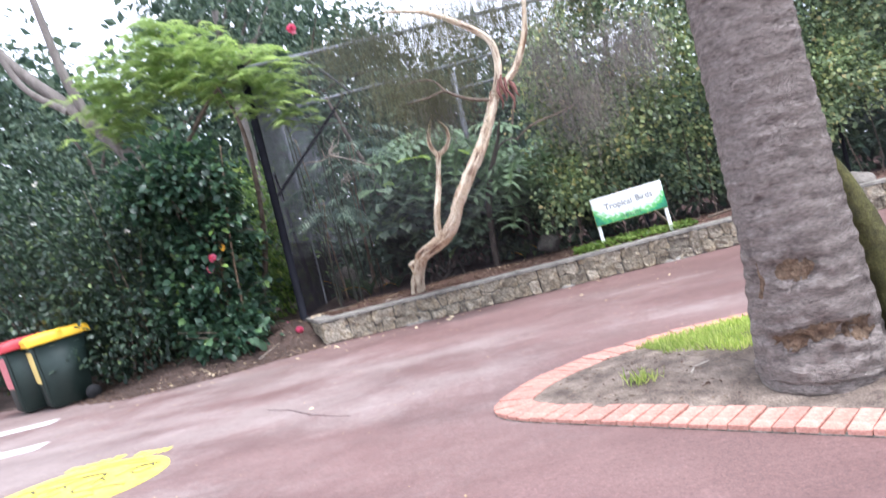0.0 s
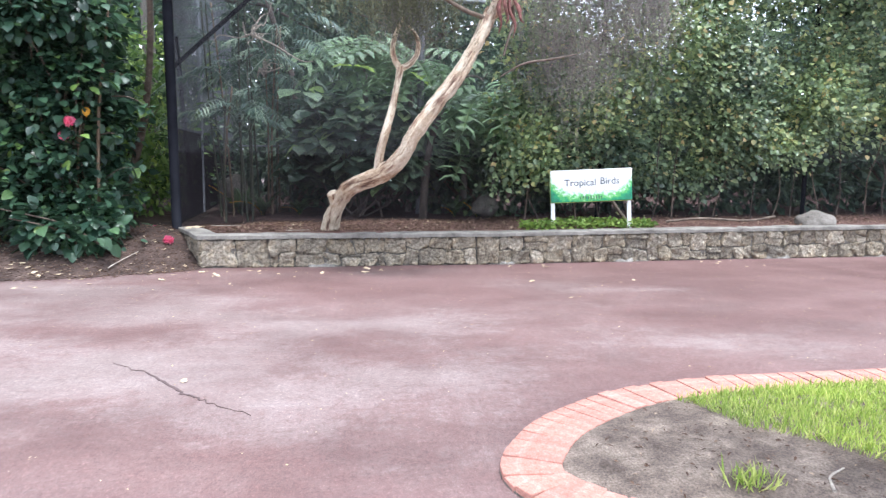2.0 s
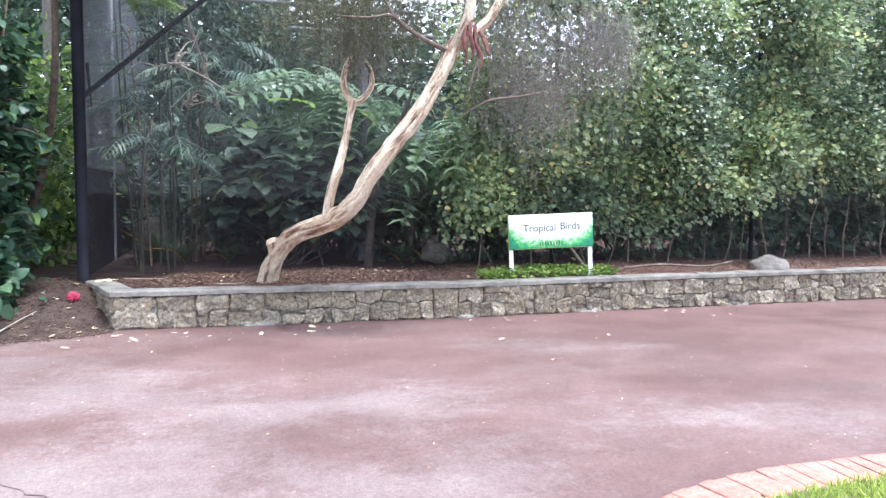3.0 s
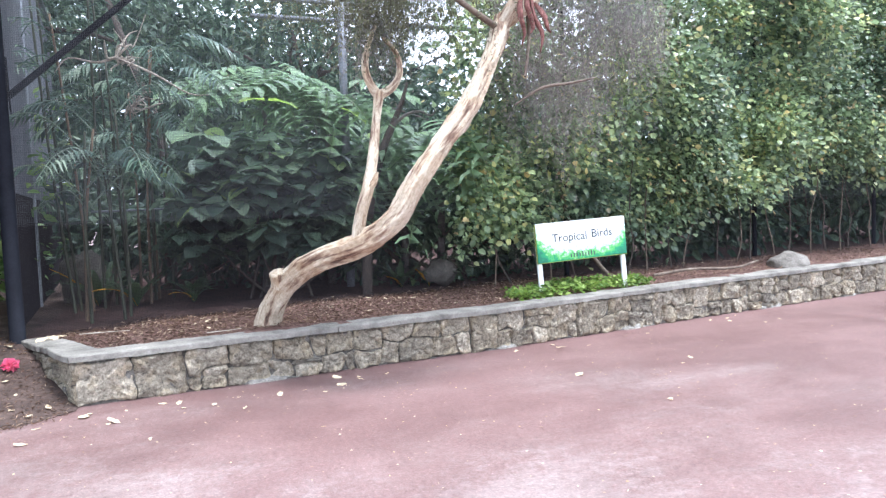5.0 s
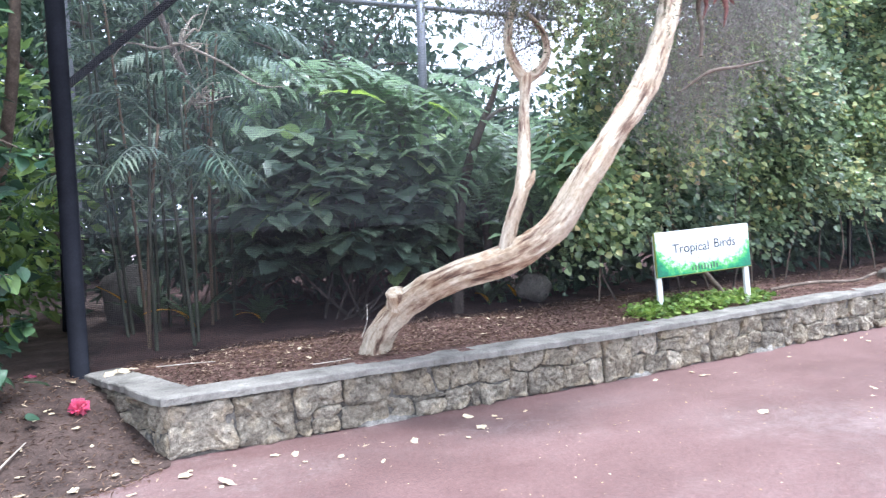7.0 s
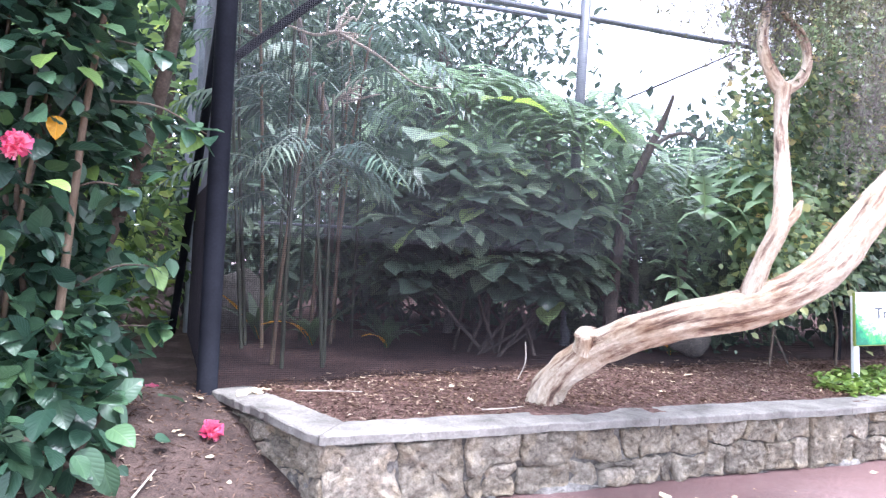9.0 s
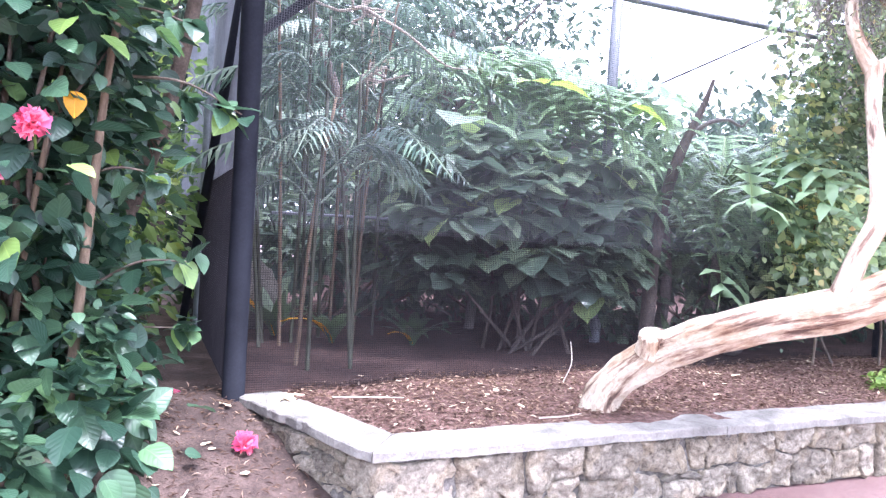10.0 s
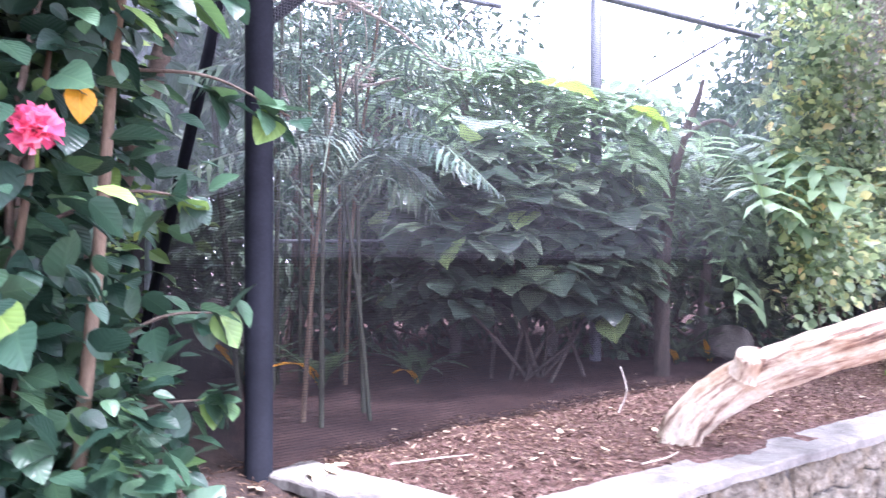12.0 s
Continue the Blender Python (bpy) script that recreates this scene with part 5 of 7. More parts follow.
def leaf_sprig(at, root, count, size, seed, label):
    g = np.random.default_rng(seed)
    t = thing("leaf_sprig", label, "branch", root)
    inv = Matrix.Translation(root).inverted()
    v, f = tube(catmull([root, (np.array(root) + np.array(at)) / 2 + np.array((0, 0, 0.05)), at], 6), [0.007, 0.003], 6)
    part_np("stem", v, f, TWIG, t, "", True).matrix_parent_inverse = inv
    k = g.uniform(0.45, 1.05, count)[:, None]
    p = np.array(root) * (1 - k) + np.array(at) * k + g.normal(0, 0.02, (count, 3))
    d = g.normal(0, 0.8, (count, 3)) + np.array((0.4, -0.5, -0.3))
    v, f = leaves(p, d, size * g.uniform(0.7, 1.15, count), 0.8, LEAF_ROUND, None, 0.35, g)
    with_grain(part_np("leaf_spray", v, f, HIBISCUS, t, "", True), LEAF_ROUND, count).matrix_parent_inverse = inv
    return t


leaf_sprig((-2.60, 9.36, 1.64), (-3.05, 9.55, 1.78), 14, 0.13, 37, "leafy hibiscus sprig reaching across the aviary post")
leaf_sprig((-2.78, 9.42, 1.02), (-3.15, 9.5, 0.9), 13, 0.115, 131, "leafy hibiscus sprig leaning towards the aviary post")
leaf_sprig((-2.80, 9.6, 0.72), (-3.2, 9.6, 0.6), 14, 0.12, 132, "leafy hibiscus sprig leaning towards the aviary post")
leaf_sprig((-2.88, 9.3, 1.36), (-3.25, 9.45, 1.3), 12, 0.11, 133, "leafy hibiscus sprig leaning towards the aviary post")
leaf_sprig((-2.78, 9.3, 1.95), (-3.2, 9.5, 2.0), 12, 0.11, 38, "leafy hibiscus sprig beside the aviary post")
shrub("hibiscus_shrub", "low leafy hibiscus branch spreading over the soil", (-3.2, 9.15, 0.18), (-4.0, 8.8, 0.22), (-2.95, 9.45, 0.62), 90, 13, 0.09, 0.125, 0.78, HIBISCUS, 32, LEAF_ROUND, stems=4, droop=0.2, tilt=0.35, toward=0.5)
shrub("garden_shrub", "dense dark green shrub along the edge of the path", (-4.9, 9.7, 0.05), (-6.0, 8.85, 0.2), (-3.7, 11.2, 2.9), 950, 22, 0.15, 0.09, 0.66, HEDGE, 33, droop=0.3, tilt=0.45, toward=0.5)
shrub("garden_shrub", "dense dark green shrub behind the wheelie bins", (-6.9, 10.8, 0.05), (-8.6, 9.75, 0.15), (-5.2, 12.4, 3.5), 950, 20, 0.18, 0.10, 0.62, HEDGE, 34, droop=0.3, tilt=0.45, toward=0.5)
shrub("garden_shrub", "tall green shrub at the back of the garden, leaves toned as sunlit", (-4.4, 12.2, 0.25), (-6.4, 11.0, 0.3), (-2.95, 13.6, 3.1), 620, 20, 0.2, 0.13, 0.6, BACKGREEN, 35)
shrub("garden_shrub", "dense green shrub far along the path", (-10.5, 12.0, 0.05), (-13.0, 10.6, 0.1), (-8.2, 14, 3.8), 620, 20, 0.24, 0.15, 0.6, HEDGE, 36)

# inside the aviary
def whorled_shrub(label, base, lo, hi, whorls, seed, size, material, each=7):
    """Branches that end in whorls of large hanging leaves, thickest over the outside of the crown."""
    g = np.random.default_rng(seed)
    t = thing("broad_leaf_shrub", label, "shrub", base)
    inv = Matrix.Translation(base).inverted()
    lo, hi, b = np.array(lo), np.array(hi), np.array(base)
    mid, half = (lo + hi) / 2, (hi - lo) / 2
    c = g.uniform(-1, 1, (whorls * 3, 3))
    d = np.abs(c[:, 0]) ** 2.6 + np.abs(c[:, 1]) ** 2.6 + np.clip(c[:, 2], 0, 1) ** 2.2
    c = mid + half * c[(d < 1) & (d > 0.25 * g.random(len(d)))][:whorls]
    n = len(c)
    w = np.linspace(0, 2 * math.pi, each, endpoint=False)[None, :] + g.uniform(0, 6, (n, 1)) + g.normal(0, 0.2, (n, each))
    a = np.stack([np.cos(w), np.sin(w), np.broadcast_to(g.uniform(-0.55, 0.15, (n, 1)), w.shape)], axis=2) + g.normal(0, 0.12, (n, each, 3)) + np.array((0, -0.25, 0))
    p = (np.repeat(c[:, None], each, axis=1) + 0.05 * a + g.normal(0, 0.02, a.shape)).reshape(-1, 3)
    v, f = leaves(p, a.reshape(-1, 3), size * g.uniform(0.65, 1.2, len(p)), 0.95, LEAF_BROAD, None, 0.22, g)
    cr = with_grain(part_np("crown", v, f, material, t, "", True), LEAF_BROAD, len(p))
    cr.matrix_parent_inverse = inv
    tagged(cr, kind="stuff")
    for k in range(12):
        q = c[int(g.integers(n))]
        m1 = b * 0.5 + q * 0.5 + np.array((*g.normal(0, 0.08, 2), -0.05))
        sv, sf = tube(catmull([b + np.array((*g.normal(0, 0.15, 2), -0.04)), m1, q], 5), [0.016, 0.012, 0.006], 7, 0.06, k)
        part_np("branch", sv, sf, DARKBARK, t, "", True).matrix_parent_inverse = inv
    return t, inv


broad, broad_inv = whorled_shrub("large-leaved dark green tropical shrub inside the aviary", (-0.55, 11.0, 0.38), (-1.45, 10.62, 0.85), (0.45, 11.7, 2.0), 240, 41, 0.235, TROPIC)
whorled_shrub("large-leaved dark green tropical shrub at the back of the aviary", (-0.2, 12.6, 0.38), (-1.5, 12.0, 0.7), (1.6, 13.2, 2.3), 150, 40, 0.25, TROPIC, 6)


def lone_leaf(at, along, length, width, material, parent, inv, label, shape=LEAF_BROAD):
    v, f = leaves(np.zeros((1, 3)), np.array([along]), length, width, shape, None, 0.05, np.random.default_rng(3))
    o = with_grain(part_np("leaf", v, f, material, parent, label, True), shape, 1)
    o.matrix_parent_inverse = inv
    o.location = at


# two leaves take the paler leaf material, so their sunlight is in the colour
lone_leaf((-1.22, 10.5, 1.97), (-0.55, -0.75, -0.15), 0.30, 1.25, CUTLEAF, broad, broad_inv, "broad leaf coloured pale as if sunlit")
lone_leaf((-1.10, 10.5, 1.95), (0.6, -0.7, -0.25), 0.26, 1.2, CUTLEAF, broad, broad_inv, "broad leaf coloured pale as if sunlit")
lone_leaf((-0.56, 10.78, 2.32), (-0.9, -0.4, 0.05), 0.27, 1.1, LIMELEAF, broad, broad_inv, "yellow-green young leaf")
lone_leaf((-0.52, 10.78, 2.32), (0.9, -0.5, -0.1), 0.30, 1.1, LIMELEAF, broad, broad_inv, "yellow-green young leaf")
lone_leaf((0.2, 10.85, 2.27), (0.8, -0.6, -0.4), 0.34, 1.0, LIMELEAF, broad, broad_inv, "yellow-green young leaf")


CUT_MESHES = []
for k in range(4):
    shape = lobed_leaf(6 + k % 2, 0.50 + 0.04 * k, 0.30 + 0.12 * k)
    me = mesh_from("cut_leaf", shape[0], shape[1], CUTLEAF, True)
    at = me.attributes.new("grain", "FLOAT_VECTOR", "POINT")
    at.data.foreach_set("vector", (shape[0] * (1, 1, 0)).astype(np.float32).ravel())
    CUT_MESHES.append(me)


def cut_leaf_plant(label, base, crown, count, size, seed, toward=0.45):
    """A stout stem with a head of long-stalked, deeply cut leaves; every leaf is a piece of its own."""
    g = np.random.default_rng(seed)
    t = thing("cut_leaf_plant", label, "plant", base)
    inv = Matrix.Translation(base).inverted()
    b, c = np.array(base), np.array(crown)
    v, f = bark_tube([b - (0, 0, 0.04), (b + c) / 2 + np.array((0.05, 0, 0)), c], [0.05, 0.045, 0.035], 10, seed, 0.2)
    part_np("stem", v, f, GREYBARK, t, "", True).matrix_parent_inverse = inv
    for k in range(count):
        w = 2.4 * k + g.normal(0, 0.25)
        rise = 1.0 - 1.25 * k / count
        out = unit(np.array((math.cos(w), math.sin(w) - toward, rise + 0.1)))
        ln = size * g.uniform(0.75, 1.15)
        tip = c + out * ln * g.uniform(0.7, 1.05) - np.array((0, 0, 0.08 * k / count))
        sv, sf = tube(catmull([c, (c + tip) / 2 + np.array((0, 0, 0.05)), tip], 5), [0.011, 0.006], 6)
        part_np("leaf_stalk", sv, sf, STALK, t, "", True).matrix_parent_inverse = inv
        a = unit(out * np.array((1, 1, 0.35)) + np.array((0, 0, -0.35)))
        s = unit(np.cross(np.array((0, -0.35, 1.0)) + g.normal(0, 0.18, 3), a))
        u = np.cross(a, s)
        o = under(new("leaf", CUT_MESHES[k % 4]), t)
        o.matrix_parent_inverse = inv
        m = Matrix((tuple(a), tuple(s), tuple(u))).transposed().to_4x4()
        o.matrix_basis = Matrix.Translation(tuple(tip)) @ m @ Matrix.Diagonal((ln, ln, ln, 1))


cut_leaf_plant("tall tropical plant with deeply cut leaves inside the aviary", (1.35, 11.3, 0.38), (1.3, 11.15, 1.75), 22, 0.64, 42)
cut_leaf_plant("tall tropical plant with deeply cut leaves inside the aviary", (0.95, 11.4, 0.38), (0.9, 11.3, 1.4), 18, 0.58, 49)
cut_leaf_plant("tall tropical plant with deeply cut leaves above the broad-leaved shrub", (-0.5, 12.2, 0.38), (-0.45, 12.1, 2.55), 20, 0.66, 43)
cut_leaf_plant("tropical plant with deeply cut leaves above the broad-leaved shrub", (0.2, 11.8, 0.38), (0.2, 11.7, 2.3), 20, 0.64, 48)
cut_leaf_plant("tropical plant with deeply cut leaves beside the galvanised post", (2.0, 12.2, 0.38), (1.95, 12.0, 1.75), 15, 0.62, 50)


def strap_plant(label, base, count, length, seed):
    """A tuft of arching strap leaves; every leaf is a piece of its own."""
    g = np.random.default_rng(seed)
    t = thing("strap_leaf_plant", label, "plant", base)
    for k in range(count):
        w = 2.4 * k
        d = np.array((math.cos(w), math.sin(w), 0))
        ln = length * g.uniform(0.6, 1.1)
        v, f = [], []
        side = np.array((-d[1], d[0], 0))
        bend = g.uniform(0.2, 1.1)
        for i in range(8):
            q = i / 7
            m = d * ln * q * (0.45 + 0.4 * q) + np.array((0, 0, ln * (0.95 * q - bend * 0.6 * q * q)))
            h = ln * 0.095 * math.sin(math.pi * (0.12 + 0.88 * q) ** 1.0) + 0.001
            v += [m - side * h, m + np.array((0, 0, -0.006)), m + side * h]
        for i in range(7):
            a = 3 * i
            f += [(a, a + 3, a + 4), (a, a + 4, a + 1), (a + 1, a + 4, a + 5), (a + 1, a + 5, a + 2)]
        part_np("leaf", v, f, STRAP if (k + 1) % 13 else YELLOWLEAF, t, "" if (k + 1) % 13 else "yellowed strap leaf", True)


for k, (x, y, ln) in enumerate([(-1.85, 11.5, 0.5), (-1.3, 11.2, 0.45), (0.8, 11.0, 0.4), (1.1, 10.95, 0.34), (-2.25, 11.9, 0.5)]):
    strap_plant("low tuft of arching green strap leaves on the aviary floor", (x, y, float(bed_z(x, y))), 13, ln, 60 + k)

shrub("understorey_shrub", "low dark leafy plants on the aviary floor", (1.2, 11.5, 0.38), (0.3, 11.2, 0.42), (2.6, 12.0, 1.3), 170, 10, 0.13, 0.15, 0.6, TROPIC, 44, LEAF_ROUND, droop=0.3, toward=0.6)
shrub("understorey_shrub", "dark leafy plants at the back of the aviary", (-1.6, 13.0, 0.38), (-2.9, 12.4, 0.45), (1.8, 14.2, 2.2), 420, 12, 0.2, 0.2, 0.45, CANOPY, 45, droop=0.3)

shrub("understorey_shrub", "dark leafy plants behind the vine-covered netting", (4.2, 12.0, 0.42), (2.2, 11.3, 0.42), (6.4, 12.8, 2.4), 420, 12, 0.2, 0.2, 0.5, CANOPY, 46, droop=0.3)
shrub("understorey_shrub", "dark leafy plants behind the vine-covered netting", (8.6, 12.6, 0.42), (6.2, 11.9, 0.42), (12.5, 13.6, 2.6), 460, 12, 0.22, 0.24, 0.5, CANOPY, 47, droop=0.3)


def frond_leaflets(path, g, leaflet, width, count, sag=0.4):
    p = catmull(path, 8)
    s = np.linspace(0.12, 1, count)
    k = np.linspace(0, 1, len(p))
    at = np.stack([np.interp(s, k, p[:, i]) for i in range(3)], axis=1)
    d = np.stack([np.interp(s, k, np.gradient(p[:, i])) for i in range(3)], axis=1)
    d = unit(d)
    side = unit(np.cross(d, (0, 0, 1.0)))
    ln = leaflet * np.sin(math.pi * (0.15 + 0.8 * s)) * g.uniform(0.85, 1.1, count)
    out = []
    for sg in (-1, 1):
        a = side * sg + d * 0.7 + np.array((0, 0, -sag)) + g.normal(0, 0.06, side.shape)
        out.append(leaves(at, a, ln, width, LEAF_BLADE, np.tile((0.0, 0, 1), (count, 1)), 0.08, g))
    tv, tf = tube(p, [0.008, 0.003], 5)
    return merge(out), (tv, tf)


def palm_clump(name, label, base, fronds, seed, stemheight, reach, leaflet=0.26, width=0.11, leaflets=20, rise=0.55, category="palm", material=PALMGREEN, canes=0, spread=0.25):
    g = np.random.default_rng(seed)
    t = thing(name, label, category, base)
    inv = Matrix.Translation(base).inverted()
    b = np.array(base)
    tops = []
    for k in range(max(1, canes)):
        foot = b + np.array((*g.normal(0, spread * 0.6, 2), -0.03))
        h = stemheight * g.uniform(0.75, 1.15)
        top = foot + np.array((*g.normal(0, 0.12 * stemheight * 0.5, 2), h))
        sv, sf = tube(catmull([foot, (foot + top) / 2 + np.array((*g.normal(0, 0.03, 2), 0)), top], 5), [0.015, 0.010], 8)
        s = part_np("cane", sv, sf, CANE if k % 4 else TANBARK, t, "", True)
        s.matrix_parent_inverse = inv
        tops.append((foot, top))
    for k in range(fronds):
        foot, top = tops[k % len(tops)]
        o = foot + (top - foot) * g.uniform(0.55, 1)
        w = g.uniform(0, 2 * math.pi)
        d = np.array((math.cos(w), math.sin(w), 0))
        r = reach * g.uniform(0.7, 1.2)
        lf, stem = frond_leaflets([o, o + d * r * 0.4 + np.array((0, 0, r * rise * 0.7)), o + d * r * 0.8 + np.array((0, 0, r * rise * 0.55)), o + d * r * 1.1 + np.array((0, 0, r * rise * 0.1))], g, leaflet, width, leaflets)
        fr = tagged(part_np("frond", *merge([lf, stem]), material, t), kind="stuff")
        fr.matrix_parent_inverse = inv
    return t


palm_clump("cane_palm", "slender clumping cane palm behind the netting", (-2.1, 10.8, 0.35), 18, 51, 2.0, 0.7, 0.24, 0.12, 16, canes=4)
palm_clump("cane_palm", "slender clumping cane palm at the back of the aviary", (-1.7, 11.8, 0.38), 18, 52, 2.3, 0.85, 0.3, 0.12, 18, canes=5)
palm_clump("bamboo", "thin bamboo canes with narrow leaves inside the aviary", (-2.25, 11.6, 0.36), 42, 53, 3.2, 0.45, 0.15, 0.12, 9, canes=6, category="bamboo", rise=0.3)


# vine curtain over the netting
def vine():
    g = np.random.default_rng(61)
    t = thing("climbing_vine", "dense green climbing vine covering the aviary netting", "vine", (3.4, 10.7, 0.42))
    inv = Matrix.Translation((3.4, 10.7, 0.42)).inverted()
    n = 6400
    x = g.uniform(1.3, 12.5, n)
    z = g.uniform(0.55, 5.4, n)
    low = np.interp(x, [1.3, 2.0, 2.6, 4.2, 5.4, 7, 12.5], [0.75, 1.0, 1.12, 0.95, 1.15, 1.6, 1.7])
    lump = np.array([noise.noise((a * 0.9, b * 0.9, 3.3)) for a, b in zip(x, z)])
    high = np.interp(x, [1.3, 2.2, 3.5, 12.5], [3.3, 4.3, 5.0, 5.2])
    ok = (z > low + 0.25 * lump) & (z < high + 0.3 * lump)
    x, z, lump = x[ok], z[ok], lump[ok]
    bx, bz = x[::3], z[::3]
    lump2 = np.array([noise.noise((a * 2.4, b * 2.4, 8.3)) for a, b in zip(x, z)])
    bulge = 0.16 + (0.75 * (lump + 0.35) + 0.4 * lump2) * np.clip((z - 0.6) / 1.2, 0.1, 1)
    dense = lump2 + 0.5 * lump > -0.16 - 0.2 * g.random(len(x))
    x, z, bulge = x[dense], z[dense], bulge[dense]
    c = np.c_[x, net_y(x) - bulge * g.uniform(0.1, 1.1, len(x)), z]
    p = np.repeat(c, 19, axis=0)
    off = g.normal(0, 1, p.shape) * np.array((0.12, 0.09, 0.11))
    p = p + off
    a = off * 4 + np.array((0, -0.75, -0.35)) + g.normal(0, 0.4, p.shape)
    v, f = leaves(p, a, g.uniform(0.035, 0.095, len(p)), 0.85, LEAF_OVAL, np.tile((0, -0.85, 0.65), (len(p), 1)), 0.5, g)
    bp = np.repeat(np.c_[bx, net_y(bx) + 0.05, bz], 9, axis=0) + g.normal(0, 1, (9 * len(bx), 3)) * np.array((0.16, 0.05, 0.16))
    bl = leaves(bp, g.normal(0, 0.6, bp.shape) + np.array((0, -0.5, -0.5)), g.uniform(0.07, 0.13, len(bp)), 0.8, LEAF_SIMPLE, None, 0.7, g)
    inner = part_np("inner_foliage", *bl, VINE, t, "leaves lying close to the netting")
    inner.matrix_parent_inverse = inv
    tagged(inner, kind="stuff")
    o = part_np("foliage", v, f, VINE, t)
    o.matrix_parent_inverse = inv
    tagged(o, kind="stuff")
    for k in range(20):
        x0 = 1.6 + 0.36 * k + g.normal(0, 0.08)
        q = [(x0, float(net_y(x0)) - 0.12 - 0.1 * g.random(), 0.38)]
        for j in range(4):
            q.append((q[-1][0] + g.normal(0, 0.06), q[-1][1] + g.normal(0, 0.02), q[-1][2] + g.uniform(0.25, 0.4)))
        sv, sf = tube(catmull(q, 4), [0.010, 0.005], 6, 0.05, k)
        s = part_np("stem", sv, sf, DARKBARK if k % 2 else TWIG, t, "", True)
        s.matrix_parent_inverse = inv
    for q, r in (([(2.95, 10.2, 0.38), (2.75, 10.35, 0.7), (2.6, 10.5, 1.05), (2.55, 10.6, 1.4)], 0.025), ([(3.4, 10.1, 0.42), (3.8, 9.98, 0.47), (4.4, 9.98, 0.45), (4.8, 10.05, 0.5)], 0.018)):
        sv, sf = tube(catmull(q, 5), [r, r * 0.7], 8, 0.05)
        s = part_np("stem", sv, sf, TWIG, t, "thick woody vine stem", True)
        s.matrix_parent_inverse = inv


vine()


def tree_behind(label, base, trunk, crown, count, each, spread, leaf, material, seed, bark=DARKBARK, width=0.5, radius=0.14, lean=(0, 0), limbs=6):
    """A tapered trunk with limbs and clumps of leaves at their ends."""
    g = np.random.default_rng(seed)
    t = thing("tree", label, "tree", base)
    inv = Matrix.Translation(base).inverted()
    b = np.array(base)
    top = b + np.array((lean[0], lean[1], trunk))
    tv, tf = bark_tube([b - (0, 0, 0.05), b * 0.6 + top * 0.4 + np.array((*g.normal(0, 0.12, 2), 0)), top], [radius, radius * 0.8, radius * 0.55], 14, seed, 0.14)
    o = part_np("trunk", tv, tf, bark, t, "", True)
    o.matrix_parent_inverse = inv
    ctr, half = np.array(crown[0]), np.array(crown[1])
    ends = []
    for k in range(limbs):
        q = ctr + half * g.uniform(-0.85, 0.85, 3)
        s = b + (top - b) * g.uniform(0.6, 1.0)
        lv, lf = tube(catmull([s, s * 0.5 + q * 0.5 + np.array((0, 0, 0.2)), q], 5), [radius * 0.42, radius * 0.22, 0.01], 8, 0.06, k)
        o = part_np("limb", lv, lf, bark, t, "", True)
        o.matrix_parent_inverse = inv

    def keep(c):
        q = (c - ctr) / half
        lump = np.array([noise.noise((p[0] * 0.8 + seed, p[1] * 0.8, p[2] * 0.9)) for p in c])
        return (q ** 2).sum(1) < 0.9 + 1.0 * lump

    p, off = clumps(ctr - half, ctr + half, count, each, spread, g, keep)
    a = off / spread + g.normal(0, 0.5, p.shape) + np.array((0, 0, -0.4))
    v, f = leaves(p, a, leaf * g.uniform(0.6, 1.3, len(p)), width, LEAF_SIMPLE, None, 0.6, g)
    o = part_np("crown", v, f, material, t)
    o.matrix_parent_inverse = inv
    tagged(o, kind="stuff")
    return t


tree_behind("tall dark-leaved tree behind the aviary", (-3.6, 16.5, 0), 5.0, ((-3.4, 16.5, 4.8), (3.4, 1.8, 3.4)), 560, 26, 0.34, 0.17, CANOPY, 71)
tree_behind("tall dark-leaved tree behind the aviary", (0.6, 16.8, 0), 4.6, ((0.4, 16.6, 3.2), (2.9, 1.5, 2.3)), 520, 26, 0.32, 0.16, CANOPY, 72)
tree_behind("tall green tree beyond the vine-covered netting", (9.5, 15.5, 0), 5.0, ((10.5, 15.5, 4.6), (3.8, 1.6, 3.2)), 480, 24, 0.36, 0.18, CANOPY, 73)
tree_behind("low green tree beyond the aviary", (5.5, 17.5, 0), 2.2, ((5.2, 17.2, 2.0), (3.4, 1.4, 1.9)), 420, 24, 0.3, 0.16, CANOPY, 74)
tree_behind("green tree behind the garden shrubs", (-8.5, 15.5, 0), 4.5, ((-8.5, 15.2, 4.0), (3.6, 1.6, 2.6)), 480, 26, 0.34, 0.17, CANOPY, 75)
tree_behind("green tree far along the path", (-14.5, 16.0, 0), 4.5, ((-14.5, 15.5, 3.6), (4.2, 1.8, 3.6)), 420, 26, 0.4, 0.22, CANOPY, 76)
tree_behind("smooth grey-trunked tree beside the aviary", (-3.9, 13.2, 0.33), 6.0, ((-3.8, 13.3, 6.6), (1.6, 1.2, 1.2)), 200, 22, 0.3, 0.14, CANOPY, 77, GREYBARK, radius=0.13)
tree_behind("green tree at the far end of the path", (17, 16.0, 0), 4.5, ((17, 15.5, 3.8), (4.2, 2.2, 3.8)), 420, 26, 0.4, 0.22, CANOPY, 78)


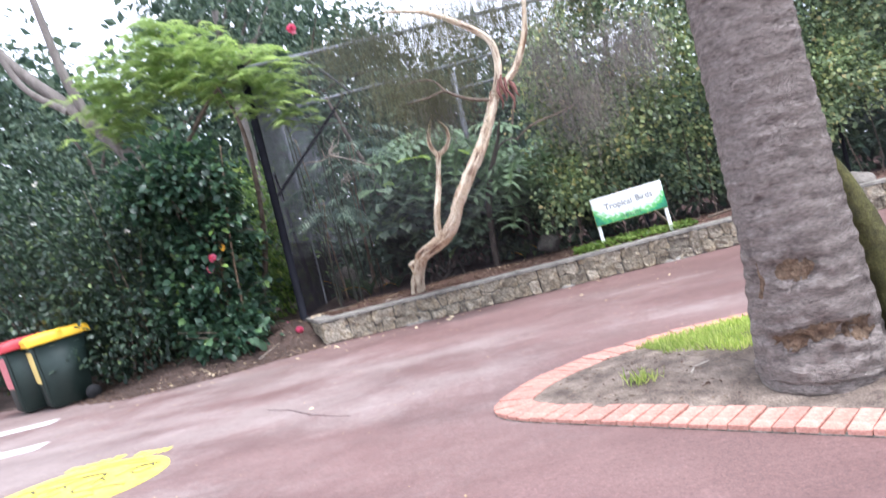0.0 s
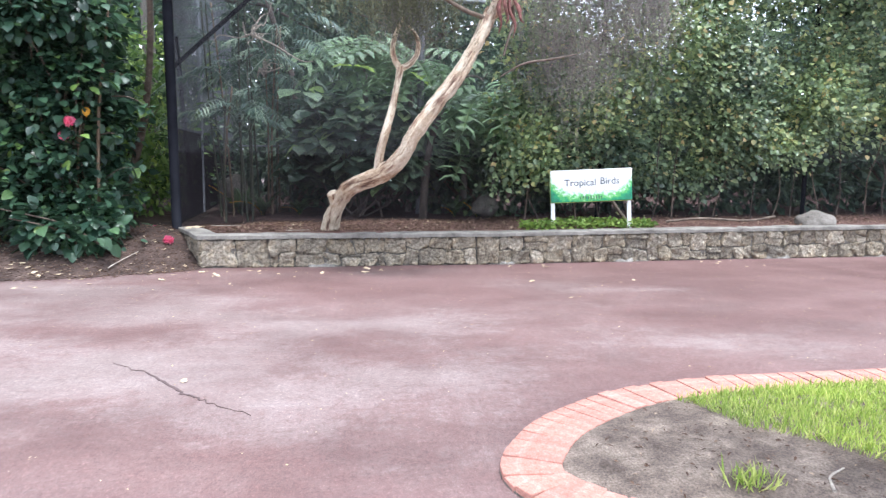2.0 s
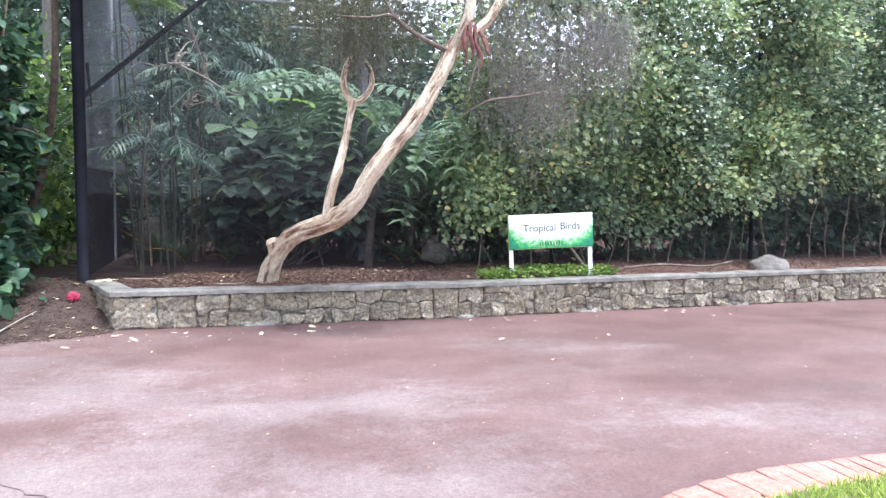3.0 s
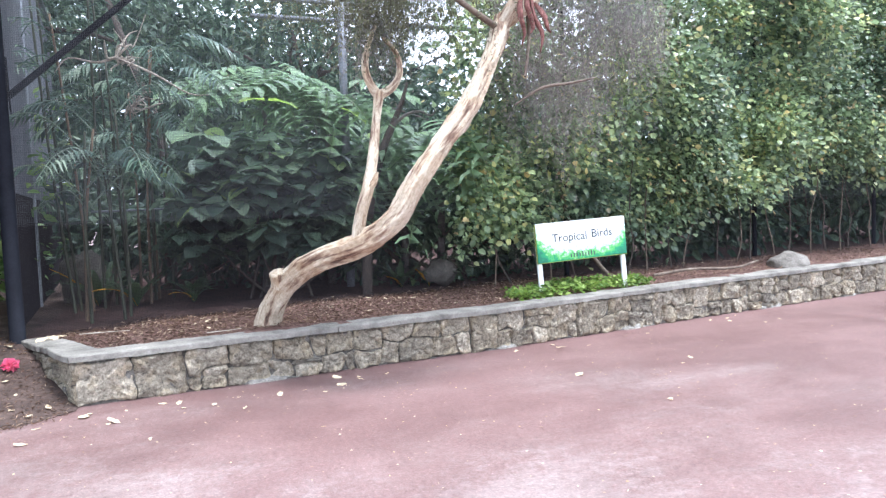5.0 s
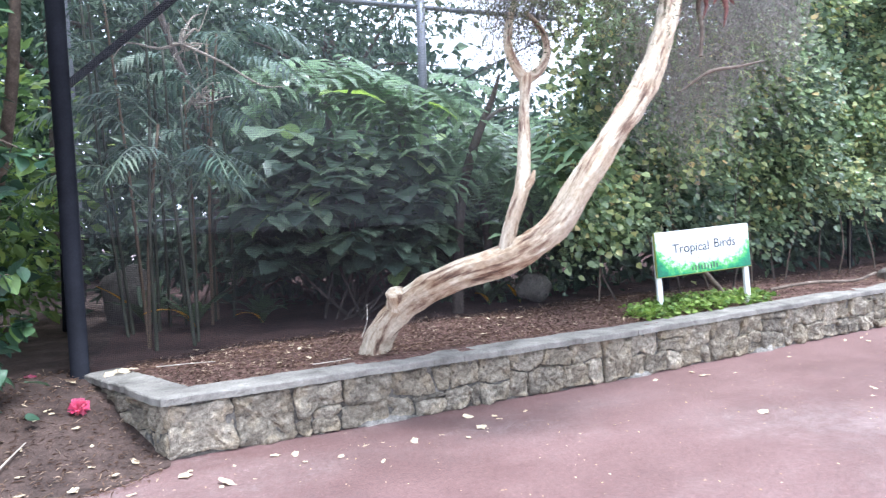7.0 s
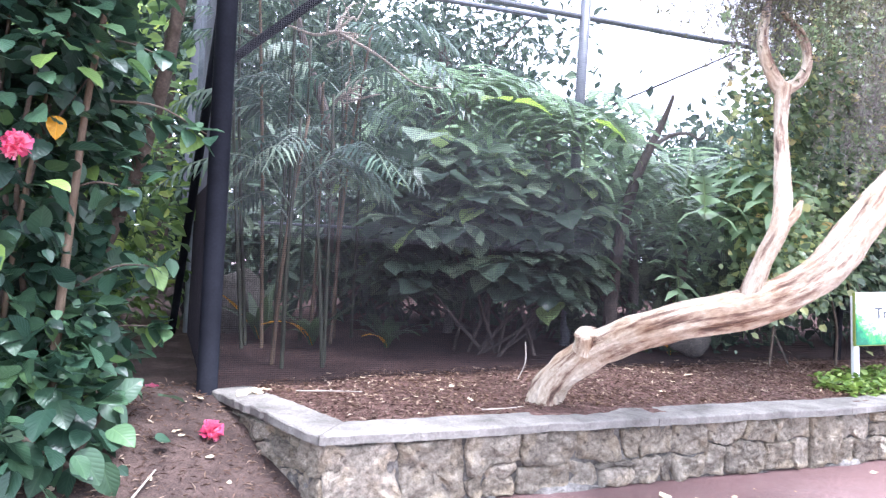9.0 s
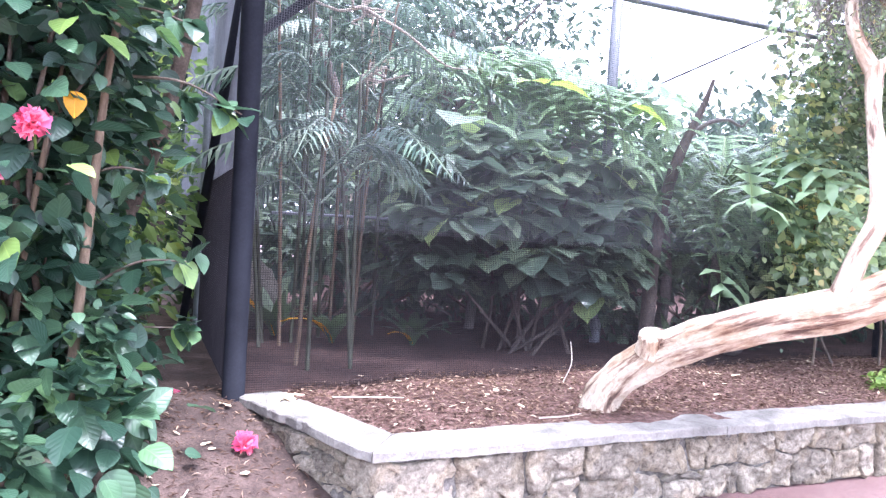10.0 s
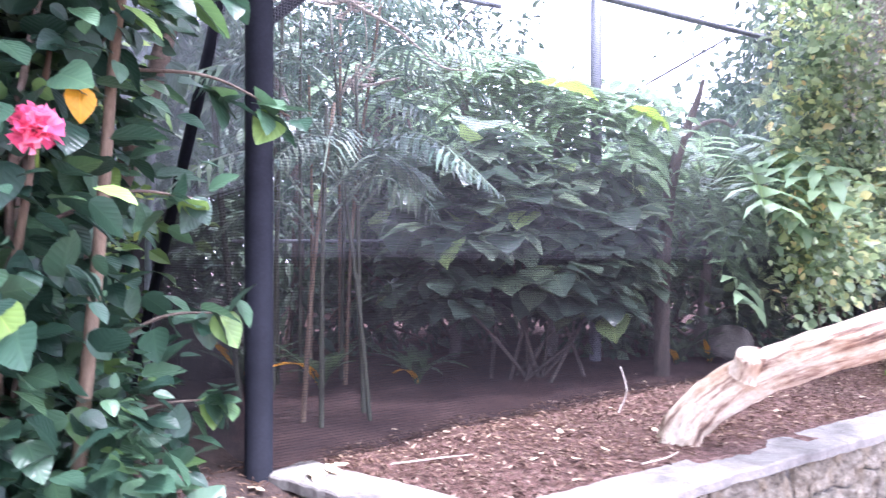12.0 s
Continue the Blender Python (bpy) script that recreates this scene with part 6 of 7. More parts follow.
# feathery tree over the shrubs
def feathery_tree():
    g = np.random.default_rng(81)
    base = (-3.7, 10.9, 0.28)
    t = thing("feathery_tree", "leaning tree with bright green feathery foliage above the shrubs", "tree", base)
    inv = Matrix.Translation(base).inverted()
    for k, (path, r) in enumerate([
            ([(-3.6, 10.9, 0.25), (-3.9, 10.7, 1.5), (-4.35, 10.5, 2.7), (-5.4, 10.45, 4.15), (-6.4, 10.5, 5.3), (-7.2, 10.6, 6.6)], [0.14, 0.13, 0.12, 0.10, 0.08, 0.05]),
            ([(-5.3, 10.45, 4.05), (-5.5, 10.4, 4.8), (-5.62, 10.4, 5.5), (-5.8, 10.4, 6.8)], [0.08, 0.07, 0.06, 0.04]),
            ([(-5.6, 10.4, 4.3), (-6.2, 10.3, 4.9), (-6.6, 10.2, 6.2)], [0.06, 0.05, 0.03]),
            ([(-4.3, 10.5, 2.6), (-3.8, 10.3, 3.3), (-3.1, 10.1, 3.9), (-2.4, 10.0, 4.2)], [0.05, 0.04, 0.028, 0.012]),
            ([(-3.6, 10.9, 0.3), (-3.1, 10.5, 1.4), (-2.85, 10.2, 2.4), (-2.8, 10.0, 3.3), (-3.0, 9.9, 4.0)], [0.05, 0.045, 0.035, 0.028, 0.012])]):
        v, f = bark_tube(path, r, 12, 82 + k, 0.12)
        o = part_np("trunk" if k == 0 else "limb", v, f, GREYBARK if k < 3 else TWIG, t, "", True)
        o.matrix_parent_inverse = inv
    pieces = []
    for k in range(640):
        c = np.array((g.uniform(-5.0, -1.9), g.uniform(9.5, 10.7), 0))
        c[2] = np.interp(c[0], [-5, -3.6, -1.9], [4.1, 4.7, 3.7]) + g.uniform(-0.7, 0.35)
        w = g.uniform(0, 2 * math.pi)
        d = np.array((math.cos(w), 0.7 * math.sin(w), 0))
        r = g.uniform(0.35, 0.6)
        lf, st = frond_leaflets([c, c + d * r * 0.5 + (0, 0, 0.08), c + d * r + (0, 0, -0.02)], g, 0.12, 0.13, 30, 0.15)
        pieces.append(lf)
    o = part_np("crown", *merge(pieces), FEATHER, t, "bright yellow-green feathery leaflets")
    o.matrix_parent_inverse = inv
    tagged(o, kind="stuff")


feathery_tree()


# woods that close the place behind
def far_woods():
    g = np.random.default_rng(85)
    c = np.c_[g.uniform(-34, 34, 8600), g.uniform(18.5, 23.5, 8600), g.uniform(0, 12.5, 8600)]
    top = np.interp(c[:, 0], [-34, -14.5, -11.4, -8.6, -7.2, -4.6, -3.2, -1.6, 2.2, 4.0, 5.2, 7.2, 8.8, 10.5, 14, 17.5, 34], [10, 9.8, 8.4, 9.0, 12, 12, 8.5, 6.6, 5.4, 5.2, 4.3, 3.9, 4.3, 4.8, 5.8, 9.5, 11.5])
    lump = np.array([noise.noise((p[0] * 0.6, p[1] * 0.6, p[2] * 0.6)) for p in c])
    c = c[c[:, 2] < top + 1.2 * lump - 0.2]
    p = np.repeat(c, 24, axis=0)
    off = g.normal(0, 0.42, p.shape)
    p = p + off
    p[:, 2] = np.abs(p[:, 2])
    v, f = leaves(p, off + g.normal(0, 0.3, p.shape) + np.array((0, 0, -0.25)), g.uniform(0.2, 0.42, len(p)), 0.65, LEAF_SIMPLE, None, 0.7, g)
    tagged(part_np("far_woods", v, f, CANOPY), "dense green woods closing the view behind the aviary", "woods", kind="stuff")


far_woods()


# ---- dead branches inside the aviary ----
def dead_branch(base, reach, seed, label):
    g = np.random.default_rng(seed)
    t = thing("dead_branch", label, "branch", base)
    inv = Matrix.Translation(base).inverted()
    b = np.array(base)
    for k in range(11):
        d = g.normal(0, 1, 3) * np.array((1, 0.4, 0.7)) + np.array((0.5, 0, 0.25))
        q = [b, b + d * reach * 0.3, b + d * reach * 0.55 + g.normal(0, 0.06, 3), b + d * reach * 0.8 + g.normal(0, 0.08, 3)]
        sv, sf = tube(catmull(q, 4), [0.014, 0.009, 0.003], 6, 0.05, k)
        o = part_np("twig", sv, sf, DEADWOOD, t, "", True)
        o.matrix_parent_inverse = inv
    return t


def dark_perch(points, radius, label, bark=DARKBARK):
    t = thing("perch_trunk", label, "branch", points[0])
    v, f = bark_tube(points, radius, 12, 91, 0.15)
    o = part_np("wood", v, f, bark, t, "", True)
    o.matrix_parent_inverse = Matrix.Translation(points[0]).inverted()
    return t


dark_perch([(0.36, 10.72, 0.33), (0.39, 10.74, 0.92), (0.46, 10.78, 1.4), (0.60, 10.84, 1.82), (0.74, 10.86, 2.12), (0.84, 10.84, 2.35), (0.90, 10.82, 2.55)], [0.055, 0.05, 0.046, 0.044, 0.036, 0.024, 0.014], "thin grey-brown crooked tree trunk inside the aviary")
dark_perch([(0.72, 10.86, 2.08), (0.85, 10.8, 2.2), (1.0, 10.76, 2.24), (1.12, 10.74, 2.2), (1.18, 10.72, 2.27)], [0.022, 0.018, 0.014, 0.010, 0.005], "short bent grey branch inside the aviary", GREYBARK)
dark_perch([(-1.55, 13.2, 0.35), (-1.6, 13.2, 2.2), (-1.9, 13.3, 3.2), (-2.2, 13.4, 4.2)], [0.06, 0.05, 0.04, 0.03], "dark bare tree trunk inside the aviary")
dead_branch((-1.85, 11.0, 2.72), 0.28, 92, "bleached bare dead branch spreading inside the aviary")
dead_branch((-1.78, 11.15, 2.28), 0.13, 93, "bleached bare twigs inside the aviary")


# ---- boulders ----
def boulder(at, size, seed, label):
    bm = bmesh.new()
    bmesh.ops.create_icosphere(bm, subdivisions=4, radius=1)
    for v in bm.verts:
        k = 1 + 0.28 * noise.noise(v.co * 1.2 + Vector((seed, 0, 0))) + 0.07 * noise.noise(v.co * 4 + Vector((seed, 3, 0)))
        v.co = Vector((v.co.x * size[0] * k, v.co.y * size[1] * k, v.co.z * size[2] * k))
    o = part("boulder", bm, ROCK, None, "", True)
    o.location = at
    return tagged(o, label, "rock")


boulder((5.45, 10.2, 0.41), (0.27, 0.19, 0.15), 1, "smooth pale boulder in the raised bed")
boulder((1.2, 10.85, 0.55), (0.17, 0.15, 0.15), 2, "grey boulder on the aviary floor")
boulder((-2.42, 12.4, 0.56), (0.26, 0.2, 0.34), 3, "pale upright boulder inside the aviary")
boulder((0.9, 11.9, 0.45), (0.3, 0.2, 0.14), 4, "grey boulder on the aviary floor")


# ---- flowers ----
def double_flower(name, at, size, material, label, seed, facing=(0.1, -1, 0.15), petals=58):
    g = np.random.default_rng(seed)
    t = thing(name, label, "flower", at)
    n = petals
    d = unit(g.normal(0, 0.95, (n, 3)) + np.array(facing))
    up = unit(np.cross(d, g.normal(0, 1, (n, 3))))
    nu, nw = 4, 5
    vs, fs = [], []
    for i in range(n):
        s = np.cross(up[i], d[i])
        ln = size * g.uniform(0.7, 1.05)
        ph = g.uniform(0, 6)
        base = len(vs)
        for a in range(nu):
            for b in range(nw):
                u, w = a / (nu - 1), b / (nw - 1) - 0.5
                vs.append(d[i] * ln * u + s * w * ln * (0.25 + 0.75 * u) + up[i] * ln * (0.10 * math.sin(w * 11 + ph) * u + 0.12 * u * u))
        for a in range(nu - 1):
            for b in range(nw - 1):
                k = base + a * nw + b
                fs += [(k, k + 1, k + nw + 1), (k, k + nw + 1, k + nw)]
    part_np("petals", np.array(vs), fs, material, t, "", True)
    v, f = tube([(0, 0.01, -0.01), (0.0, 0.03, -0.04), (0.0, 0.05, -0.08)], [0.006, 0.004], 6)
    part_np("stalk", v, f, GROUNDCOVER, t, "", True)
    return t


double_flower("hibiscus_flower", (-3.264, 9.02, 1.478), 0.058, PINK, "large pink double hibiscus flower on the shrub", 101)
double_flower("hibiscus_flower", (-3.392, 9.16, 1.343), 0.05, PINK, "half-hidden pink hibiscus flower on the shrub", 102)
double_flower("fallen_flower", (-2.51, 9.51, 0.22), 0.06, PINK, "pink hibiscus flower fallen on the soil", 103, (0.2, -0.4, 0.9))
double_flower("fallen_flower", (-2.855, 10.05, 0.29), 0.055, PINK, "pink hibiscus flower fallen on the soil", 104, (0, -0.5, 0.9))
double_flower("hibiscus_flower", (-1.62, 9.62, 4.33), 0.07, PINK, "pink flower high in the foliage", 105)
for k, (x, y, z) in enumerate([(-5.4, 8.95, 3.0), (-3.62, 9.0, 1.15), (-4.3, 8.95, 2.1), (-5.6, 9.0, 2.5), (-3.9, 8.95, 2.6)]):
    double_flower("white_flower", (x, y, z), 0.045, WHITEPETAL, "small white flower among dark leaves", 110 + k, petals=6)


def single_leaf(name, at, along, length, width, material, label, category, shape=LEAF_OVAL, group="", seed=1):
    v, f = leaves(np.zeros((1, 3)), np.array([along]), length, width, shape, None, 0.25, np.random.default_rng(seed))
    o = with_grain(part_np(name, v, f, material), shape, 1)
    o.location = at
    return tagged(o, label, category, group)


single_leaf("yellow_leaf", (-3.185, 9.22, 1.635), (0.1, -0.3, -1), 0.10, 0.8, YELLOWLEAF, "yellowed leaf on the hibiscus shrub", "leaf", LEAF_ROUND, seed=2)

# ---- fallen leaves ----
g = np.random.default_rng(121)
litter_label = "pale dry curled leaf fallen on the ground"


def litter_mesh(seed):
    q = np.random.default_rng(seed)
    n = 6
    v = []
    for i in range(n + 1):
        u = i / n
        w = 0.34 * math.sin(math.pi * (0.08 + 0.86 * u)) * q.uniform(0.45, 1.3)
        v += [(u - 0.5, -w, 0.10 * q.random() + 0.12 * u * u), (u - 0.5, 0, 0.02 + 0.08 * q.random()), (u - 0.5, w, 0.10 * q.random() + 0.03)]
    f = []
    for i in range(n):
        a = 3 * i
        f += [(a, a + 3, a + 4), (a, a + 4, a + 1), (a + 1, a + 4, a + 5), (a + 1, a + 5, a + 2)]
    return mesh_from("fallen_leaf", v, f, LITTER)


litter_meshes = [litter_mesh(s) for s in range(8)]


def drop_leaf(x, y, z, size, place):
    o = new("fallen_leaf", litter_meshes[int(g.integers(8))])
    o.matrix_basis = pose(x, y, z + 0.001, g.normal(0, 8), g.normal(0, 8), g.uniform(0, 360)) @ Matrix.Diagonal((size, size, size, 1))
    tagged(o, litter_label, "leaf", "fallen leaves on the " + place)


for x, y, s in [(-0.33, 8.73, 0.085), (1.63, 9.06, 0.08), (1.28, 8.2, 0.075), (-1.76, 8.53, 0.10), (-0.76, 8.68, 0.06), (1.45, 7.43, 0.06), (-0.32, 8.96, 0.07), (1.62, 9.19, 0.06), (-1.15, 5.38, 0.05), (-1.95, 8.72, 0.09), (-1.4, 8.78, 0.06), (-2.2, 8.3, 0.07), (-3.3, 7.9, 0.05)]:
    drop_leaf(x, y, 0.002, s, "path")
for k in range(46):
    x = g.uniform(-4.5, 4.5)
    y = float(wall_y(x)) - abs(g.normal(0, 0.5)) - 0.08 if x > -2 else np.interp(x, EDGE_X, EDGE_Y) - abs(g.normal(0, 0.4))
    drop_leaf(x, y, 0.002, g.uniform(0.02, 0.055), "path")
for k in range(90):
    x = g.uniform(-4.2, -2.15)
    y = np.interp(x, EDGE_X, EDGE_Y) + g.uniform(0.05, 1.3)
    if y < 9.9 - (x + 2.52) * 2 - 0.15:
        drop_leaf(x, y, float(soil_z(x, y)) + 0.006, g.uniform(0.02, 0.065), "soil")
for x, y, s in [(-1.38, 9.47, 0.05), (0.65, 10.1, 0.06), (-0.73, 9.84, 0.04), (-2.37, 9.83, 0.13), (-2.25, 9.9, 0.07), (-2.3, 9.86, 0.1)]:
    drop_leaf(x, y, float(bed_z(x, y)) + 0.014, s, "mulch")
for k in range(60):
    x = g.uniform(-1.9, 5.5)
    y = g.uniform(float(wall_y(x)) + 0.3, float(net_y(x)) + 0.5)
    drop_leaf(x, y, float(bed_z(x, y)) + 0.012, g.uniform(0.025, 0.05), "mulch")


def path_flecks():
    """Pale crumbs of leaf and grit lying on the asphalt."""
    q = np.random.default_rng(77)
    v, f = [], []
    while len(f) < 1300:
        x, y = q.uniform(-5.5, 6), q.uniform(1.5, 9.4)
        if y > float(wall_y(x)) - 0.06 or (x < -2 and y > np.interp(x, EDGE_X, EDGE_Y) - 0.1) or (x > 0.2 and y < 5.6):
            continue
        r, w, a = q.uniform(0.002, 0.006), q.uniform(0.35, 1.0), q.uniform(0, math.pi)
        b = len(v)
        for k in range(4):
            t = a + k * math.pi / 2
            m = r * (w if k % 2 else 1.0) * q.uniform(0.7, 1.3)
            v.append((x + m * math.cos(t), y + m * math.sin(t), 0.0015 + 0.002 * q.random()))
        f += [(b, b + 1, b + 2), (b, b + 2, b + 3)]
    tagged(part_np("path_flecks", v, f, LITTER), "tiny pale leaf crumbs scattered over the asphalt", "litter", kind="stuff")


path_flecks()


def scatter_chips():
    """Loose bark chips over the bed and needles over the soil."""
    n = 16000
    x = np.r_[g.uniform(-2.3, 2.5, n // 2), g.uniform(-2.3, 8, n // 2)]
    t = g.uniform(0, 1, n)
    y = wall_y(x) + 0.21 + t * (net_y(x) + 0.12 - wall_y(x) - 0.21)
    ok = y > 9.98 - (x + 2.52) / 0.48 * 0.98 + 0.42
    x, y = x[ok], y[ok]
    p = np.c_[x, y, bed_z(x, y) + 0.006 + 0.012 * g.random(len(x))]
    a = np.c_[g.normal(0, 1, len(x)), g.normal(0, 1, len(x)), g.normal(0, 0.22, len(x))]
    v, f = leaves(p, a, g.uniform(0.012, 0.042, len(x)), 0.34, LEAF_SIMPLE, None, 0.3, g)
    tagged(part_np("bark_chips", v, f, CHIP), "loose brown bark chips over the raised bed", "mulch", kind="stuff")
    n = 9000
    x = g.uniform(-6, -2.05, n)
    e = np.interp(x, EDGE_X, EDGE_Y)
    y = e + g.uniform(-0.12, 1.6, n)
    ok = (y < 9.98 - (x + 2.52) / 0.48 * 0.98 - 0.03)
    x, y = x[ok], y[ok]
    p = np.c_[x, y, soil_z(x, y) + 0.004 + 0.012 * g.random(len(x))]
    a = np.c_[g.normal(0, 1, len(x)), g.normal(0, 1, len(x)), g.normal(0, 0.2, len(x))]
    v, f = leaves(p, a, g.uniform(0.01, 0.05, len(x)), 0.16, LEAF_SIMPLE, None, 0.3, g)
    tagged(part_np("soil_litter", v, f, CHIP), "dry needles and leaf crumbs over the garden soil", "litter", kind="stuff")


scatter_chips()


def island_crumbs():
    n = 2600
    x, y = g.uniform(0.7, 3.4, n), g.uniform(2.6, 5.1, n)
    inside = np.array([(abs(b - 4.3) < (a - 0.45) * 0.82) for a, b in zip(x, y)]) & ((x - 1.87) ** 2 + (y - 3.60) ** 2 > 0.14)
    x, y = x[inside], y[inside]
    z = np.array([island_z(a, b) for a, b in zip(x, y)])
    d = np.c_[g.normal(0, 1, len(x)), g.normal(0, 1, len(x)), g.normal(0, 0.15, len(x))]
    v, f = leaves(np.c_[x, y, z + 0.006], d, g.uniform(0.008, 0.035, len(x)), 0.35, LEAF_SIMPLE, None, 0.3, g)
    tagged(part_np("island_litter", v, f, CHIP), "dry crumbs and twigs over the island earth", "litter", kind="stuff")


island_crumbs()
n = 900
px, py = g.uniform(-4.5, 5, n), 9.0 - np.abs(g.normal(0, 2.2, n))
ok = (py < wall_y(px) - 0.1) & (py < np.interp(px, EDGE_X + [5], EDGE_Y + [9.7]) - 0.1) & ~((px > 0.2) & (py < 5.5))
px, py = px[ok], py[ok]
v, f = leaves(np.c_[px, py, np.full(len(px), 0.003)], np.c_[g.normal(0, 1, len(px)), g.normal(0, 1, len(px)), np.zeros(len(px))], g.uniform(0.006, 0.018, len(px)), 0.6, LEAF_SIMPLE, None, 0.15, g)
tagged(part_np("path_debris", v, f, LITTER), "tiny pale petals and crumbs scattered over the asphalt", "litter", kind="stuff")


def twig(at, to, r, label):
    t = thing("fallen_twig", label, "twig", at)
    a, b = np.array(at), np.array(to)
    v, f = tube(catmull([a, (a + b) / 2 + g.normal(0, 0.02, 3) * (1, 1, 0.2), b], 5), [r, r * 0.5], 6, 0.1)
    o = part_np("stick", v, f, DEADWOOD, t, "", True)
    o.matrix_parent_inverse = Matrix.Translation(at).inverted()


twig((-2.85, 8.72, 0.05), (-2.72, 9.2, 0.15), 0.007, "thin bare twig lying on soil")
twig((-2.1, 9.72, 0.375), (-1.75, 9.68, 0.378), 0.004, "thin pale twig lying on mulch")
twig((-0.72, 9.95, 0.39), (-0.66, 10.0, 0.62), 0.004, "bare twig leaning on the netting")
twig((1.36, 3.95, 0.075), (1.5, 4.1, 0.08), 0.006, "bare stick lying on the island earth")
twig((-1.2, 9.28, 0.372), (-0.95, 9.33, 0.374), 0.004, "thin pale twig lying on mulch")


# ---- island grass ----
def blades(places, height, width, material, name, label, category):
    n = len(places)
    a = np.c_[g.normal(0, 0.45, n), g.normal(0, 0.45, n), np.ones(n)]
    v, f = leaves(places, a, height * g.uniform(0.5, 1.3, n), width, LEAF_BLADE, g.normal(0, 1, (n, 3)), 0.4, g)
    tagged(part_np(name, v, f, material), label, category, kind="stuff")


n = 52000
gx = g.uniform(1.1, 5.5, n)
gy = g.uniform(3.95, 5.2, n)
edge = np.interp(gx, [1.1, 1.25, 1.4, 1.5, 1.7, 2.4, 5.5], [5.05, 4.88, 4.5, 4.25, 4.15, 4.3, 4.25])
dens = np.array([noise.noise((a * 3, b * 3, 9)) for a, b in zip(gx, gy)])
ok = (gy > edge + 0.22 * dens) & (gy < np.interp(gx, [1.1, 1.8, 2.6, 5.5], [4.9, 5.06, 5.13, 5.2])) & ((gx - 1.87) ** 2 + (gy - 3.60) ** 2 > 0.16)
gx, gy = gx[ok], gy[ok]
gz = np.array([island_z(a, b) for a, b in zip(gx, gy)])
blades(np.c_[gx, gy, gz - 0.006], 0.055, 0.075, GRASS, "grass", "short yellow-green lawn grass on the island", "grass")
tx = g.normal(1.13, 0.045, 90)
ty = g.normal(4.05, 0.03, 90)
blades(np.c_[tx, ty, np.full(len(tx), 0.05)], 0.08, 0.08, GRASS, "grass_tuft", "small green tuft of grass on dry earth", "grass")

# groundcover round the sign
n = 1500
x = g.uniform(1.45, 3.15, n)
y = wall_y(x) + 0.2 + g.uniform(0, 1, n) ** 1.3 * np.interp(x, [1.45, 2, 3.15], [0.3, 0.5, 0.4])
p = np.c_[x, y, bed_z(x, y) + g.uniform(0.0, 0.085, n)]
v, f = leaves(p, np.c_[g.normal(0, 1, n), g.normal(-0.4, 1, n), g.normal(0.1, 0.4, n)], g.uniform(0.03, 0.06, n), 0.85, LEAF_OVAL, None, 0.5, g)
tagged(part_np("groundcover", v, f, GROUNDCOVER), "light green groundcover leaves round the sign posts", "plant", kind="stuff")

# ---- pieces of wall and edging ----
gs = np.random.default_rng(131)
lay_stones(RETURN, [0.5], gs, lambda x: 0.27 + 0.025 * np.clip((x + 2.52) / 0.48, 0, 1))
lay_stones(WALL[:7], [0.36, 0.34], gs, lambda x: float(cap_z(x)) - 0.05)


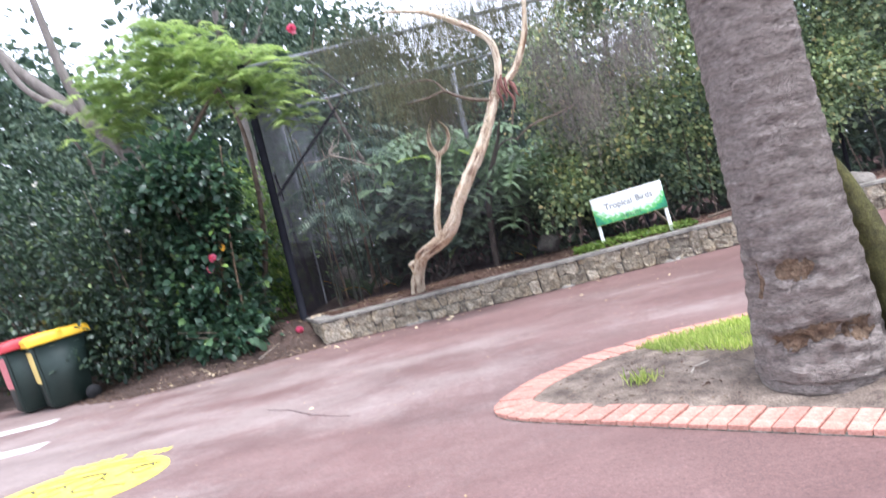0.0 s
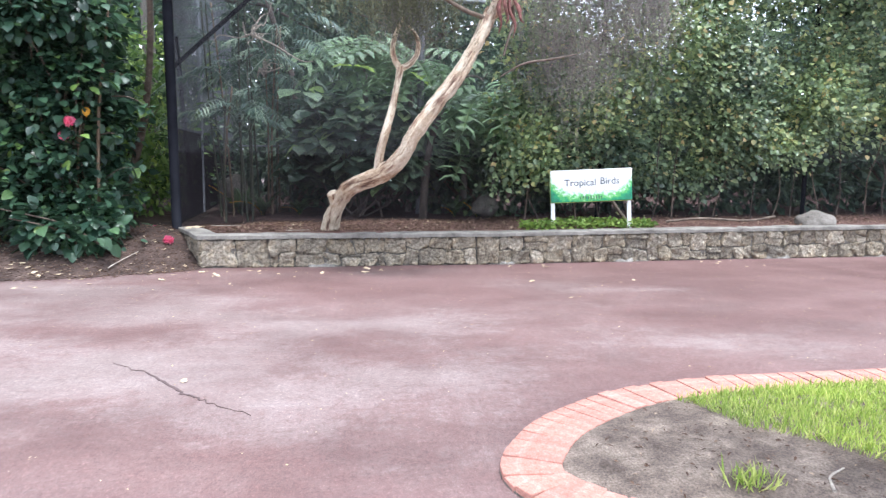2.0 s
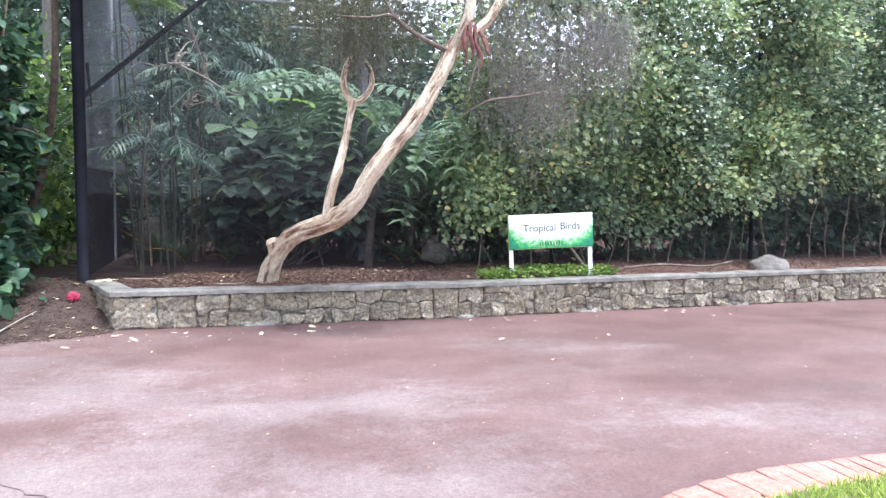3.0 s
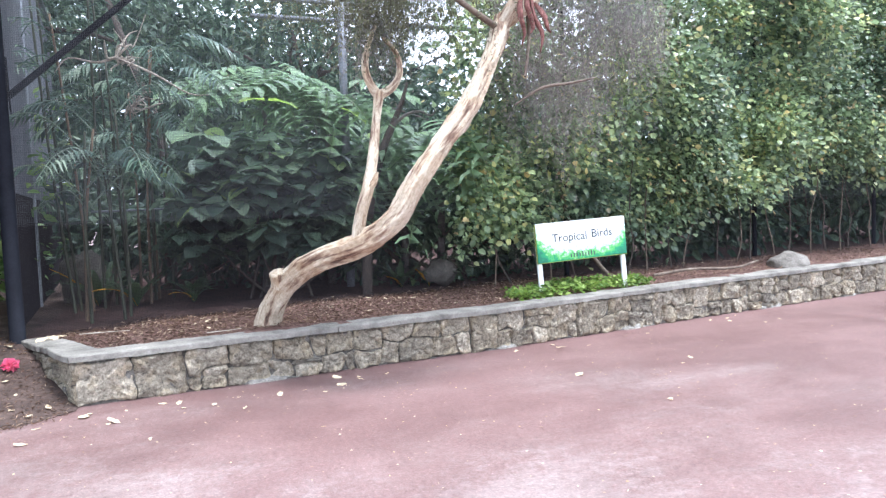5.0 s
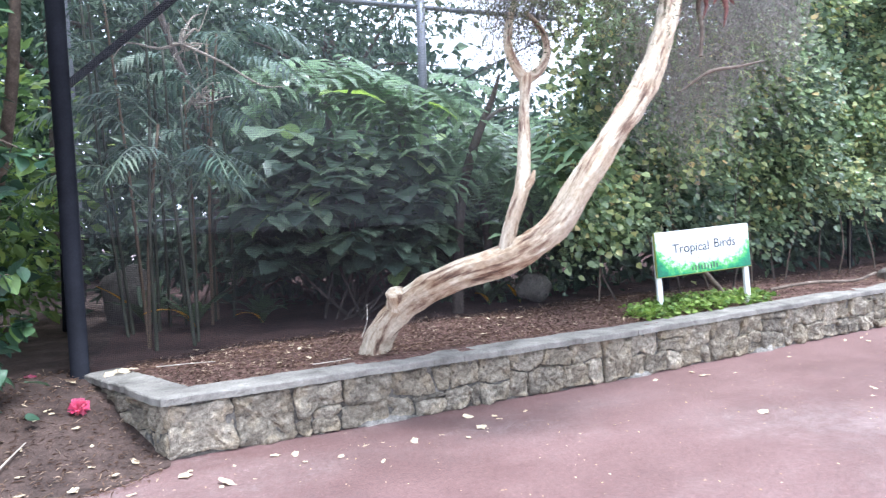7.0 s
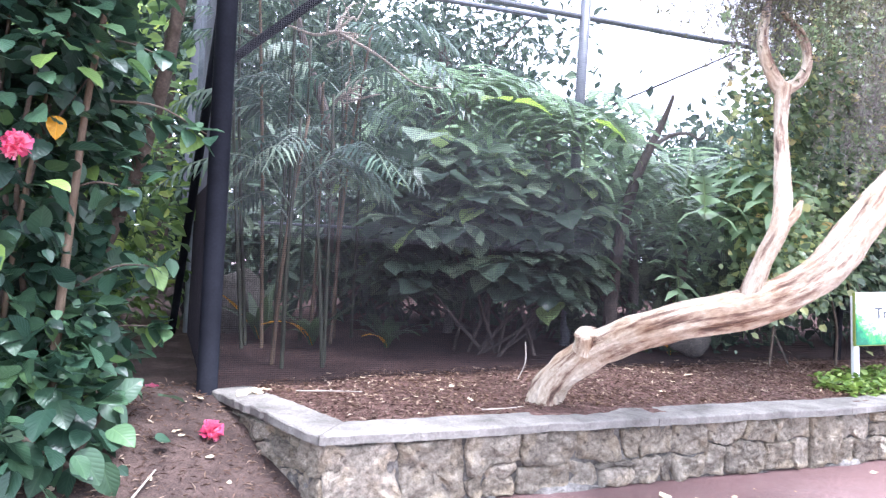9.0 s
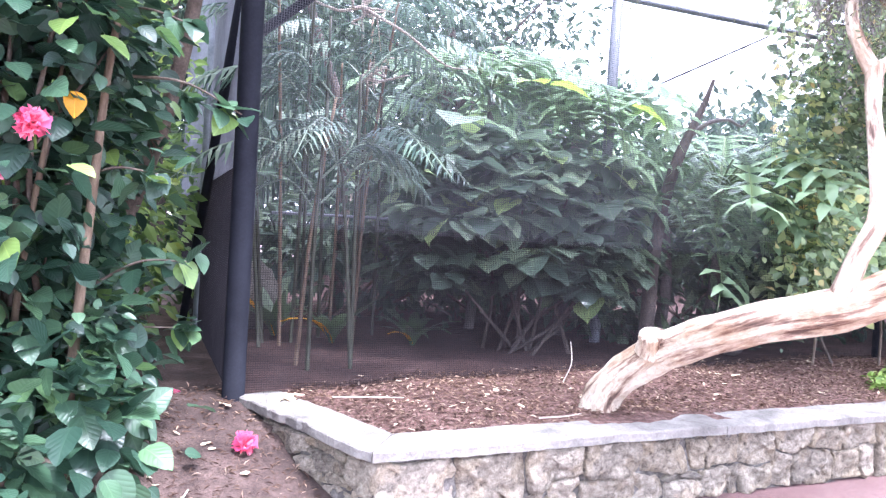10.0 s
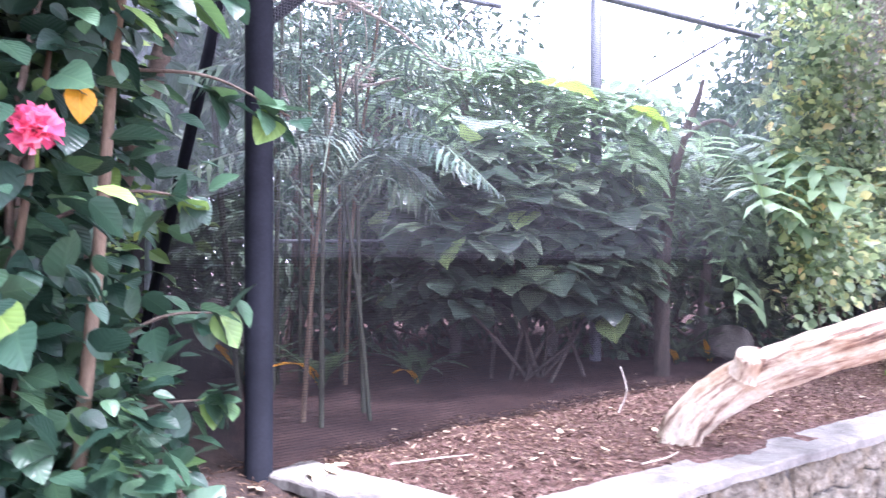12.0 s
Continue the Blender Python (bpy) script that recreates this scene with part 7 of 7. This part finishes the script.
def wall_foot():
    """Crumbled pale mortar along the foot of the wall, thick and thin by turns."""
    pts, _ = along_line(np.array(WALL[:7]), 0.03)
    d = unit(np.gradient(pts, axis=0))
    nrm = np.c_[-d[:, 1], d[:, 0]]
    v, f = [], []
    for i, (p, n) in enumerate(zip(pts, nrm)):
        k = noise.noise((i * 0.06, 0, 7)) * 1.6 + 0.7 * noise.noise((i * 0.31, 0, 2)) - 0.1
        h = 0.055 * max(0.0, k)
        out = -0.01 + 0.8 * h
        for o, z in ((out, -0.004), (out * 0.75, 0.3 * h), (0.004, h * 0.8), (-0.03, h)):
            q = p - n * o
            v.append((q[0], q[1], z + (0.006 * noise.noise((q[0] * 40, q[1] * 40, z * 50)) if z > 0 else -0.002)))
    for i in range(len(pts) - 1):
        for k in range(3):
            b = 4 * i + k
            f += [(b, b + 4, b + 5), (b, b + 5, b + 1)]
    part_np("mortar_fillet", v, f, FOOTMORTAR, stone_wall, "crumbling pale mortar", True)


wall_foot()
coping([RETURN[0]] + WALL, [0.33] + [float(cap_z(p[0])) for p in WALL], gs)

brick_edging = tagged(part_np("edging_bed", *(lambda q: (np.r_[np.c_[ISLAND, np.full(len(ISLAND), -0.01)], np.c_[q, np.full(len(q), -0.01)], np.c_[ISLAND, np.full(len(ISLAND), 0.006)], np.c_[q, np.full(len(q), 0.008)]],
    [t for i in range(len(ISLAND) - 1) for a in [2 * len(ISLAND) + i] for t in ((a, a + 1, a + 1 + len(ISLAND)), (a, a + 1 + len(ISLAND), a + len(ISLAND)))] + [t for i in range(len(ISLAND) - 1) for t in ((i, i + 1, i + 1 + 2 * len(ISLAND)), (i, i + 1 + 2 * len(ISLAND), i + 2 * len(ISLAND)))]))(
    ISLAND + unit(np.c_[np.gradient(ISLAND[:, 1]), -np.gradient(ISLAND[:, 0])]) * 0.235), MORTAR), "edging of salmon clay bricks round the traffic island", "edging", kind="structure")


def brick_mesh():
    bm = box(bmesh.new(), -0.04, -0.115, -0.03, 0.04, 0.115, 0.032, 0.005)
    bmesh.ops.recalc_face_normals(bm, faces=bm.faces[:])
    me = bpy.data.meshes.new("brick")
    bm.to_mesh(me)
    bm.free()
    me.materials.append(BRICK)
    return me


bricks = brick_mesh()
spots, s = along_line(ISLAND, 0.0875)
ahead = along_line(ISLAND, 0.0875)[0]
for i, q in enumerate(spots):
    d = spots[min(i + 1, len(spots) - 1)] - spots[max(i - 1, 0)]
    nrm = unit(np.array((d[1], -d[0])))
    o = under(new("brick", bricks), brick_edging)
    c = q + nrm * 0.117
    o.matrix_basis = pose(c[0], c[1], -0.006 + gs.normal(0, 0.0022), gs.normal(0, 0.9), gs.normal(0, 0.9), math.degrees(math.atan2(d[1], d[0])) + gs.normal(0, 0.8))
